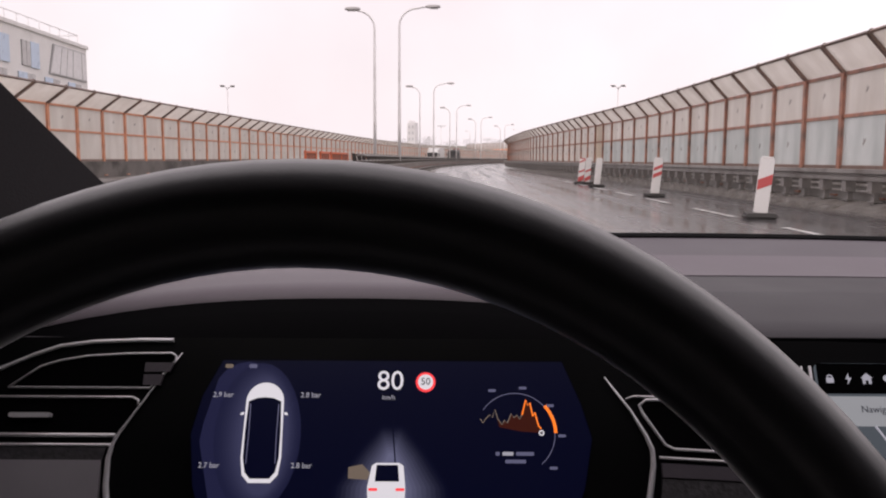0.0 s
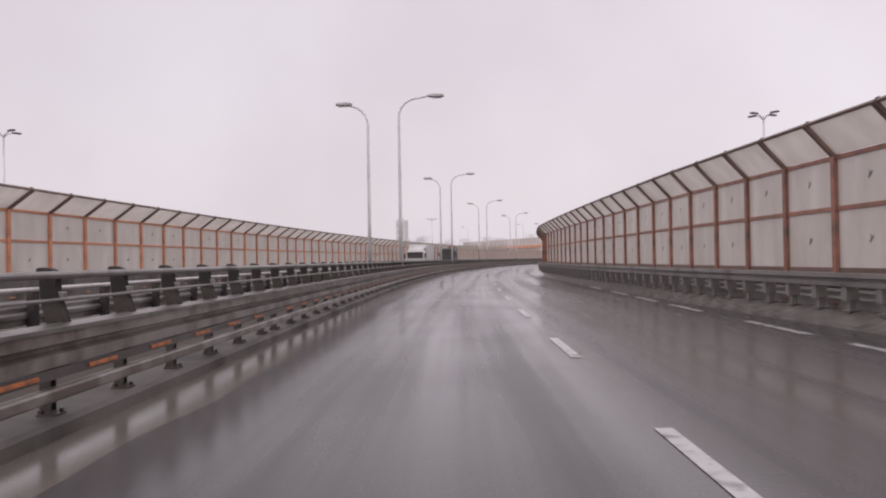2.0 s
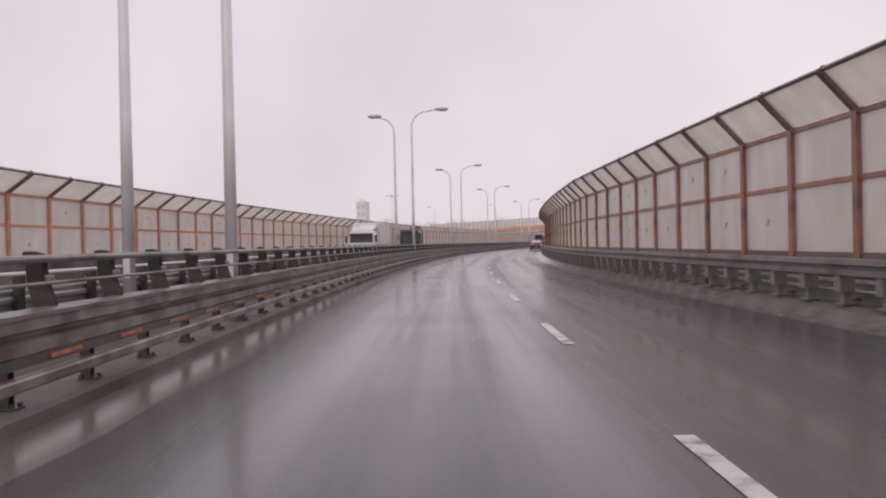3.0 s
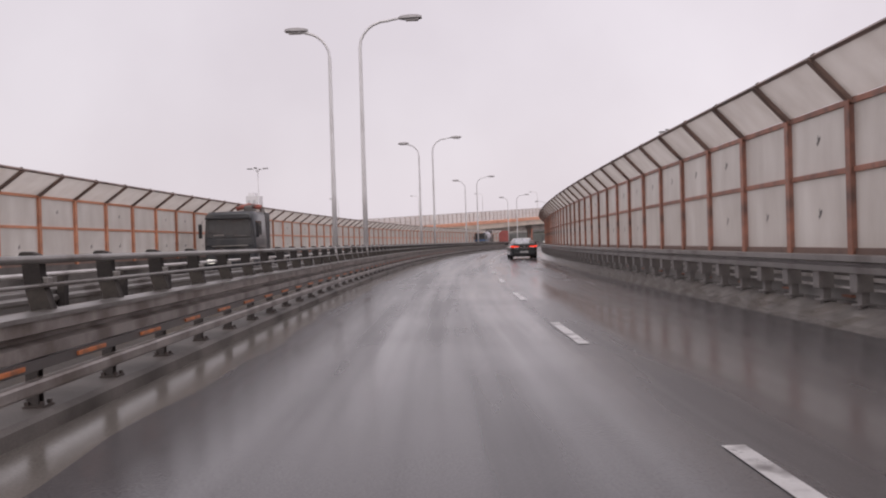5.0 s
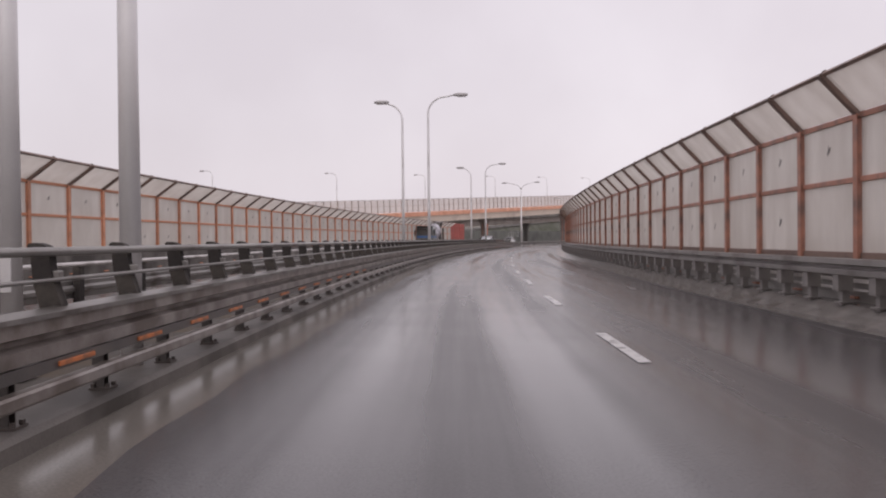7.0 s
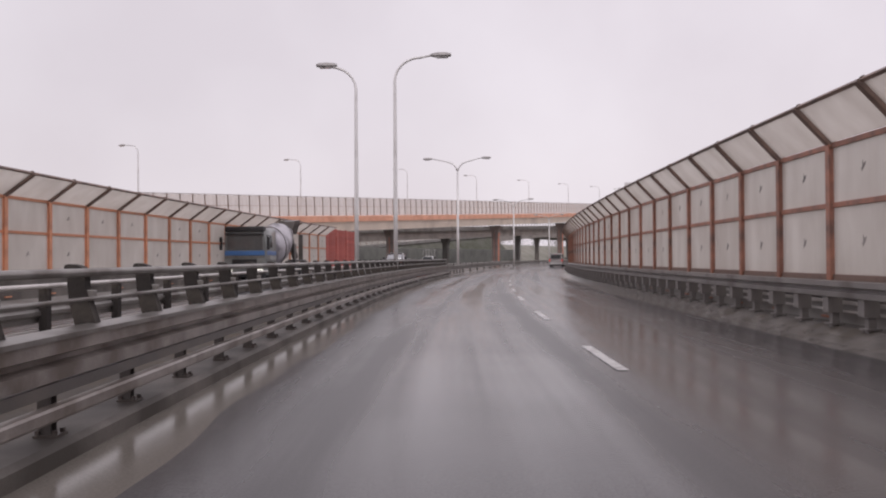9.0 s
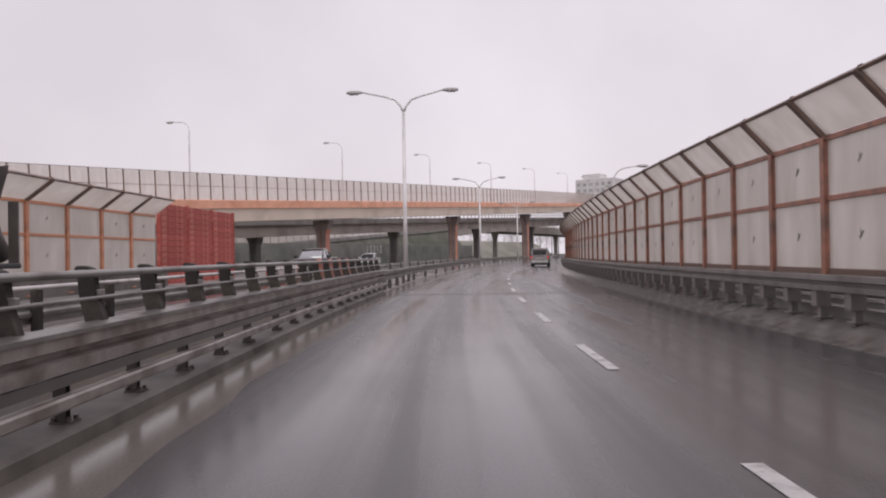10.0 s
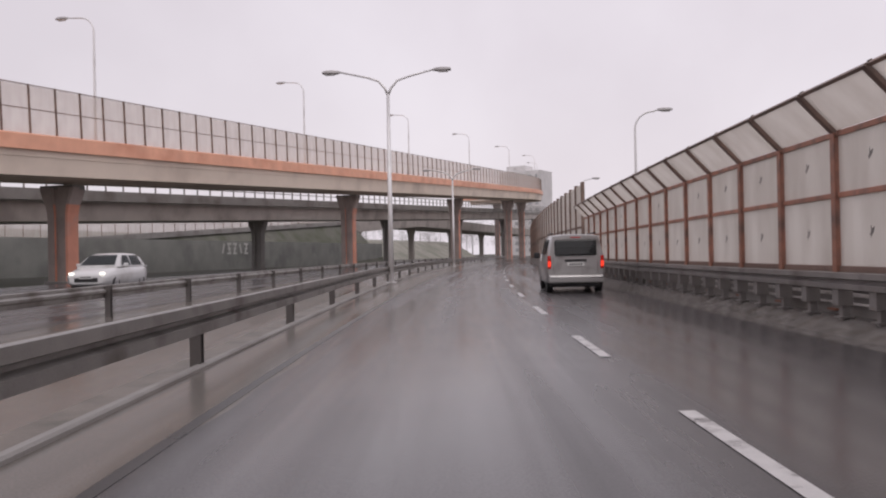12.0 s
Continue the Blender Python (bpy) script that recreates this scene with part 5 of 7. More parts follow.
DARK_PAINT = paint("dark_grey_car_paint", (0.055, 0.06, 0.063), 0.22, 0.35, vary=0.1, coat=0.8, stain=(0.075, 0.072, 0.068), stain_amount=0.3, stain_size=0.5)
SILVER = paint("silver_car_paint", (0.42, 0.41, 0.41), 0.32, 0.55, vary=0.08, coat=0.5, stain=(0.26, 0.245, 0.235), stain_amount=0.35, stain_size=0.6)
WHITE_PAINT = paint("white_car_paint", (0.72, 0.72, 0.72), 0.3, vary=0.05, coat=0.5, stain=(0.5, 0.48, 0.46), stain_amount=0.25)
sedan(stand(177.4, 3.50, 0.006, 3.0) @ Matrix.Scale(0.92, 4), DARK_PAINT, "dark grey saloon with lit red tail lamps on the wet lane")


def van(at, body_paint, label):
    """A boxy small van seen from behind; the rear end at y = 0."""
    car = thing("van", label, "van", "cars", at=at)
    st = []
    for y, z0, w, roof, tw in ((0.0, 0.34, 0.84, 1.77, 0.68), (0.12, 0.28, 0.895, 1.80, 0.71), (1.2, 0.24, 0.897, 1.83, 0.71), (2.6, 0.24, 0.897, 1.82, 0.70), (3.05, 0.24, 0.897, 1.72, 0.68)):
        st.append((y, ring(w * 0.95, w, w * 0.965, tw, z0, 0.75, 1.12, roof - 0.05, 0.05)))
    part("body", loft(st), body_paint, car)
    front = [(3.0, ring(0.86, 0.895, 0.86, 0.7, 0.24, 0.6, 0.98, 1.08, 0.03)), (3.9, ring(0.86, 0.89, 0.82, 0.66, 0.24, 0.58, 0.9, 0.99, 0.03)), (4.3, ring(0.7, 0.76, 0.7, 0.5, 0.3, 0.5, 0.72, 0.8, 0.02))]
    part("bonnet", loft(front), body_paint, car)
    part("rear_window", box((1.26, 0.02, 0.50), (0, -0.012, 1.39), 0.04, Matrix.Rotation(radians(-4), 4, "X")), CAR_GLASS, car)
    door = part("tailgate", box((1.36, 0.03, 0.72), (0, -0.008, 0.82), 0.03), body_paint, car)
    part("handle", box((0.66, 0.04, 0.075), (0, -0.03, 1.00), 0.012), TRIM, door)
    part("bumper", box((1.66, 0.2, 0.24), (0, -0.03, 0.44), 0.05), body_paint, car)
    part("bumper_strip", box((1.6, 0.03, 0.035), (0, -0.14, 0.50), 0.008), CHROME, car)
    part("underbody", box((1.5, 3.8, 0.14), (0, 2.1, 0.25), 0.03), TRIM, car)
    for side in (-1, 1):
        lamp = part("tail_lamp", box((0.11, 0.10, 0.40), (side * 0.80, 0.0, 0.95), 0.03), TAIL_DULL, car, "red tail lamp")
        part("lit_bulb", box((0.09, 0.02, 0.16), (side * 0.80, -0.052, 0.90), 0.01), TAIL, lamp)
        for y0, y1 in ((0.35, 1.35), (1.45, 2.5)):
            pane = bmesh.new()
            pane.faces.new([pane.verts.new(v) for v in ((side * 0.873, y0, 1.20), (side * 0.873, y1, 1.20), (side * 0.752, y1 - 0.06, 1.66), (side * 0.752, y0 + 0.06, 1.66))])
            bmesh.ops.solidify(pane, geom=pane.faces[:], thickness=0.008)
            part("side_window", pane, CAR_GLASS, car)
        part("mirror", box((0.2, 0.1, 0.2), (side * 1.0, 2.95, 1.16), 0.04), TRIM, car)
        part("roof_rail", tube([(side * 0.66, 0.4, 1.84), (side * 0.66, 2.4, 1.86)], 0.02, 6), TRIM, car)
    part("wiper", box((0.5, 0.03, 0.02), (0.12, -0.035, 1.2), 0.005), TRIM, car)
    part("high_brake_lamp", box((0.3, 0.03, 0.03), (0, -0.01, 1.70), 0.006), TAIL_DULL, car)
    plate(car, -0.045, 0.885)
    add_wheels(car, 0.325, 0.205, ((-0.76, 0.72), (0.76, 0.72), (-0.76, 3.42), (0.76, 3.42)))


van(stand(331.2, 3.12, 0.006, -1.0) @ Matrix.Scale(0.92, 4), SILVER, "dirty silver van with red tail lamps on the wet lane")


def hatchback(at, body_paint, label, high=1.5, length=4.1, name="hatchback_car"):
    """A small car that faces us; its front at y = 0 and its tail at y = length."""
    car = thing(name, label, "car", "cars", at=at)
    L = length
    st = []
    for f, z0, w, top in ((0.0, 0.32, 0.66, 0.62), (0.04, 0.24, 0.80, 0.76), (0.22, 0.2, 0.87, 0.92), (0.5, 0.2, 0.88, 0.97), (0.85, 0.22, 0.87, 1.0), (0.97, 0.26, 0.82, 1.02), (1.0, 0.34, 0.72, 0.95)):
        st.append((f * L, ring(w * 0.95, w, w * 0.95, w * 0.86, z0, 0.55, top - 0.1, top - 0.02, 0.02)))
    part("body", loft(st), body_paint, car)
    cab = []
    for f, w, top in ((0.24, 0.70, 0.98), (0.40, 0.62, high - 0.08), (0.55, 0.61, high), (0.82, 0.60, high - 0.04), (0.93, 0.58, high - 0.14), (0.995, 0.62, 1.02)):
        cab.append((f * L, [(0, 0.9), (0.80, 0.9), (0.80, 0.97), (w + 0.02, top - 0.06), (w - 0.06, top - 0.01), (0, top)]))
    part("roof", loft(cab), body_paint, car)
    pane = bmesh.new()
    pane.faces.new([pane.verts.new(v) for v in ((-0.68, 0.245 * L, 1.02), (0.68, 0.245 * L, 1.02), (0.56, 0.39 * L, high - 0.085), (-0.56, 0.39 * L, high - 0.085))])
    bmesh.ops.solidify(pane, geom=pane.faces[:], thickness=-0.012)
    part("windscreen", pane, CAR_GLASS, car)
    for side in (-1, 1):
        for f0, f1, t0, t1 in ((0.34, 0.56, 0.43, 0.55), (0.58, 0.84, 0.585, 0.80)):
            pane = bmesh.new()
            pane.faces.new([pane.verts.new(v) for v in ((side * 0.812, f0 * L, 1.0), (side * 0.812, f1 * L, 1.0), (side * 0.652, t1 * L, high - 0.1), (side * 0.652, t0 * L, high - 0.1))])
            bmesh.ops.solidify(pane, geom=pane.faces[:], thickness=0.008)
            part("side_window", pane, CAR_GLASS, car)
        part("head_lamp", box((0.17, 0.16, 0.10), (side * 0.60, 0.08, 0.70), 0.03), HEADLIGHT, car, "lit headlamp")
        part("mirror", box((0.18, 0.1, 0.13), (side * 0.95, 0.36 * L, 1.02), 0.03), body_paint, car)
    part("grille", box((0.9, 0.04, 0.16), (0, -0.005, 0.45), 0.02), TRIM, car)
    plate(car, -0.03, 0.56)
    part("underbody", box((1.4, L * 0.85, 0.12), (0, L / 2, 0.24), 0.03), TRIM, car)
    add_wheels(car, 0.31, 0.2, ((-0.75, 0.2 * L), (0.75, 0.2 * L), (-0.75, 0.82 * L), (0.75, 0.82 * L)))


hatchback(stand(338.6, -14.6, 0.0, 2), WHITE_PAINT, "white hatchback with lit headlamps on the oncoming lane")
MAROON = paint("dark_maroon_car_paint", (0.075, 0.052, 0.052), 0.3, 0.2, vary=0.12, coat=0.5, stain=(0.12, 0.105, 0.10), stain_amount=0.4, stain_size=0.6)


def pickup(at):
    """A double-cab pickup that faces us; its front at y = 0."""
    car = thing("pickup_truck", "dark maroon pickup truck with lit headlamps on the oncoming lane", "pickup truck", "cars", at=at)
    st = []
    for y, z0, w, top in ((0.0, 0.42, 0.80, 0.92), (0.08, 0.36, 0.90, 1.04), (0.6, 0.32, 0.93, 1.10), (1.5, 0.32, 0.94, 1.14), (3.3, 0.34, 0.94, 1.12), (5.2, 0.40, 0.93, 1.12), (5.35, 0.46, 0.90, 1.10)):
        st.append((y, ring(w * 0.95, w, w * 0.98, w * 0.93, z0, 0.7, top - 0.12, top - 0.02, 0.02)))
    part("body", loft(st), MAROON, car)
    glass_st = [(y, [(0, 1.08), (0.84, 1.08), (0.84, 1.14), (w + 0.04, z - 0.07), (w - 0.04, z - 0.01), (0, z)]) for y, w, z in ((1.35, 0.74, 1.15), (2.0, 0.68, 1.66), (2.4, 0.67, 1.72), (3.25, 0.66, 1.71), (3.45, 0.68, 1.62), (3.5, 0.7, 1.15))]
    house = part("glazing", loft(glass_st), SKY_GLASS, car, "glazing that mirrors the grey sky")
    part("roof", loft([(y, [(0, z), (w - 0.1, z), (w + 0.03, z - 0.05), (w + 0.03, z - 0.03), (w - 0.08, z + 0.03), (0, z + 0.04)]) for y, w, z in ((1.98, 0.68, 1.66), (2.4, 0.67, 1.72), (3.25, 0.66, 1.71), (3.46, 0.68, 1.63))]), MAROON, car)
    for side in (-1, 1):
        for foot, head in (((1.40, 0.82), (2.0, 0.70)), ((2.55, 0.84), (2.55, 0.71)), ((3.42, 0.84), (3.40, 0.71))):
            part("pillar", tube([(side * foot[1], foot[0], 1.12), (side * head[1], head[0], 1.63)], 0.045, 6), MAROON, house)
        part("head_lamp", box((0.15, 0.12, 0.11), (side * 0.70, 0.06, 0.86), 0.03), HEADLIGHT, car, "lit headlamp")
        part("mirror", box((0.22, 0.12, 0.2), (side * 1.08, 1.75, 1.22), 0.04), TRIM, car)
        part("bed_rail", box((0.10, 1.8, 0.06), (side * 0.86, 4.4, 1.14), 0.02), CHROME, car)
        part("door_handle", box((0.03, 0.18, 0.04), (side * 0.945, 2.45, 0.98), 0.008), CHROME, car)
    part("grille", box((1.0, 0.06, 0.26), (0, -0.005, 0.82), 0.02), TRIM, car)
    part("bumper", box((1.76, 0.22, 0.22), (0, -0.03, 0.50), 0.05), TRIM, car)
    plate(car, -0.15, 0.52)
    part("underbody", box((1.5, 4.8, 0.14), (0, 2.7, 0.36), 0.03), TRIM, car)
    add_wheels(car, 0.38, 0.25, ((-0.80, 0.95), (0.80, 0.95), (-0.80, 4.2), (0.80, 4.2)))


pickup(stand(309.0, -11.45, 0.0))


# ---- lorries on the oncoming lanes ----
BLUE = paint("blue_cab_paint", (0.06, 0.17, 0.42), 0.35, vary=0.12, coat=0.4)
SKY_GLASS_DARK = paint("dim_mirroring_glass", (0.16, 0.17, 0.175), 0.12, 0.6, vary=0.2, size=0.8)
CAB_GREEN = paint("green_grey_cab_paint", (0.22, 0.23, 0.225), 0.4, vary=0.12, coat=0.3, stain=(0.15, 0.15, 0.145), stain_amount=0.4)
CAB_GREY = paint("dark_cab_paint", (0.06, 0.063, 0.068), 0.4, vary=0.15, coat=0.3, stain=(0.12, 0.115, 0.11), stain_amount=0.4)
DRUM = paint("dirty_drum_metal", (0.55, 0.53, 0.57), 0.38, 0.35, vary=0.2, size=1.5, stain=(0.16, 0.15, 0.17), stain_amount=0.5, stain_size=0.9)
WHITE_BOX = paint("white_lorry_body", (0.72, 0.71, 0.70), 0.5, vary=0.06, stain=(0.5, 0.48, 0.46), stain_amount=0.3)


def cab(lorry, paint_low, paint_high, high, stripe=0.30):
    body = loft([(0.0, [(0, 0.5), (1.1, 0.5), (1.15, 0.7), (1.2, 1.2), (1.2, 1.6), (1.12, high - 0.3), (0.9, high - 0.12), (0, high - 0.1)]),
                 (0.12, [(0, 0.45), (1.16, 0.45), (1.22, 0.65), (1.25, 1.2), (1.25, 1.6), (1.19, high - 0.15), (1.0, high), (0, high + 0.02)]),
                 (2.1, [(0, 0.45), (1.16, 0.45), (1.22, 0.65), (1.25, 1.2), (1.25, 1.6), (1.2, high - 0.1), (1.05, high + 0.05), (0, high + 0.07)])])
    c = part("cab", body, paint_high, lorry)
    part("front_panel", box((2.36, 0.08, stripe), (0, -0.02, 1.61 - stripe / 2), 0.03), paint_low, c)
    for side in (-1, 1):
        part("side_stripe", box((0.04, 1.9, stripe - 0.02), (side * 1.24, 1.1, 1.61 - stripe / 2), 0.01), paint_low, c)
    part("windscreen", box((2.1, 0.06, 0.80), (0, -0.005, 2.05), 0.02), SKY_GLASS_DARK, c)
    part("grille", box((1.5, 0.06, 0.40), (0, -0.02, 1.02), 0.03), TRIM, c)
    part("bumper", box((2.45, 0.25, 0.32), (0, 0.02, 0.52), 0.06), TRIM, c)
    part("visor", box((2.2, 0.3, 0.10), (0, -0.12, high - 0.28), 0.03), TRIM, c)
    for side in (-1, 1):
        part("head_lamp", box((0.36, 0.06, 0.16), (side * 0.9, -0.1, 0.66), 0.02), HEADLIGHT, c)
        part("mirror", box((0.16, 0.12, 0.6), (side * 1.4, -0.05, 1.95), 0.03), TRIM, c)
        part("side_window", box((0.03, 1.0, 0.6), (side * 1.235, 0.75, 2.05), 0.01), CAR_GLASS, c)


def mixer_lorry(at):
    lorry = thing("concrete_mixer", "concrete mixer lorry, blue stripe on its cab, dirty metal drum", "lorry", "lorries on the oncoming lanes", at=at)
    cab(lorry, BLUE, CAB_GREEN, 2.66, 0.22)
    part("roof_visor", box((2.30, 0.5, 0.24), (0, 0.14, 2.62), 0.06), TRIM, lorry, "black sun visor across the roof edge")
    part("lower_trim", box((2.30, 0.05, 0.05), (0, -0.03, 1.33), 0.012), ZINC, lorry, "pale strip below the stripe")
    part("corner_panel", box((0.45, 0.06, 0.5), (0.93, -0.02, 1.02), 0.03), CAB_GREEN, lorry)
    part("chassis", box((1.0, 9.9, 0.3), (0, 5.05, 0.85), 0.03), TRIM, lorry)
    drum = bmesh.new()
    lean = Matrix.Translation((0, 3.9, 1.62)) @ Matrix.Rotation(radians(11), 4, "X")
    rows = []
    for y, r in ((0.0, 0.55), (0.2, 0.84), (1.2, 1.03), (2.4, 1.05), (3.6, 0.84), (4.6, 0.56), (5.2, 0.42)):
        rows.append([drum.verts.new(lean @ Vector((r * math.cos(6.28318 * k / 28), y, r * math.sin(6.28318 * k / 28)))) for k in range(28)])
    for a, b in zip(rows, rows[1:]):
        for k in range(28):
            drum.faces.new((a[k], a[(k + 1) % 28], b[(k + 1) % 28], b[k])).smooth = True
    drum.faces.new(rows[0])
    drum.faces.new(rows[-1])
    bmesh.ops.recalc_face_normals(drum, faces=drum.faces[:])
    drum = part("drum", drum, DRUM, lorry)
    for y, r in ((1.2, 1.035), (3.6, 0.845)):
        band = tube([lean @ Vector((r * math.cos(6.28318 * k / 28), y, r * math.sin(6.28318 * k / 28))) for k in range(29)], 0.035, 6)
        part("band", band, DARK_STEEL, drum)
    part("hopper", loft([(8.9, [(0, 2.7), (0.3, 2.7), (0.35, 2.75), (0.5, 3.1), (0.55, 3.3), (0, 3.3)]), (9.7, [(0, 2.6), (0.4, 2.6), (0.5, 2.65), (0.7, 3.2), (0.75, 3.4), (0, 3.4)])], smooth=False), DARK_STEEL, lorry)
    part("chute", tube([(0, 9.6, 2.6), (0.1, 10.1, 1.8), (0.2, 10.4, 1.3)], 0.22, 8), DARK_STEEL, lorry)
    for side in (-1, 1):
        part("drum_stand", box((0.14, 0.5, 1.1), (side * 0.6, 8.7, 1.5), 0.02), DARK_STEEL, lorry)
        part("mudguard", box((0.5, 3.0, 0.12), (side * 1.0, 7.9, 1.12), 0.04), TRIM, lorry)
    part("ladder", box((0.3, 0.06, 1.5), (0.7, 10.0, 1.85), 0.01), DARK_STEEL, lorry)
    part("water_tank", box((1.6, 0.5, 0.7), (0, 3.0, 1.5), 0.1), DARK_STEEL, lorry)
    add_wheels(lorry, 0.5, 0.32, ((-1.0, 1.3), (1.0, 1.3), (-1.0, 3.1), (1.0, 3.1), (-1.0, 7.3), (1.0, 7.3), (-1.0, 8.6), (1.0, 8.6)))


mixer_lorry(stand(268.8, -10.38, 0.0) @ Matrix.Diagonal((0.78, 0.80, 0.97, 1.0)))


FADED_RED = paint("faded_red_crane", (0.42, 0.13, 0.10), 0.5, vary=0.25, size=1.0, stain=(0.12, 0.08, 0.07), stain_amount=0.5, stain_size=0.3)


def crane_lorry(at):
    lorry = thing("flatbed_lorry", "dark grey lorry with a folded red loading crane behind the cab", "lorry", "lorries on the oncoming lanes", at=at)
    cab(lorry, CAB_GREY, CAB_GREY, 2.75)
    part("chassis", box((1.0, 8.0, 0.3), (0, 4.1, 0.85), 0.03), TRIM, lorry)
    part("bed", box((2.4, 5.0, 0.16), (0, 5.8, 1.0), 0.03), DARK_STEEL, lorry)
    part("headboard", box((2.3, 0.9, 1.75), (0, 2.85, 1.9), 0.06), TRIM, lorry)
    crane = part("crane_post", box((0.45, 0.45, 2.0), (0.3, 2.5, 2.1), 0.05), DARK_STEEL, lorry)
    part("crane_arm", tube([(-0.35, 2.5, 2.98), (0.3, 2.5, 3.1), (0.95, 2.5, 3.0)], 0.11, 8), FADED_RED, crane)
    part("crane_boom", tube([(0.95, 2.5, 2.95), (1.1, 2.5, 2.6), (1.05, 2.5, 1.8)], 0.10, 8), DARK_STEEL, crane)
    part("crane_ram", tube([(-0.2, 2.38, 2.82), (0.7, 2.38, 2.9)], 0.05, 6), ZINC, crane)
    part("silver_bar", box((1.75, 0.05, 0.05), (0.05, -0.12, 1.30), 0.015), ZINC, lorry, "bright bar below the windscreen")
    part("wiper", box((0.62, 0.03, 0.03), (0.55, -0.05, 1.72), 0.008), ZINC, lorry)
    part("wiper", box((0.5, 0.03, 0.03), (-0.5, -0.05, 1.76), 0.008), ZINC, lorry)
    for side in (-1, 1):
        part("side_board", box((0.06, 5.0, 0.14), (side * 1.2, 5.8, 1.1), 0.02), DARK_STEEL, lorry)
    add_wheels(lorry, 0.5, 0.32, ((-1.0, 1.3), (1.0, 1.3), (-1.0, 5.6), (1.0, 5.6), (-1.0, 6.9), (1.0, 6.9)))


crane_lorry(stand(160.6, -9.2, 0.0) @ Matrix.Diagonal((0.85, 0.85, 0.97, 1.0)))


def box_lorry(at):
    lorry = thing("box_lorry", "white box lorry with lit headlamps on the oncoming lane", "lorry", "lorries on the oncoming lanes", at=at)
    cab(lorry, WHITE_BOX, WHITE_BOX, 2.7)
    part("chassis", box((1.0, 8.0, 0.3), (0, 4.1, 0.85), 0.03), TRIM, lorry)
    part("box_body", box((2.5, 6.2, 2.5), (0, 5.6, 2.3), 0.05), WHITE_BOX, lorry)
    part("roof_deflector", loft([(0.5, [(0, 2.7), (0.9, 2.7), (1.0, 2.72), (1.0, 2.75), (0.9, 2.8), (0, 2.8)]), (2.1, [(0, 2.7), (1.1, 2.7), (1.2, 2.72), (1.2, 3.4), (1.1, 3.5), (0, 3.5)])]), WHITE_BOX, lorry)
    add_wheels(lorry, 0.48, 0.3, ((-1.0, 1.3), (1.0, 1.3), (-1.0, 6.3), (1.0, 6.3)))


box_lorry(stand(134, -8.3, 0.0) @ Matrix.Scale(0.8, 4))


# ---- roadworks barriers beside the oncoming lanes ----
HAZARD_ORANGE = paint("orange_plastic", (0.70, 0.13, 0.03), 0.45, vary=0.15, size=1.0, stain=(0.40, 0.16, 0.09), stain_amount=0.35, stain_size=0.4)
DULL_RED_PLASTIC = paint("dull_red_plastic", (0.36, 0.12, 0.075), 0.5, vary=0.2, size=0.8, stain=(0.24, 0.13, 0.10), stain_amount=0.5, stain_size=0.35)
BOARD_WHITE = paint("white_plastic_board", (0.70, 0.69, 0.68), 0.4, vary=0.08, size=1.0, stain=(0.45, 0.43, 0.41), stain_amount=0.35, stain_size=0.5)


def roadworks_barrier(at, label, board=False):
    """A plastic fence unit: two posts, three rails, upright bars, two rubber feet; or a white board between the posts."""
    fence = thing("roadworks_barrier", label, "roadworks barrier", "roadworks barriers", at=at)
    for y in (-0.92, 0.92):
        part("post", box((0.05, 0.16 if board else 0.07, 0.90 if board else 1.12), (0, y, 0.49 if board else 0.60), 0.012), HAZARD_ORANGE, fence)
        part("foot", box((0.70, 0.22, 0.10), (0, y, 0.05), 0.025), TYRE, fence)
    for z in ((0.28,) if board else (0.28, 0.72, 1.12)):
        part("rail", box((0.045, 1.80 if board else 2.04, 0.07), (0, 0, z), 0.012), HAZARD_ORANGE if board or z > 1 else DULL_RED_PLASTIC, fence)
    if board:
        part("board", box((0.03, 1.66, 0.36), (0.002, 0, 0.72), 0.006), BOARD_WHITE, fence, "white board")
    else:
        for k in range(13):
            part("bar", box((0.022, 0.034, 0.86), (0, -0.78 + 0.13 * k, 0.70)), DULL_RED_PLASTIC, fence)
    return fence


first_fence = roadworks_barrier(stand(20.8, -3.44, 0, 2), "orange plastic roadworks fence behind the guard rail")
for k in range(1, 4):
    copy_thing(first_fence, stand(20.8 + 2.05 * k, -3.44 + 0.02 * (k % 3), 0, (1, 2, -1)[k % 3]))
first_board = roadworks_barrier(stand(282.9, -6.1, 0, 4), "orange roadworks fence with a white board behind the railing", True)
for k in range(1, 3):
    copy_thing(first_board, stand(282.9 + 2.1 * k, -6.1, 0, -4 + 5 * k))


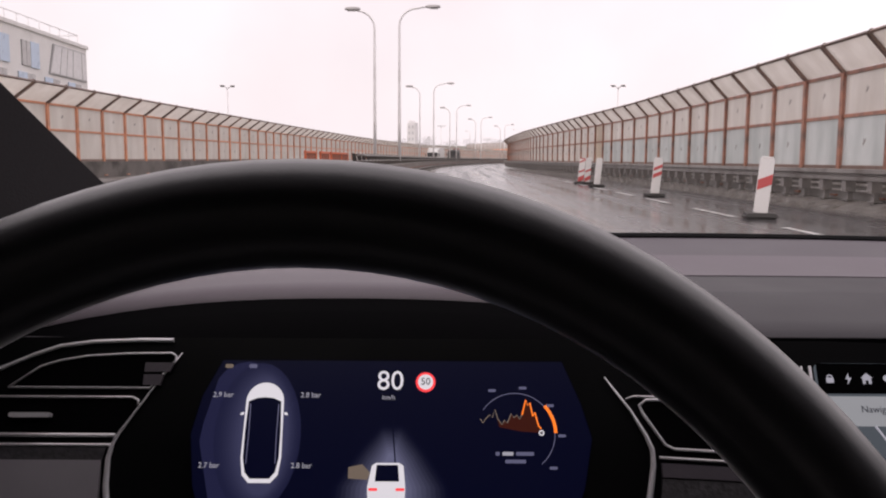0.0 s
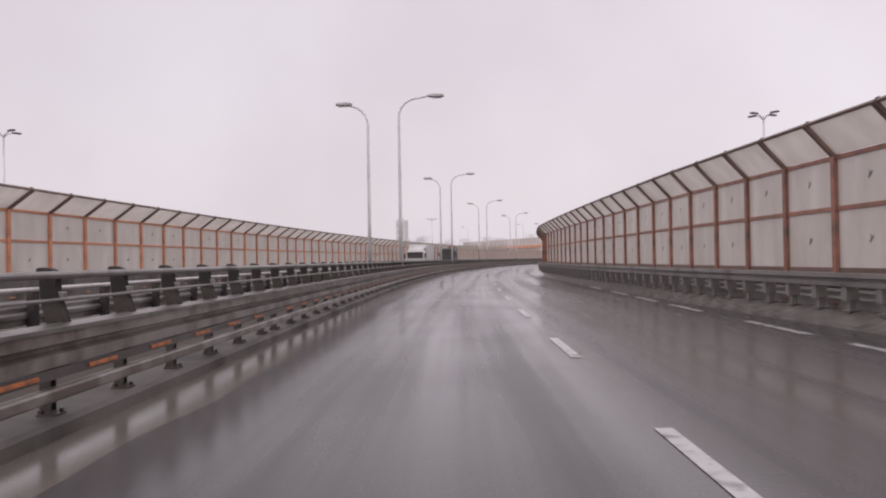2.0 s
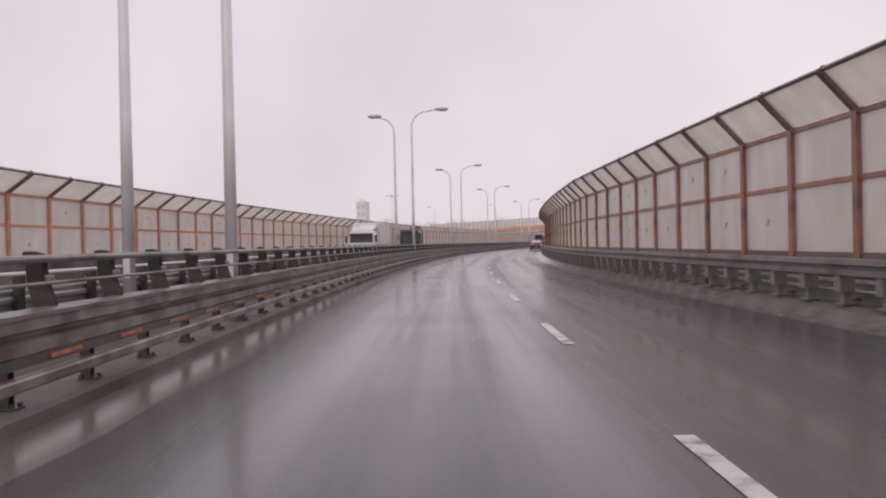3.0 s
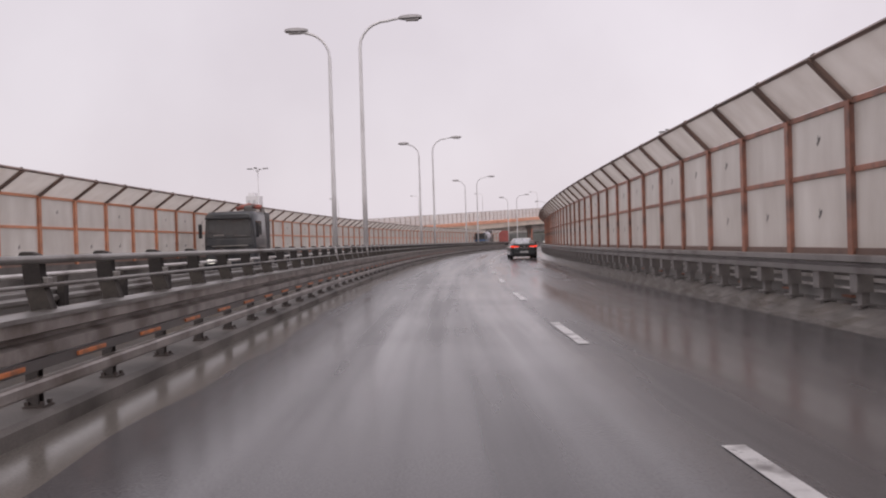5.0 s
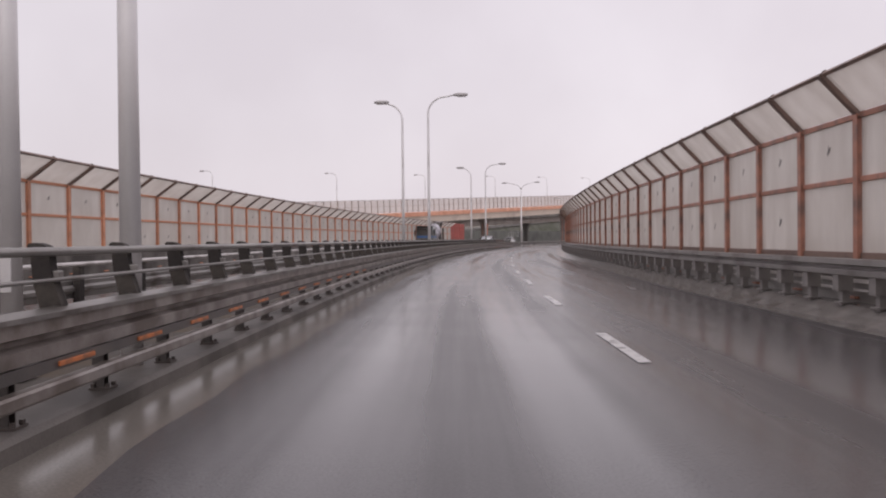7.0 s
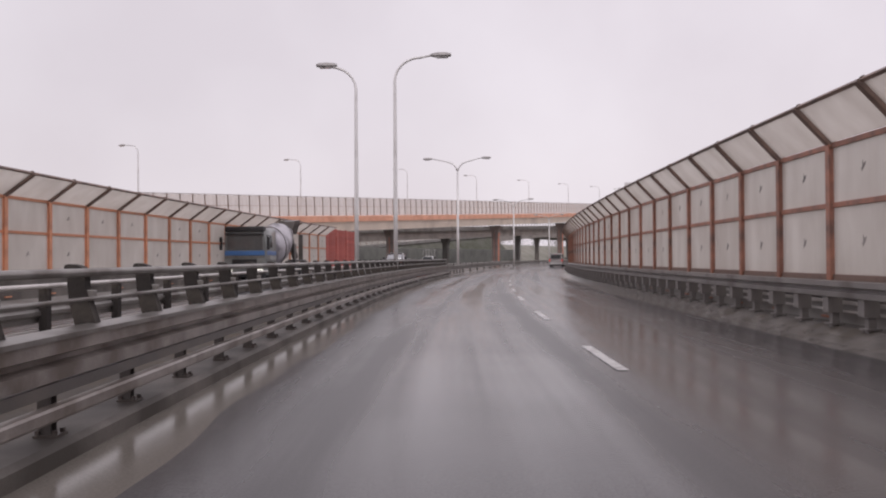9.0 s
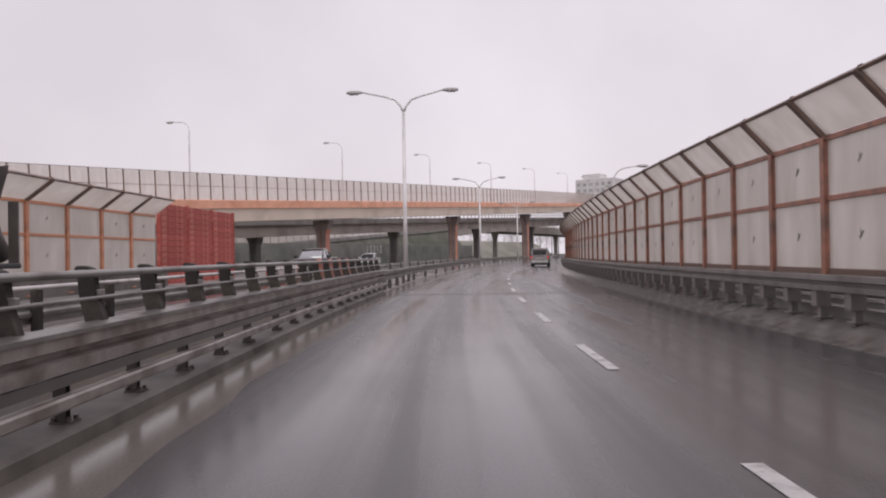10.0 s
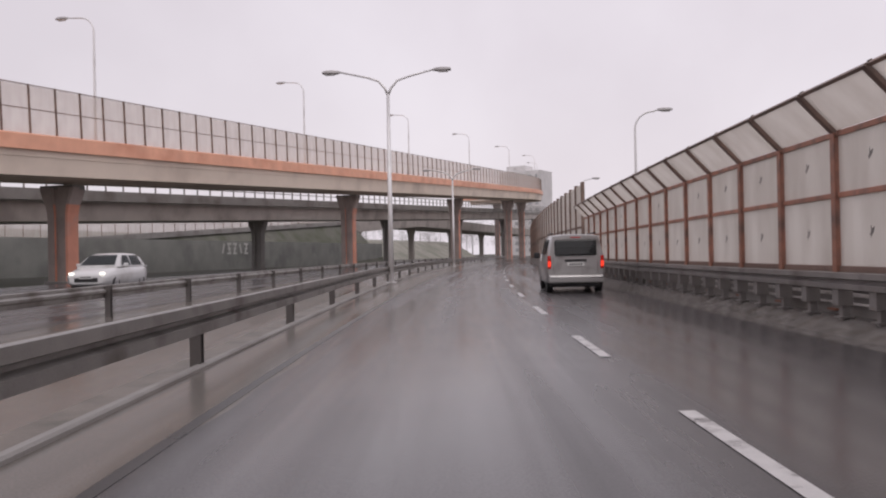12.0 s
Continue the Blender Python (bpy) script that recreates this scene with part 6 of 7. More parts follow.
def water_barrier(at):
    """A moulded plastic barrier with a broad foot, a slim top and two fork-lift slots."""
    block = thing("plastic_barrier", "dull red plastic water-filled barrier with an orange top edge", "roadworks barrier", "plastic roadworks barriers", at=at)
    bm = bmesh.new()
    rows = [[bm.verts.new((x, y, z)) for x, z in ((-0.25, 0), (-0.25, 0.18), (-0.11, 0.5), (-0.075, 1.05), (0.075, 1.05), (0.11, 0.5), (0.25, 0.18), (0.25, 0))] for y in (-0.95, -0.9, 0.9, 0.95)]
    for a, b in zip(rows, rows[1:]):
        for k in range(8):
            bm.faces.new((a[k], a[(k + 1) % 8], b[(k + 1) % 8], b[k]))
    bm.faces.new(rows[0][::-1])
    bm.faces.new(rows[-1])
    bmesh.ops.recalc_face_normals(bm, faces=bm.faces[:])
    part("body", bm, DULL_RED_PLASTIC, block)
    part("top_lip", box((0.19, 1.86, 0.05), (0, 0, 1.07), 0.02), HAZARD_ORANGE, block)
    for y in (-0.45, 0.45):
        part("slot", box((0.53, 0.24, 0.09), (0, y, 0.05), 0.01), TRIM, block)
    part("filler_cap", tube([(0, 0.6, 1.09), (0, 0.6, 1.13)], 0.05, 10), TRIM, block)
    return block


first_water = water_barrier(stand(285.2, -4.6, 0, 0))
for k in range(1, 3):
    copy_thing(first_water, stand(285.2 + 1.98 * k, -4.6 - 0.03 * (k % 2), 0, 2 * (k % 2)))


# ---- the car that the way begins in: its cabin, dashboard and wheel; the windscreen's opening is free ----
EYE = 0.969
LEATHER = paint("black_leather", (0.034, 0.031, 0.035), 0.46, shine=1.0, vary=0.15, size=0.4, bump=0.03, fine=700)
sheen = LEATHER.node_tree.nodes["Principled BSDF"].inputs
sheen["Sheen Weight"].default_value, sheen["Sheen Roughness"].default_value = 1.0, 0.35
sheen["Coat Weight"].default_value, sheen["Coat Roughness"].default_value = 0.7, 0.32
SOFT_TRIM = paint("dark_plum_grey_trim", (0.029, 0.025, 0.031), 0.62, vary=0.12, size=0.5, bump=0.04, fine=600)
PALE_TRIM = paint("grey_plum_trim", (0.12, 0.10, 0.118), 0.55, vary=0.08, size=0.5, bump=0.04, fine=600)
MID_TRIM = paint("mid_grey_trim", (0.075, 0.064, 0.077), 0.55, vary=0.08, size=0.5, bump=0.04, fine=600)
BLACK_TRIM = paint("matt_black_trim", (0.0018, 0.0017, 0.0022), 0.8, shine=0.03, vary=0.2, size=0.4, bump=0.05, fine=400)
GLOSS_BLACK = paint("gloss_black_trim", (0.003, 0.003, 0.0035), 0.45, shine=0.1, vary=0.2, size=0.3)
SATIN = paint("satin_chrome_trim", (0.78, 0.76, 0.78), 0.35, 0.45, vary=0.06, size=0.3)
LOWER_TRIM = paint("grey_satin_trim", (0.30, 0.28, 0.30), 0.5, vary=0.08, size=0.4)
WEAVE = paint("woven_carbon_fabric", (0.045, 0.042, 0.046), 0.6, vary=0.5, size=0.02, bump=0.15, fine=260)
CABIN_CLOTH = paint("dark_cabin_cloth", (0.03, 0.028, 0.03), 0.9, vary=0.15, size=0.3, bump=0.1, fine=400)
SCREEN = glow("navy_screen", (0.0010, 0.0013, 0.0085), 1.0)
SCREEN_LIT = glow("screen_lit_navy", (0.010, 0.0105, 0.034), 1.0)
SCREEN_HAZE = glow("screen_pale_beam", (0.075, 0.075, 0.13), 1.0)
SCREEN_WHITE = glow("screen_white", (0.50, 0.485, 0.535), 1.0)
SCREEN_DIM = glow("screen_dim_white", (0.24, 0.235, 0.28), 1.0)
SCREEN_ORANGE = glow("screen_orange", (0.80, 0.17, 0.02), 1.0)
SCREEN_EMBER = glow("screen_ember", (0.03, 0.006, 0.004), 1.0)
SCREEN_RED = glow("screen_red", (0.75, 0.05, 0.06), 1.0)
SCREEN_MAP = glow("screen_map_grey", (0.05, 0.058, 0.07), 1.0)
SCREEN_PALE = glow("screen_pale_box", (0.20, 0.205, 0.225), 1.0)
SCREEN_TAN = glow("screen_tan", (0.11, 0.085, 0.07), 1.0)

own_car = thing("car", "white car with a plum-grey dashboard and a black leather wheel", "car", "cars", at=pose(0.402, 0, 0.004, 0, 0, 1.524))


def inside(name, bm, material, parent=None, label="", smooth=False):
    """A part of the cabin; it is shaped with the driver's eye at the origin."""
    bmesh.ops.translate(bm, vec=(0, 0, EYE), verts=bm.verts[:])
    return part(name, bm, material, parent or own_car, label, smooth)


def across(xs, outline, bow=0.0, drop=0.0):
    """A solid with the outline of (y, z) pairs drawn across the car; bow: metres that its ends come back, drop: that they sink."""
    bm, rings = bmesh.new(), []
    for x in xs:
        k = ((x - 0.35) / 0.75) ** 2
        rings.append([bm.verts.new((x, y - bow * k, z - drop * k)) for y, z in outline])
    n = len(outline)
    for a, b in zip(rings, rings[1:]):
        for j in range(n):
            bm.faces.new((a[j], a[(j + 1) % n], b[(j + 1) % n], b[j]))
    bm.faces.new(rings[0][::-1])
    bm.faces.new(rings[-1])
    bmesh.ops.recalc_face_normals(bm, faces=bm.faces[:])
    return bm


wide = [-0.52 + 1.74 * k / 24 for k in range(25)]
dash = inside("dashboard", across(wide, [(0.960, -0.1415), (0.85, -0.143), (0.72, -0.1465), (0.69, -0.149), (0.67, -0.158), (0.66, -0.185), (0.66, -0.75), (1.2, -0.75), (1.2, -0.3), (0.960, -0.3)], 0.05, 0.01), SOFT_TRIM, None, "dark plum-grey padded dashboard", True)
inside("speaker_strip", across(wide, [(1.092, -0.1315), (0.962, -0.1405), (0.962, -0.2), (1.092, -0.2)], 0.06, 0.01), PALE_TRIM, dash, "pale grey strip")
inside("demister_strip", across(wide, [(1.235, -0.122), (1.094, -0.1325), (1.094, -0.2), (1.235, -0.2)], 0.08, 0.01), MID_TRIM, dash)
inside("windscreen_seal", across(wide, [(1.262, -0.1165), (1.236, -0.1195), (1.236, -0.2), (1.262, -0.2)], 0.09, 0.012), BLACK_TRIM, dash, "black rubber windscreen edge", False)
inside("upper_fascia", across([0.25 + 0.97 * k / 10 for k in range(11)], [(0.664, -0.150), (0.655, -0.158), (0.650, -0.2), (0.656, -0.5), (0.66, -0.15)], 0.02), BLACK_TRIM, dash)

# hood over the instruments: a low arch with a pale top and a black face
hood, face = bmesh.new(), bmesh.new()
rows, front = [], []
for k in range(21):
    x = -0.40 + 0.62 * k / 20
    e = abs(x + 0.075) / 0.33
    crest = -0.1165 - 0.040 * e ** 2.6
    rows.append([hood.verts.new((x, y - 0.03 * e * e, z)) for y, z in ((0.705, crest - 0.009), (0.715, crest - 0.0015), (0.74, crest), (0.86, crest - 0.003), (0.98, min(crest - 0.006, -0.124)), (0.98, -0.2), (0.705, -0.2))])
    front.append([face.verts.new((x, y - 0.03 * e * e, z)) for y, z in ((0.7035, crest - 0.0095), (0.69, crest - 0.02), (0.635, -0.150), (0.625, -0.20), (0.7035, -0.20))])
for bm, lines in ((hood, rows), (face, front)):
    for a, b in zip(lines, lines[1:]):
        for j in range(len(a)):
            bm.faces.new((a[j], a[(j + 1) % len(a)], b[(j + 1) % len(a)], b[j]))
    bm.faces.new(lines[0][::-1])
    bm.faces.new(lines[-1])
    bmesh.ops.recalc_face_normals(bm, faces=bm.faces[:])
# The top's pale colour stands in for windscreen light on the hood.
inside("instrument_hood", hood, PALE_TRIM, dash, "plum-grey stitched hood, its top paled for windscreen light", True)
inside("hood_face", face, BLACK_TRIM, dash, "matt black hood face", True)

# the fascia: a plane that leans away; u runs to the right and v up it, in millimetres from the middle of the dial screen
FASCIA = Matrix(((1, 0, 0, -0.0394), (0, 0.4333, -0.9013, 0.5815), (0, 0.9013, 0.4333, -0.2040), (0, 0, 0, 1)))


def on_fascia(u, v, w=0.0):
    return FASCIA @ Vector((u / 1000, v / 1000, w / 1000))


def plate_of(points, w0, w1):
    """A flat piece with the outline of (u, v) pairs between two heights over the fascia."""
    bm = bmesh.new()
    a = [bm.verts.new(on_fascia(u, v, w0)) for u, v in points]
    b = [bm.verts.new(on_fascia(u, v, w1)) for u, v in points]
    n = len(points)
    for k in range(n):
        bm.faces.new((a[k], a[(k + 1) % n], b[(k + 1) % n], b[k]))
    bm.faces.new(a[::-1])
    bm.faces.new(b)
    bmesh.ops.recalc_face_normals(bm, faces=bm.faces[:])
    return bm


def strip_on(points, radius, w=1.5, close=False):
    pts = [on_fascia(u, v, w) for u, v in points]
    if close:
        pts.append(pts[0])
    return tube(pts, [r / 1000 for r in radius] if isinstance(radius, list) else radius / 1000, 8)


def rounded(u0, v0, u1, v1, r, n=5):
    got = []
    for cu, cv, a0 in ((u1 - r, v1 - r, 0), (u0 + r, v1 - r, 90), (u0 + r, v0 + r, 180), (u1 - r, v0 + r, 270)):
        got += [(cu + r * math.cos(radians(a0 + 90 * k / n)), cv + r * math.sin(radians(a0 + 90 * k / n))) for k in range(n + 1)]
    return got


def arc(cu, cv, r, a0, a1, n=24):
    return [(cu + r * math.cos(radians(a0 + (a1 - a0) * k / n)), cv + r * math.sin(radians(a0 + (a1 - a0) * k / n))) for k in range(n + 1)]


def lettering(name, words, u, v, high, material, parent):
    """Words in the built-in font, centred on (u, v)."""
    curve = bpy.data.curves.new(name, "FONT")
    curve.body, curve.size, curve.align_x, curve.align_y = words, high / 1000 * 1.42, "CENTER", "CENTER"
    curve.extrude, curve.resolution_u = 0.0001, 3
    holder = bpy.data.objects.new(name, curve)
    data = bpy.data.meshes.new_from_object(holder)
    bpy.data.objects.remove(holder)
    bm = bmesh.new()
    bm.from_mesh(data)
    bmesh.ops.remove_doubles(bm, verts=bm.verts[:], dist=0.00002)
    bm.to_mesh(data)
    bm.free()
    data.transform(Matrix.Translation((0, 0, EYE)) @ FASCIA @ Matrix.Translation((u / 1000, v / 1000, 0.0042)))
    data.materials.append(material)
    ob = new(name, data)
    ob.parent = parent
    return ob


inside("fascia", plate_of([(-420, 66), (-330, 70), (330, 70), (640, 62), (640, -150), (420, -480), (300, -480), (220, -330), (-250, -330), (-420, -280)], -40, -2), GLOSS_BLACK, None, "gloss black fascia")
dial = inside("instrument_screen", plate_of([(-126, 52), (130, 52), (143, 20), (150, -5), (143, -40), (128, -78), (-126, -78), (-140, -40), (-145, -3), (-139, 25)], -2, 1.5), SCREEN, None, "lit navy instrument screen")
def soft_glow(name, outline, steps, w, inner, outer, parent):
    """A patch of light on the screen that fades outwards: thin plates stacked from the outer colour to the inner one. outline(k): the edge at 0 (outer) to 1."""
    for j in range(steps):
        k = j / (steps - 1)
        c = [a + (b - a) * k ** 1.6 for a, b in zip(outer, inner)]
        inside(name, plate_of(outline(k), w + 0.06 * j, w + 0.06 * (j + 1)), glow(name, c, 1.0), parent)


def glow_oval(u, v, wide, high):
    """The edge of a soft oval of light on the screen, kept inside its left border."""
    return [(max(u + wide * math.cos(6.28318 * k / 28), -139 + abs(v + high * math.sin(6.28318 * k / 28) + 5) * 0.25), v + high * math.sin(6.28318 * k / 28)) for k in range(28)]


inside("tyre_panel", plate_of(glow_oval(-106, -8, 38, 59), 1.5, 1.6), SCREEN_LIT, dial)
soft_glow("tyre_glow", lambda k: glow_oval(-92 - 4 * (1 - k), -4, 32 - 14 * k, 54 - 12 * k), 9, 1.6, (0.028, 0.029, 0.066), (0.0082, 0.0088, 0.029), dial)
# a car from above: rounded nose, slim sides, two mirrors, dark roof
hull = arc(-92, 21, 14.0, 90, 0, 8) + [(-77.6, 0), (-77.2, -20), (-79, -32), (-84, -37.5), (-100, -37.5), (-105, -32), (-106.8, -20), (-106.4, 0)] + arc(-92, 21, 14.0, 180, 100, 8)
inside("tyre_picture", plate_of(hull, 2.16, 2.3), SCREEN_WHITE, dial)
inside("tyre_picture_roof", plate_of([(-104, 21), (-98, 23.5), (-92, 24), (-86, 23.5), (-80, 21), (-79, 0), (-79, -20), (-81, -30), (-85, -34.5), (-99, -34.5), (-103, -30), (-105, -20), (-105, 0)], 2.3, 2.6), SCREEN, dial)
for u, lean in ((-107.6, -1), (-76.4, 1)):
    inside("tyre_picture_mirror", plate_of([(u - 1.2, 13), (u + 1.2, 13), (u + 1.2 + lean, 11), (u - 1.2 + lean, 11)], 2.16, 2.3), SCREEN_WHITE, dial)
for side in (-1, 1):
    inside("tyre_picture_side", strip_on([(-92 + side * 10.5, 19), (-92 + side * 10.2, -2), (-92 + side * 10.6, -24)], 0.35, 2.7), SCREEN_HAZE, dial)
for words, u, v in (("2.9 bar", -123, 25.5), ("2.8 bar", -58, 25.5), ("2.7 bar", -129, -25.5), ("2.8 bar", -62, -25.5)):
    lettering("tyre_pressure", words, u, v, 3.8, SCREEN_DIM, dial)
for u, c in ((-121, SCREEN_TAN), (-103, SCREEN_HAZE)):
    inside("tell_tale", plate_of(rounded(u - 3, 46, u + 3, 49, 1), 1.8, 2.2), c, dial)
lettering("speed", "80", 1, 36, 14.5, SCREEN_WHITE, dial)
lettering("speed_unit", "km/h", 0, 24, 3.4, SCREEN_DIM, dial)
inside("limit_ring", plate_of(arc(27.3, 36, 7.4, 0, 345, 23), 1.5, 2.2), SCREEN_RED, dial)
inside("limit_face", plate_of(arc(27.3, 36, 5.6, 0, 345, 23), 2.2, 3.4), SCREEN_WHITE, dial)
lettering("limit_number", "50", 27.3, 36, 5.2, SCREEN, dial)
def beam_edge(k):
    q = 1 - 0.72 * k
    return [(3 - 8 * q, 4 - 20 * k), (3 + 8 * q, 4 - 20 * k), (3 + 24 * q, -14 - 12 * k), (3 + 42 * q, -40), (3 + 46 * q, -76), (3 - 46 * q, -76), (3 - 42 * q, -40), (3 - 24 * q, -14 - 12 * k)]


soft_glow("beam_picture", beam_edge, 10, 1.5, (0.085, 0.087, 0.15), (0.0016, 0.002, 0.0105), dial)
inside("lane_line", plate_of([(2.5, 8), (3.5, 8), (6.5, -24), (5.5, -24)], 2.15, 2.3), SCREEN, dial)
inside("neighbour_picture", plate_of([(-28, -26), (-18, -24), (-12, -30), (-14, -35), (-28, -34)], 2.12, 2.3), SCREEN_TAN, dial)
inside("car_picture", plate_of([(-11, -25), (-8, -23), (9, -23), (12, -25), (13.5, -40), (13, -60), (-13, -60), (-14, -40)], 2.2, 2.6), SCREEN_WHITE, dial)
inside("car_picture_window", plate_of([(-7.5, -24.5), (8, -24.5), (9, -36), (-8.5, -36)], 2.6, 2.9), SCREEN, dial)
for u in (-10, 9.5):
    inside("car_picture_lamp", plate_of(rounded(u - 3, -42.6, u + 3.5, -40.6, 0.8), 2.6, 3.0), SCREEN_RED, dial)
inside("power_arc", strip_on(arc(94, -1, 29, 145, -50), 0.3, 1.8), SCREEN_HAZE, dial)
inside("power_arc_used", strip_on(arc(94, -1, 29.5, 42, 0), 1.2, 1.9), SCREEN_ORANGE, dial)
zig = [(68, 9), (70, 6), (72, 9), (75, 12), (77, 10), (79, 16), (81, 9), (84, 5), (86, 8), (88, 6), (91, 13), (93, 10), (95, 12), (97, 9), (99, 12), (102, 23), (103.5, 19), (105, 21), (107, 11), (108.5, 14), (111, 4), (113, 2)]
inside("power_fill", plate_of(zig[5:] + [(113, -1), (98, 0), (82, 3)], 1.5, 1.8), SCREEN_EMBER, dial)
inside("power_graph", strip_on(zig[:15], 0.4, 2.0), SCREEN_TAN, dial)
inside("power_graph_used", strip_on(zig[14:], 0.55, 2.0), SCREEN_ORANGE, dial)
inside("graph_end", strip_on(arc(113, -1, 1.6, 0, 360, 12), 0.5, 2.2), SCREEN_WHITE, dial)
for u, v in ((77, 30), (100, 32), (120, 19), (128, -3), (121, -26)):
    inside("scale_bar", plate_of(rounded(u - 2.8, v - 1.0, u + 2.8, v + 1.0, 0.5), 1.5, 1.9), SCREEN_HAZE, dial)
for u0, u1, v, c in ((79, 82, -16, SCREEN_HAZE), (84, 92, -16, SCREEN_DIM), (94, 107, -16, SCREEN_HAZE), (86, 101, -21.5, SCREEN_HAZE)):
    inside("text_bar", plate_of(rounded(u0, v - 1.3, u1, v + 1.3, 0.6), 1.5, 1.9), c, dial)

# chrome round the dial screen and the air vents
inside("bezel_strip", strip_on([(-158, 58), (-172, 39), (-188, 14), (-198, -2), (-202, -10), (-204, -20), (-203, -40), (-199, -60), (-190, -85)], [0.5, 0.7, 0.9, 1.2, 1.5, 2.0, 2.3, 2.4, 2.4], 0), SATIN, None, "satin chrome strip")
inside("bezel_strip", strip_on([(162, 41), (180, 16), (190, -2), (194, -12), (194, -24), (189, -49), (180, -75)], [0.6, 1.1, 1.6, 1.9, 2.2, 2.3, 2.3], 0), SATIN, None, "satin chrome strip")
vent = inside("air_vent", plate_of([(-284, 32), (-264, 46), (-231, 54), (-165, 56), (-181, 32)], -3, -1), BLACK_TRIM, None, "black air vent in a thin chrome outline")
inside("vent_outline", strip_on([(-286, 31), (-264, 47), (-250, 51.5), (-231, 55), (-200, 57), (-166, 57.5), (-162.5, 55), (-163, 51), (-180, 31)], 0.9, 0, True), SATIN, vent)
for k in range(2):
    inside("vent_tab", plate_of([(-185, 43 - 10 * k), (-166 - 6 * k, 43 - 10 * k), (-163 - 7 * k, 50 - 9 * k), (-185, 50 - 9 * k)], -1, 1.5), MID_TRIM, vent)
inside("brow_strip", strip_on([(-330, 20), (-305, 40), (-290, 47), (-270, 56), (-252, 62.5), (-227, 66), (-190, 67.5), (-166, 67.5)], 1.6, 0), SATIN, None, "satin chrome strip")
vent = inside("air_vent", plate_of([(-330, 23), (-191, 23), (-187, 19), (-200, -2), (-330, -2)], -3, -1), BLACK_TRIM, None, "black air vent in a thin chrome outline")
inside("vent_outline", strip_on([(-330, 24), (-192, 24), (-187.5, 22), (-187, 18)], 1.0, 0), SATIN, vent)
inside("vent_tab", plate_of(rounded(-281, 8.5, -250, 12, 1.5), -1, 3), SATIN, vent, "chrome tab")
for v, r in ((-4, 1.6), (-11, 1.3)):
    inside("trim_strip", strip_on([(-330, v), (-201, v)], r, 0), SATIN, None, "satin chrome strip")
inside("fabric_strip", plate_of([(-400, -13), (-206, -13), (-208, -22), (-400, -22)], -2, 1), WEAVE, None, "woven carbon-look strip")
inside("lower_panel", plate_of([(-400, -22), (-209, -22), (-206, -60), (-190, -130), (-400, -130)], -2, 3), LOWER_TRIM, None, "grey satin lower panel")
vent = inside("air_vent", plate_of([(210, 23), (189, 18), (207, -10), (290, -15), (290, 23)], -3, -1), BLACK_TRIM, None, "black air vent in a thin chrome outline")
inside("vent_outline", strip_on([(290, 24), (192, 24), (187, 20), (189, 14), (204, -9), (210, -12), (290, -16)], 1.2, 0), SATIN, vent)
inside("trim_strip", strip_on([(177, 24.5), (183, 26.5), (206, 26.5)], 0.8, 0), SATIN, None, "satin chrome strip")
inside("trim_strip", strip_on([(199, -18), (290, -23)], 1.2, 0), SATIN, None, "satin chrome strip")
inside("side_block", plate_of([(200, -22), (290, -27), (290, -36), (200, -32)], -2, 2), MID_TRIM)
inside("fabric_strip", plate_of([(200, -33), (290, -37), (290, -130), (186, -130)], -2, 1), WEAVE, None, "woven carbon-look strip")

touch = inside("touch_screen", plate_of(rounded(322, -330, 560, 52, 4), -2, 2), SCREEN_MAP, None, "large lit touch screen with a map")
inside("screen_edge", strip_on([(318, 50), (318, -330)], 1.2, 1), SATIN, touch)
inside("screen_edge", strip_on([(312, 50), (312, -330)], 0.9, 0), SATIN, touch)
for u0, v0, u1, v1, c in ((322.3, 29, 559.7, 51.8, BLACK_TRIM), (324, 5, 400, 27, SCREEN_PALE), (410, -60, 540, 20, SCREEN_HAZE), (330, -120, 450, -30, SCREEN_LIT)):
    inside("map_panel", plate_of(rounded(u0, v0, u1, v1, 2), 2, 2.4), c, touch)
lettering("screen_word", "Nawiguj", 362, 17, 5, SCREEN, touch)
inside("screen_icon", plate_of(rounded(328.5, 37, 334, 41, 0.8), 2.4, 2.8), SCREEN_DIM, touch)
inside("screen_icon", strip_on(arc(331.25, 41, 1.9, 0, 180, 8), 0.45, 2.6), SCREEN_DIM, touch)
inside("screen_icon", plate_of([(345.5, 44.5), (343, 39.8), (345, 39.8), (344.3, 35.8), (347.6, 41), (345.6, 41)], 2.4, 2.8), SCREEN_DIM, touch)
inside("screen_icon", plate_of([(359, 44.5), (363.4, 40.8), (362.2, 40.8), (362.2, 36.4), (360.2, 36.4), (360.2, 39), (357.8, 39), (357.8, 36.4), (355.8, 36.4), (355.8, 40.8), (354.6, 40.8)], 2.4, 2.8), SCREEN_DIM, touch)
inside("screen_icon", plate_of(arc(374, 40.5, 2.6, 0, 330, 11), 2.4, 2.8), SCREEN_DIM, touch)
for a, b in (((324, -5), (400, -40)), ((360, 5), (420, -90)), ((330, -60), (540, -75))):
    inside("map_road", strip_on([a, b], 0.8, 2.4), SCREEN_DIM, touch)

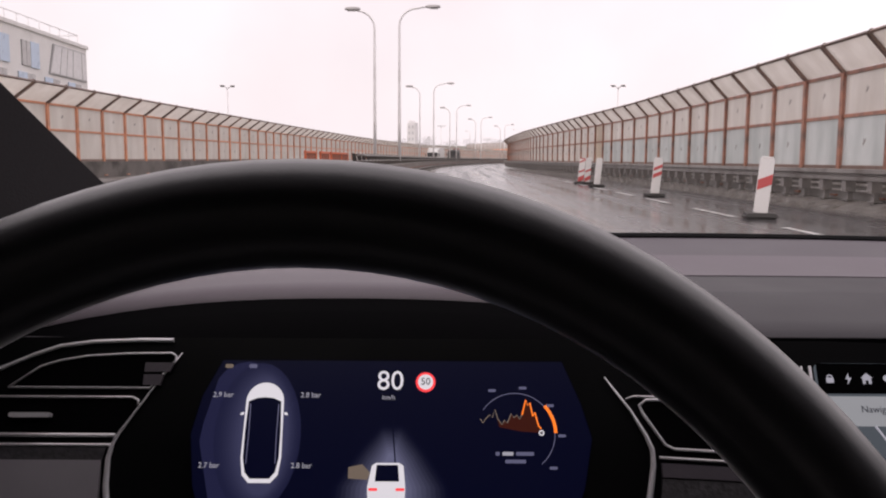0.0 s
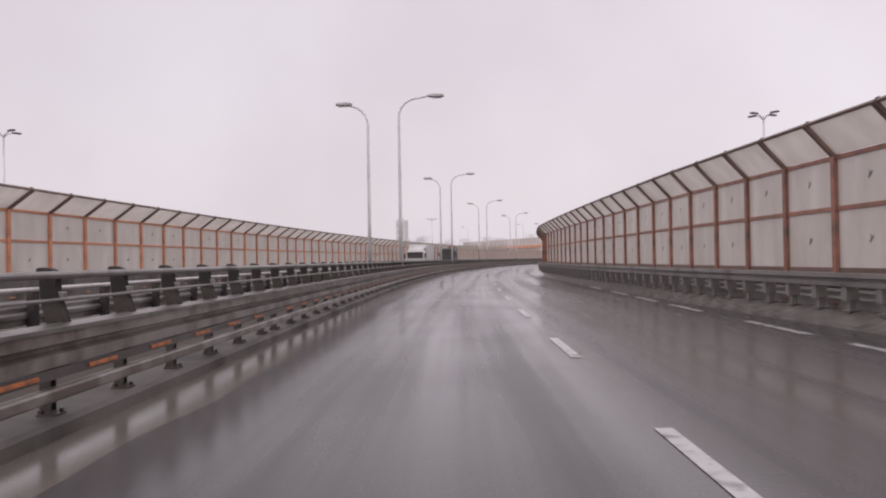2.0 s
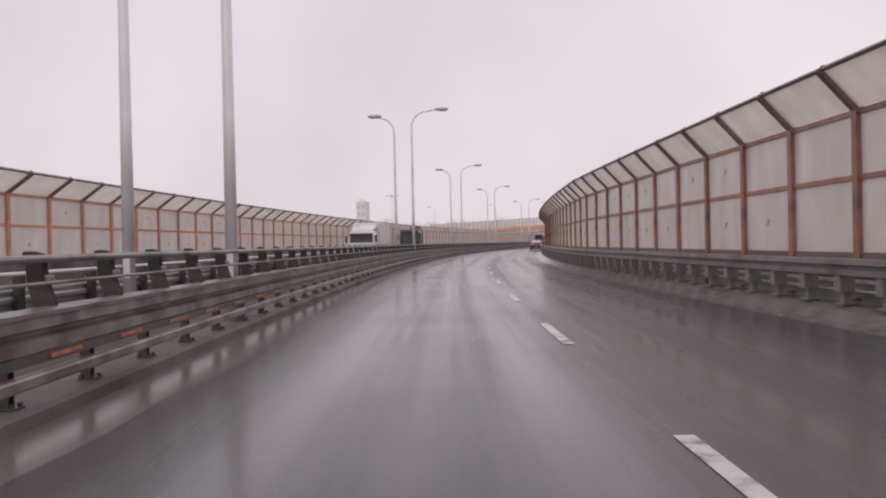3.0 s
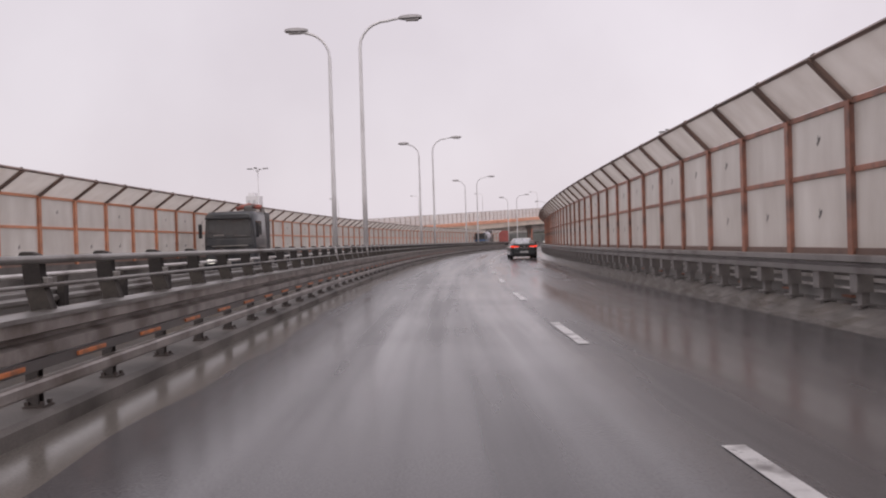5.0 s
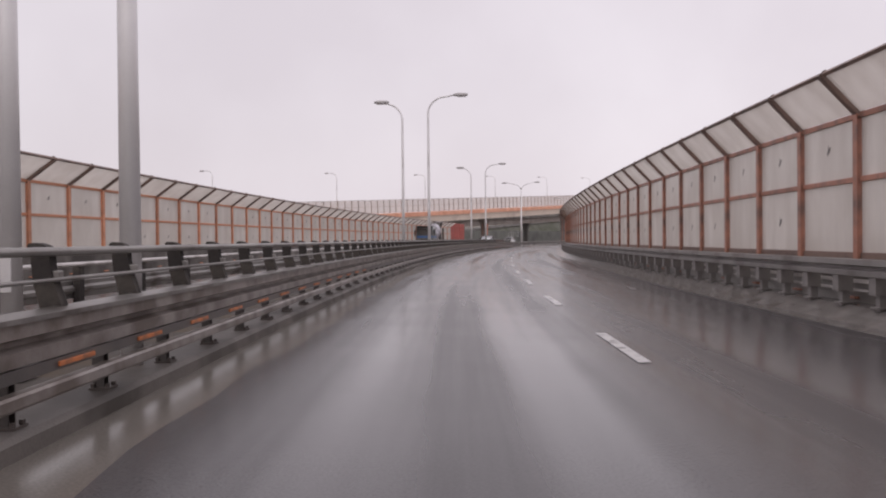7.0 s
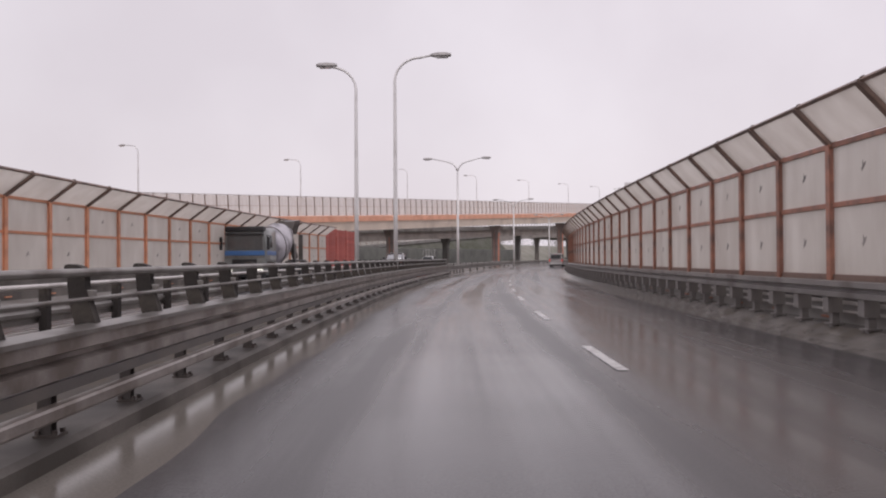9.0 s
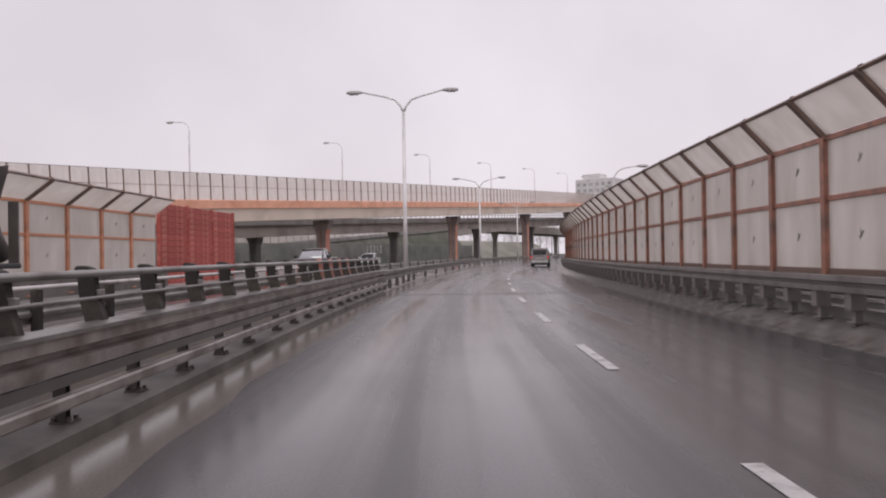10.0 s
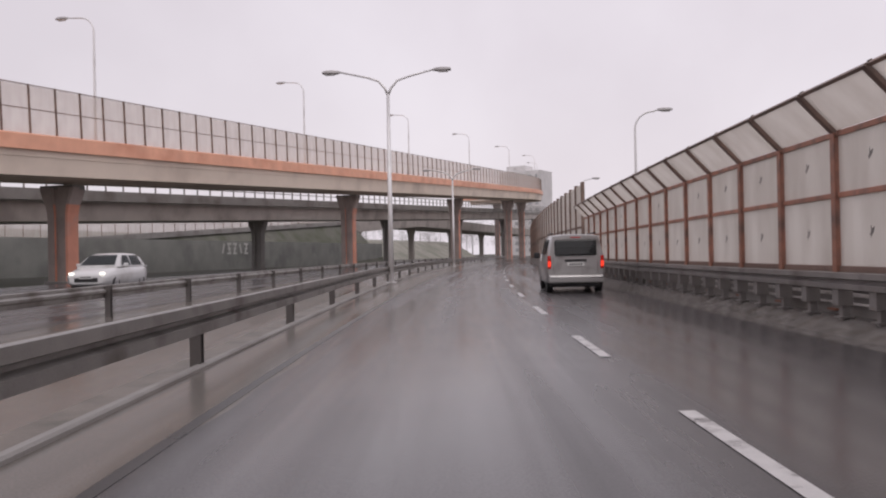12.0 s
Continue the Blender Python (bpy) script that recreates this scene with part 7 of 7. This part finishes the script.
# steering wheel: a leather rim that leans away at its top, three spokes and a hub
R, LEAN = 0.190, radians(25)
top = Vector((-0.046, 0.263, -0.0218))
centre = top + Vector((0, -math.sin(LEAN) * R, -math.cos(LEAN) * R))
turned = Matrix.Translation(centre) @ Matrix.Rotation(-LEAN, 4, "X")
rim = bmesh.new()
ring = []
for k in range(96):
    a = 2 * math.pi * k / 96
    out = Vector((math.sin(a), 0, math.cos(a)))
    grip = 0.0175 + 0.0012 * max(0, math.cos(2 * (a - 1.9))) ** 6
    ring.append([rim.verts.new(turned @ (out * R + grip * (out * math.cos(b) + Vector((0, 1.12, 0)) * math.sin(b)))) for b in (2 * math.pi * j / 20 for j in range(20))])
for a, b in zip(ring, ring[1:] + ring[:1]):
    for j in range(20):
        rim.faces.new((a[j], a[(j + 1) % 20], b[(j + 1) % 20], b[j]))
bmesh.ops.recalc_face_normals(rim, faces=rim.faces[:])
wheel = inside("steering_wheel", rim, LEATHER, None, "black leather steering wheel", True)
for a in (radians(100), radians(180), radians(260)):
    arm = box((0.034, 0.02, R - 0.05), (0, 0, (R + 0.05) / 2), 0.006)
    bmesh.ops.transform(arm, matrix=turned @ Matrix.Rotation(a, 4, "Y"), verts=arm.verts[:])
    inside("spoke", arm, GLOSS_BLACK, wheel)
hub = box((0.15, 0.05, 0.12), (0, 0.01, -0.005), 0.022)
bmesh.ops.transform(hub, matrix=turned, verts=hub.verts[:])
inside("hub", hub, LEATHER, wheel)
inside("steering_column", tube([turned @ Vector((0, 0.03, -0.005)), turned @ Vector((0, 0.36, -0.005))], [0.04, 0.055], 14), BLACK_TRIM)

# cabin shell; its unseen roof, bulkhead and side windows are added to block daylight
for side, x in ((-1, -0.60), (1, 1.30)):
    door = bmesh.new()
    add_box(door, (0.10, 2.3, 0.62), (x, 0.05, -0.43))
    bmesh.ops.bevel(door, geom=door.edges[:], offset=0.03, segments=2, affect="EDGES")
    door = inside("door", door, [CABIN_CLOTH], None, "dark trimmed door")
    inside("arm_rest", box((0.07, 0.6, 0.06), (x - side * 0.08, 0.1, -0.36), 0.02), SOFT_TRIM, door)
    inside("door_pull", box((0.02, 0.16, 0.03), (x - side * 0.06, 0.42, -0.24), 0.008), SATIN, door)
    foot, head = Vector((x - side * 0.155, 1.05, -0.030)), Vector((x - side * 0.19, 0.76, 0.066))
    if side > 0:
        foot, head = Vector((1.18, 1.05, -0.030)), Vector((1.16, 0.76, 0.066))
    lift = head - foot
    pillar = bmesh.new()
    line = [foot - lift * 0.45, foot, head, head + lift * 1.6, head + lift * 2.4]
    rings = [[pillar.verts.new(p + Vector(d)) for d in ((0, 0, 0), (side * 0.07, 0.05, 0.02), (side * 0.20, 0.06, -0.04), (side * 0.16, -0.05, -0.20), (side * 0.06, -0.06, -0.10))] for p in line]
    for a, b in zip(rings, rings[1:]):
        for j in range(5):
            pillar.faces.new((a[j], a[(j + 1) % 5], b[(j + 1) % 5], b[j]))
    pillar.faces.new(rings[0][::-1])
    pillar.faces.new(rings[-1])
    bmesh.ops.recalc_face_normals(pillar, faces=pillar.faces[:])
    inside("windscreen_pillar", pillar, CABIN_CLOTH, None, "dark cloth-covered windscreen pillar")
    inside("centre_pillar", box((0.06, 0.14, 0.46), (x - side * 0.02, -0.25, 0.09), 0.02), CABIN_CLOTH)
    inside("sail_panel", box((0.05, 0.26, 0.16), (x + side * -0.06, 0.90, -0.13), 0.02), CABIN_CLOTH)
    # Unseen dark pane, added to keep side light out of the cabin.
    inside("side_window", box((0.012, 1.7, 0.40), (x, -0.1, 0.06), 0.004), CAR_GLASS)
    inside("body_side", box((0.05, 4.3, 0.5), (x + side * 0.07, 0.75, -0.52), 0.02), WHITE_PAINT)
roof = bmesh.new()
rows = []
for y, z in ((-1.55, -0.02), (-1.2, 0.18), (-0.6, 0.31), (0.0, 0.34), (0.24, 0.31), (0.30, 0.28)):
    rows.append([roof.verts.new((0.35 + 0.95 * q, y, z - 0.09 * abs(q) ** 3)) for q in (-1, -0.8, -0.5, 0, 0.5, 0.8, 1)])
for a, b in zip(rows, rows[1:]):
    for j in range(6):
        roof.faces.new((a[j], a[j + 1], b[j + 1], b[j]))
bmesh.ops.solidify(roof, geom=roof.faces[:], thickness=0.03)
inside("roof", roof, CABIN_CLOTH, None, "unseen dark roof lining that blocks daylight", True)
inside("unseen_bulkhead", box((1.9, 0.05, 0.75), (0.35, -1.5, -0.4), 0.02), CABIN_CLOTH)
inside("floor_pan", box((1.86, 4.2, 0.06), (0.35, 0.72, -0.79), 0.02), CABIN_CLOTH)
bonnet = bmesh.new()
rows = []
for y, z in ((1.30, -0.175), (1.6, -0.205), (2.1, -0.27), (2.6, -0.36), (2.85, -0.45), (2.92, -0.60)):
    rows.append([bonnet.verts.new((0.35 + 0.93 * q, y - 0.12 * q * q, z - 0.05 * abs(q) ** 3)) for q in (-1, -0.8, -0.5, 0, 0.5, 0.8, 1)])
for a, b in zip(rows, rows[1:]):
    for j in range(6):
        bonnet.faces.new((a[j], a[j + 1], b[j + 1], b[j]))
bmesh.ops.solidify(bonnet, geom=bonnet.faces[:], thickness=0.02)
inside("bonnet", bonnet, WHITE_PAINT, None, "wet white bonnet", True)
inside("front_bumper", box((1.84, 0.14, 0.34), (0.35, 2.86, -0.62), 0.05), WHITE_PAINT)
add_wheels(own_car, 0.34, 0.235, ((-0.48, -0.75), (1.18, -0.75), (-0.48, 2.15), (1.18, 2.15)))
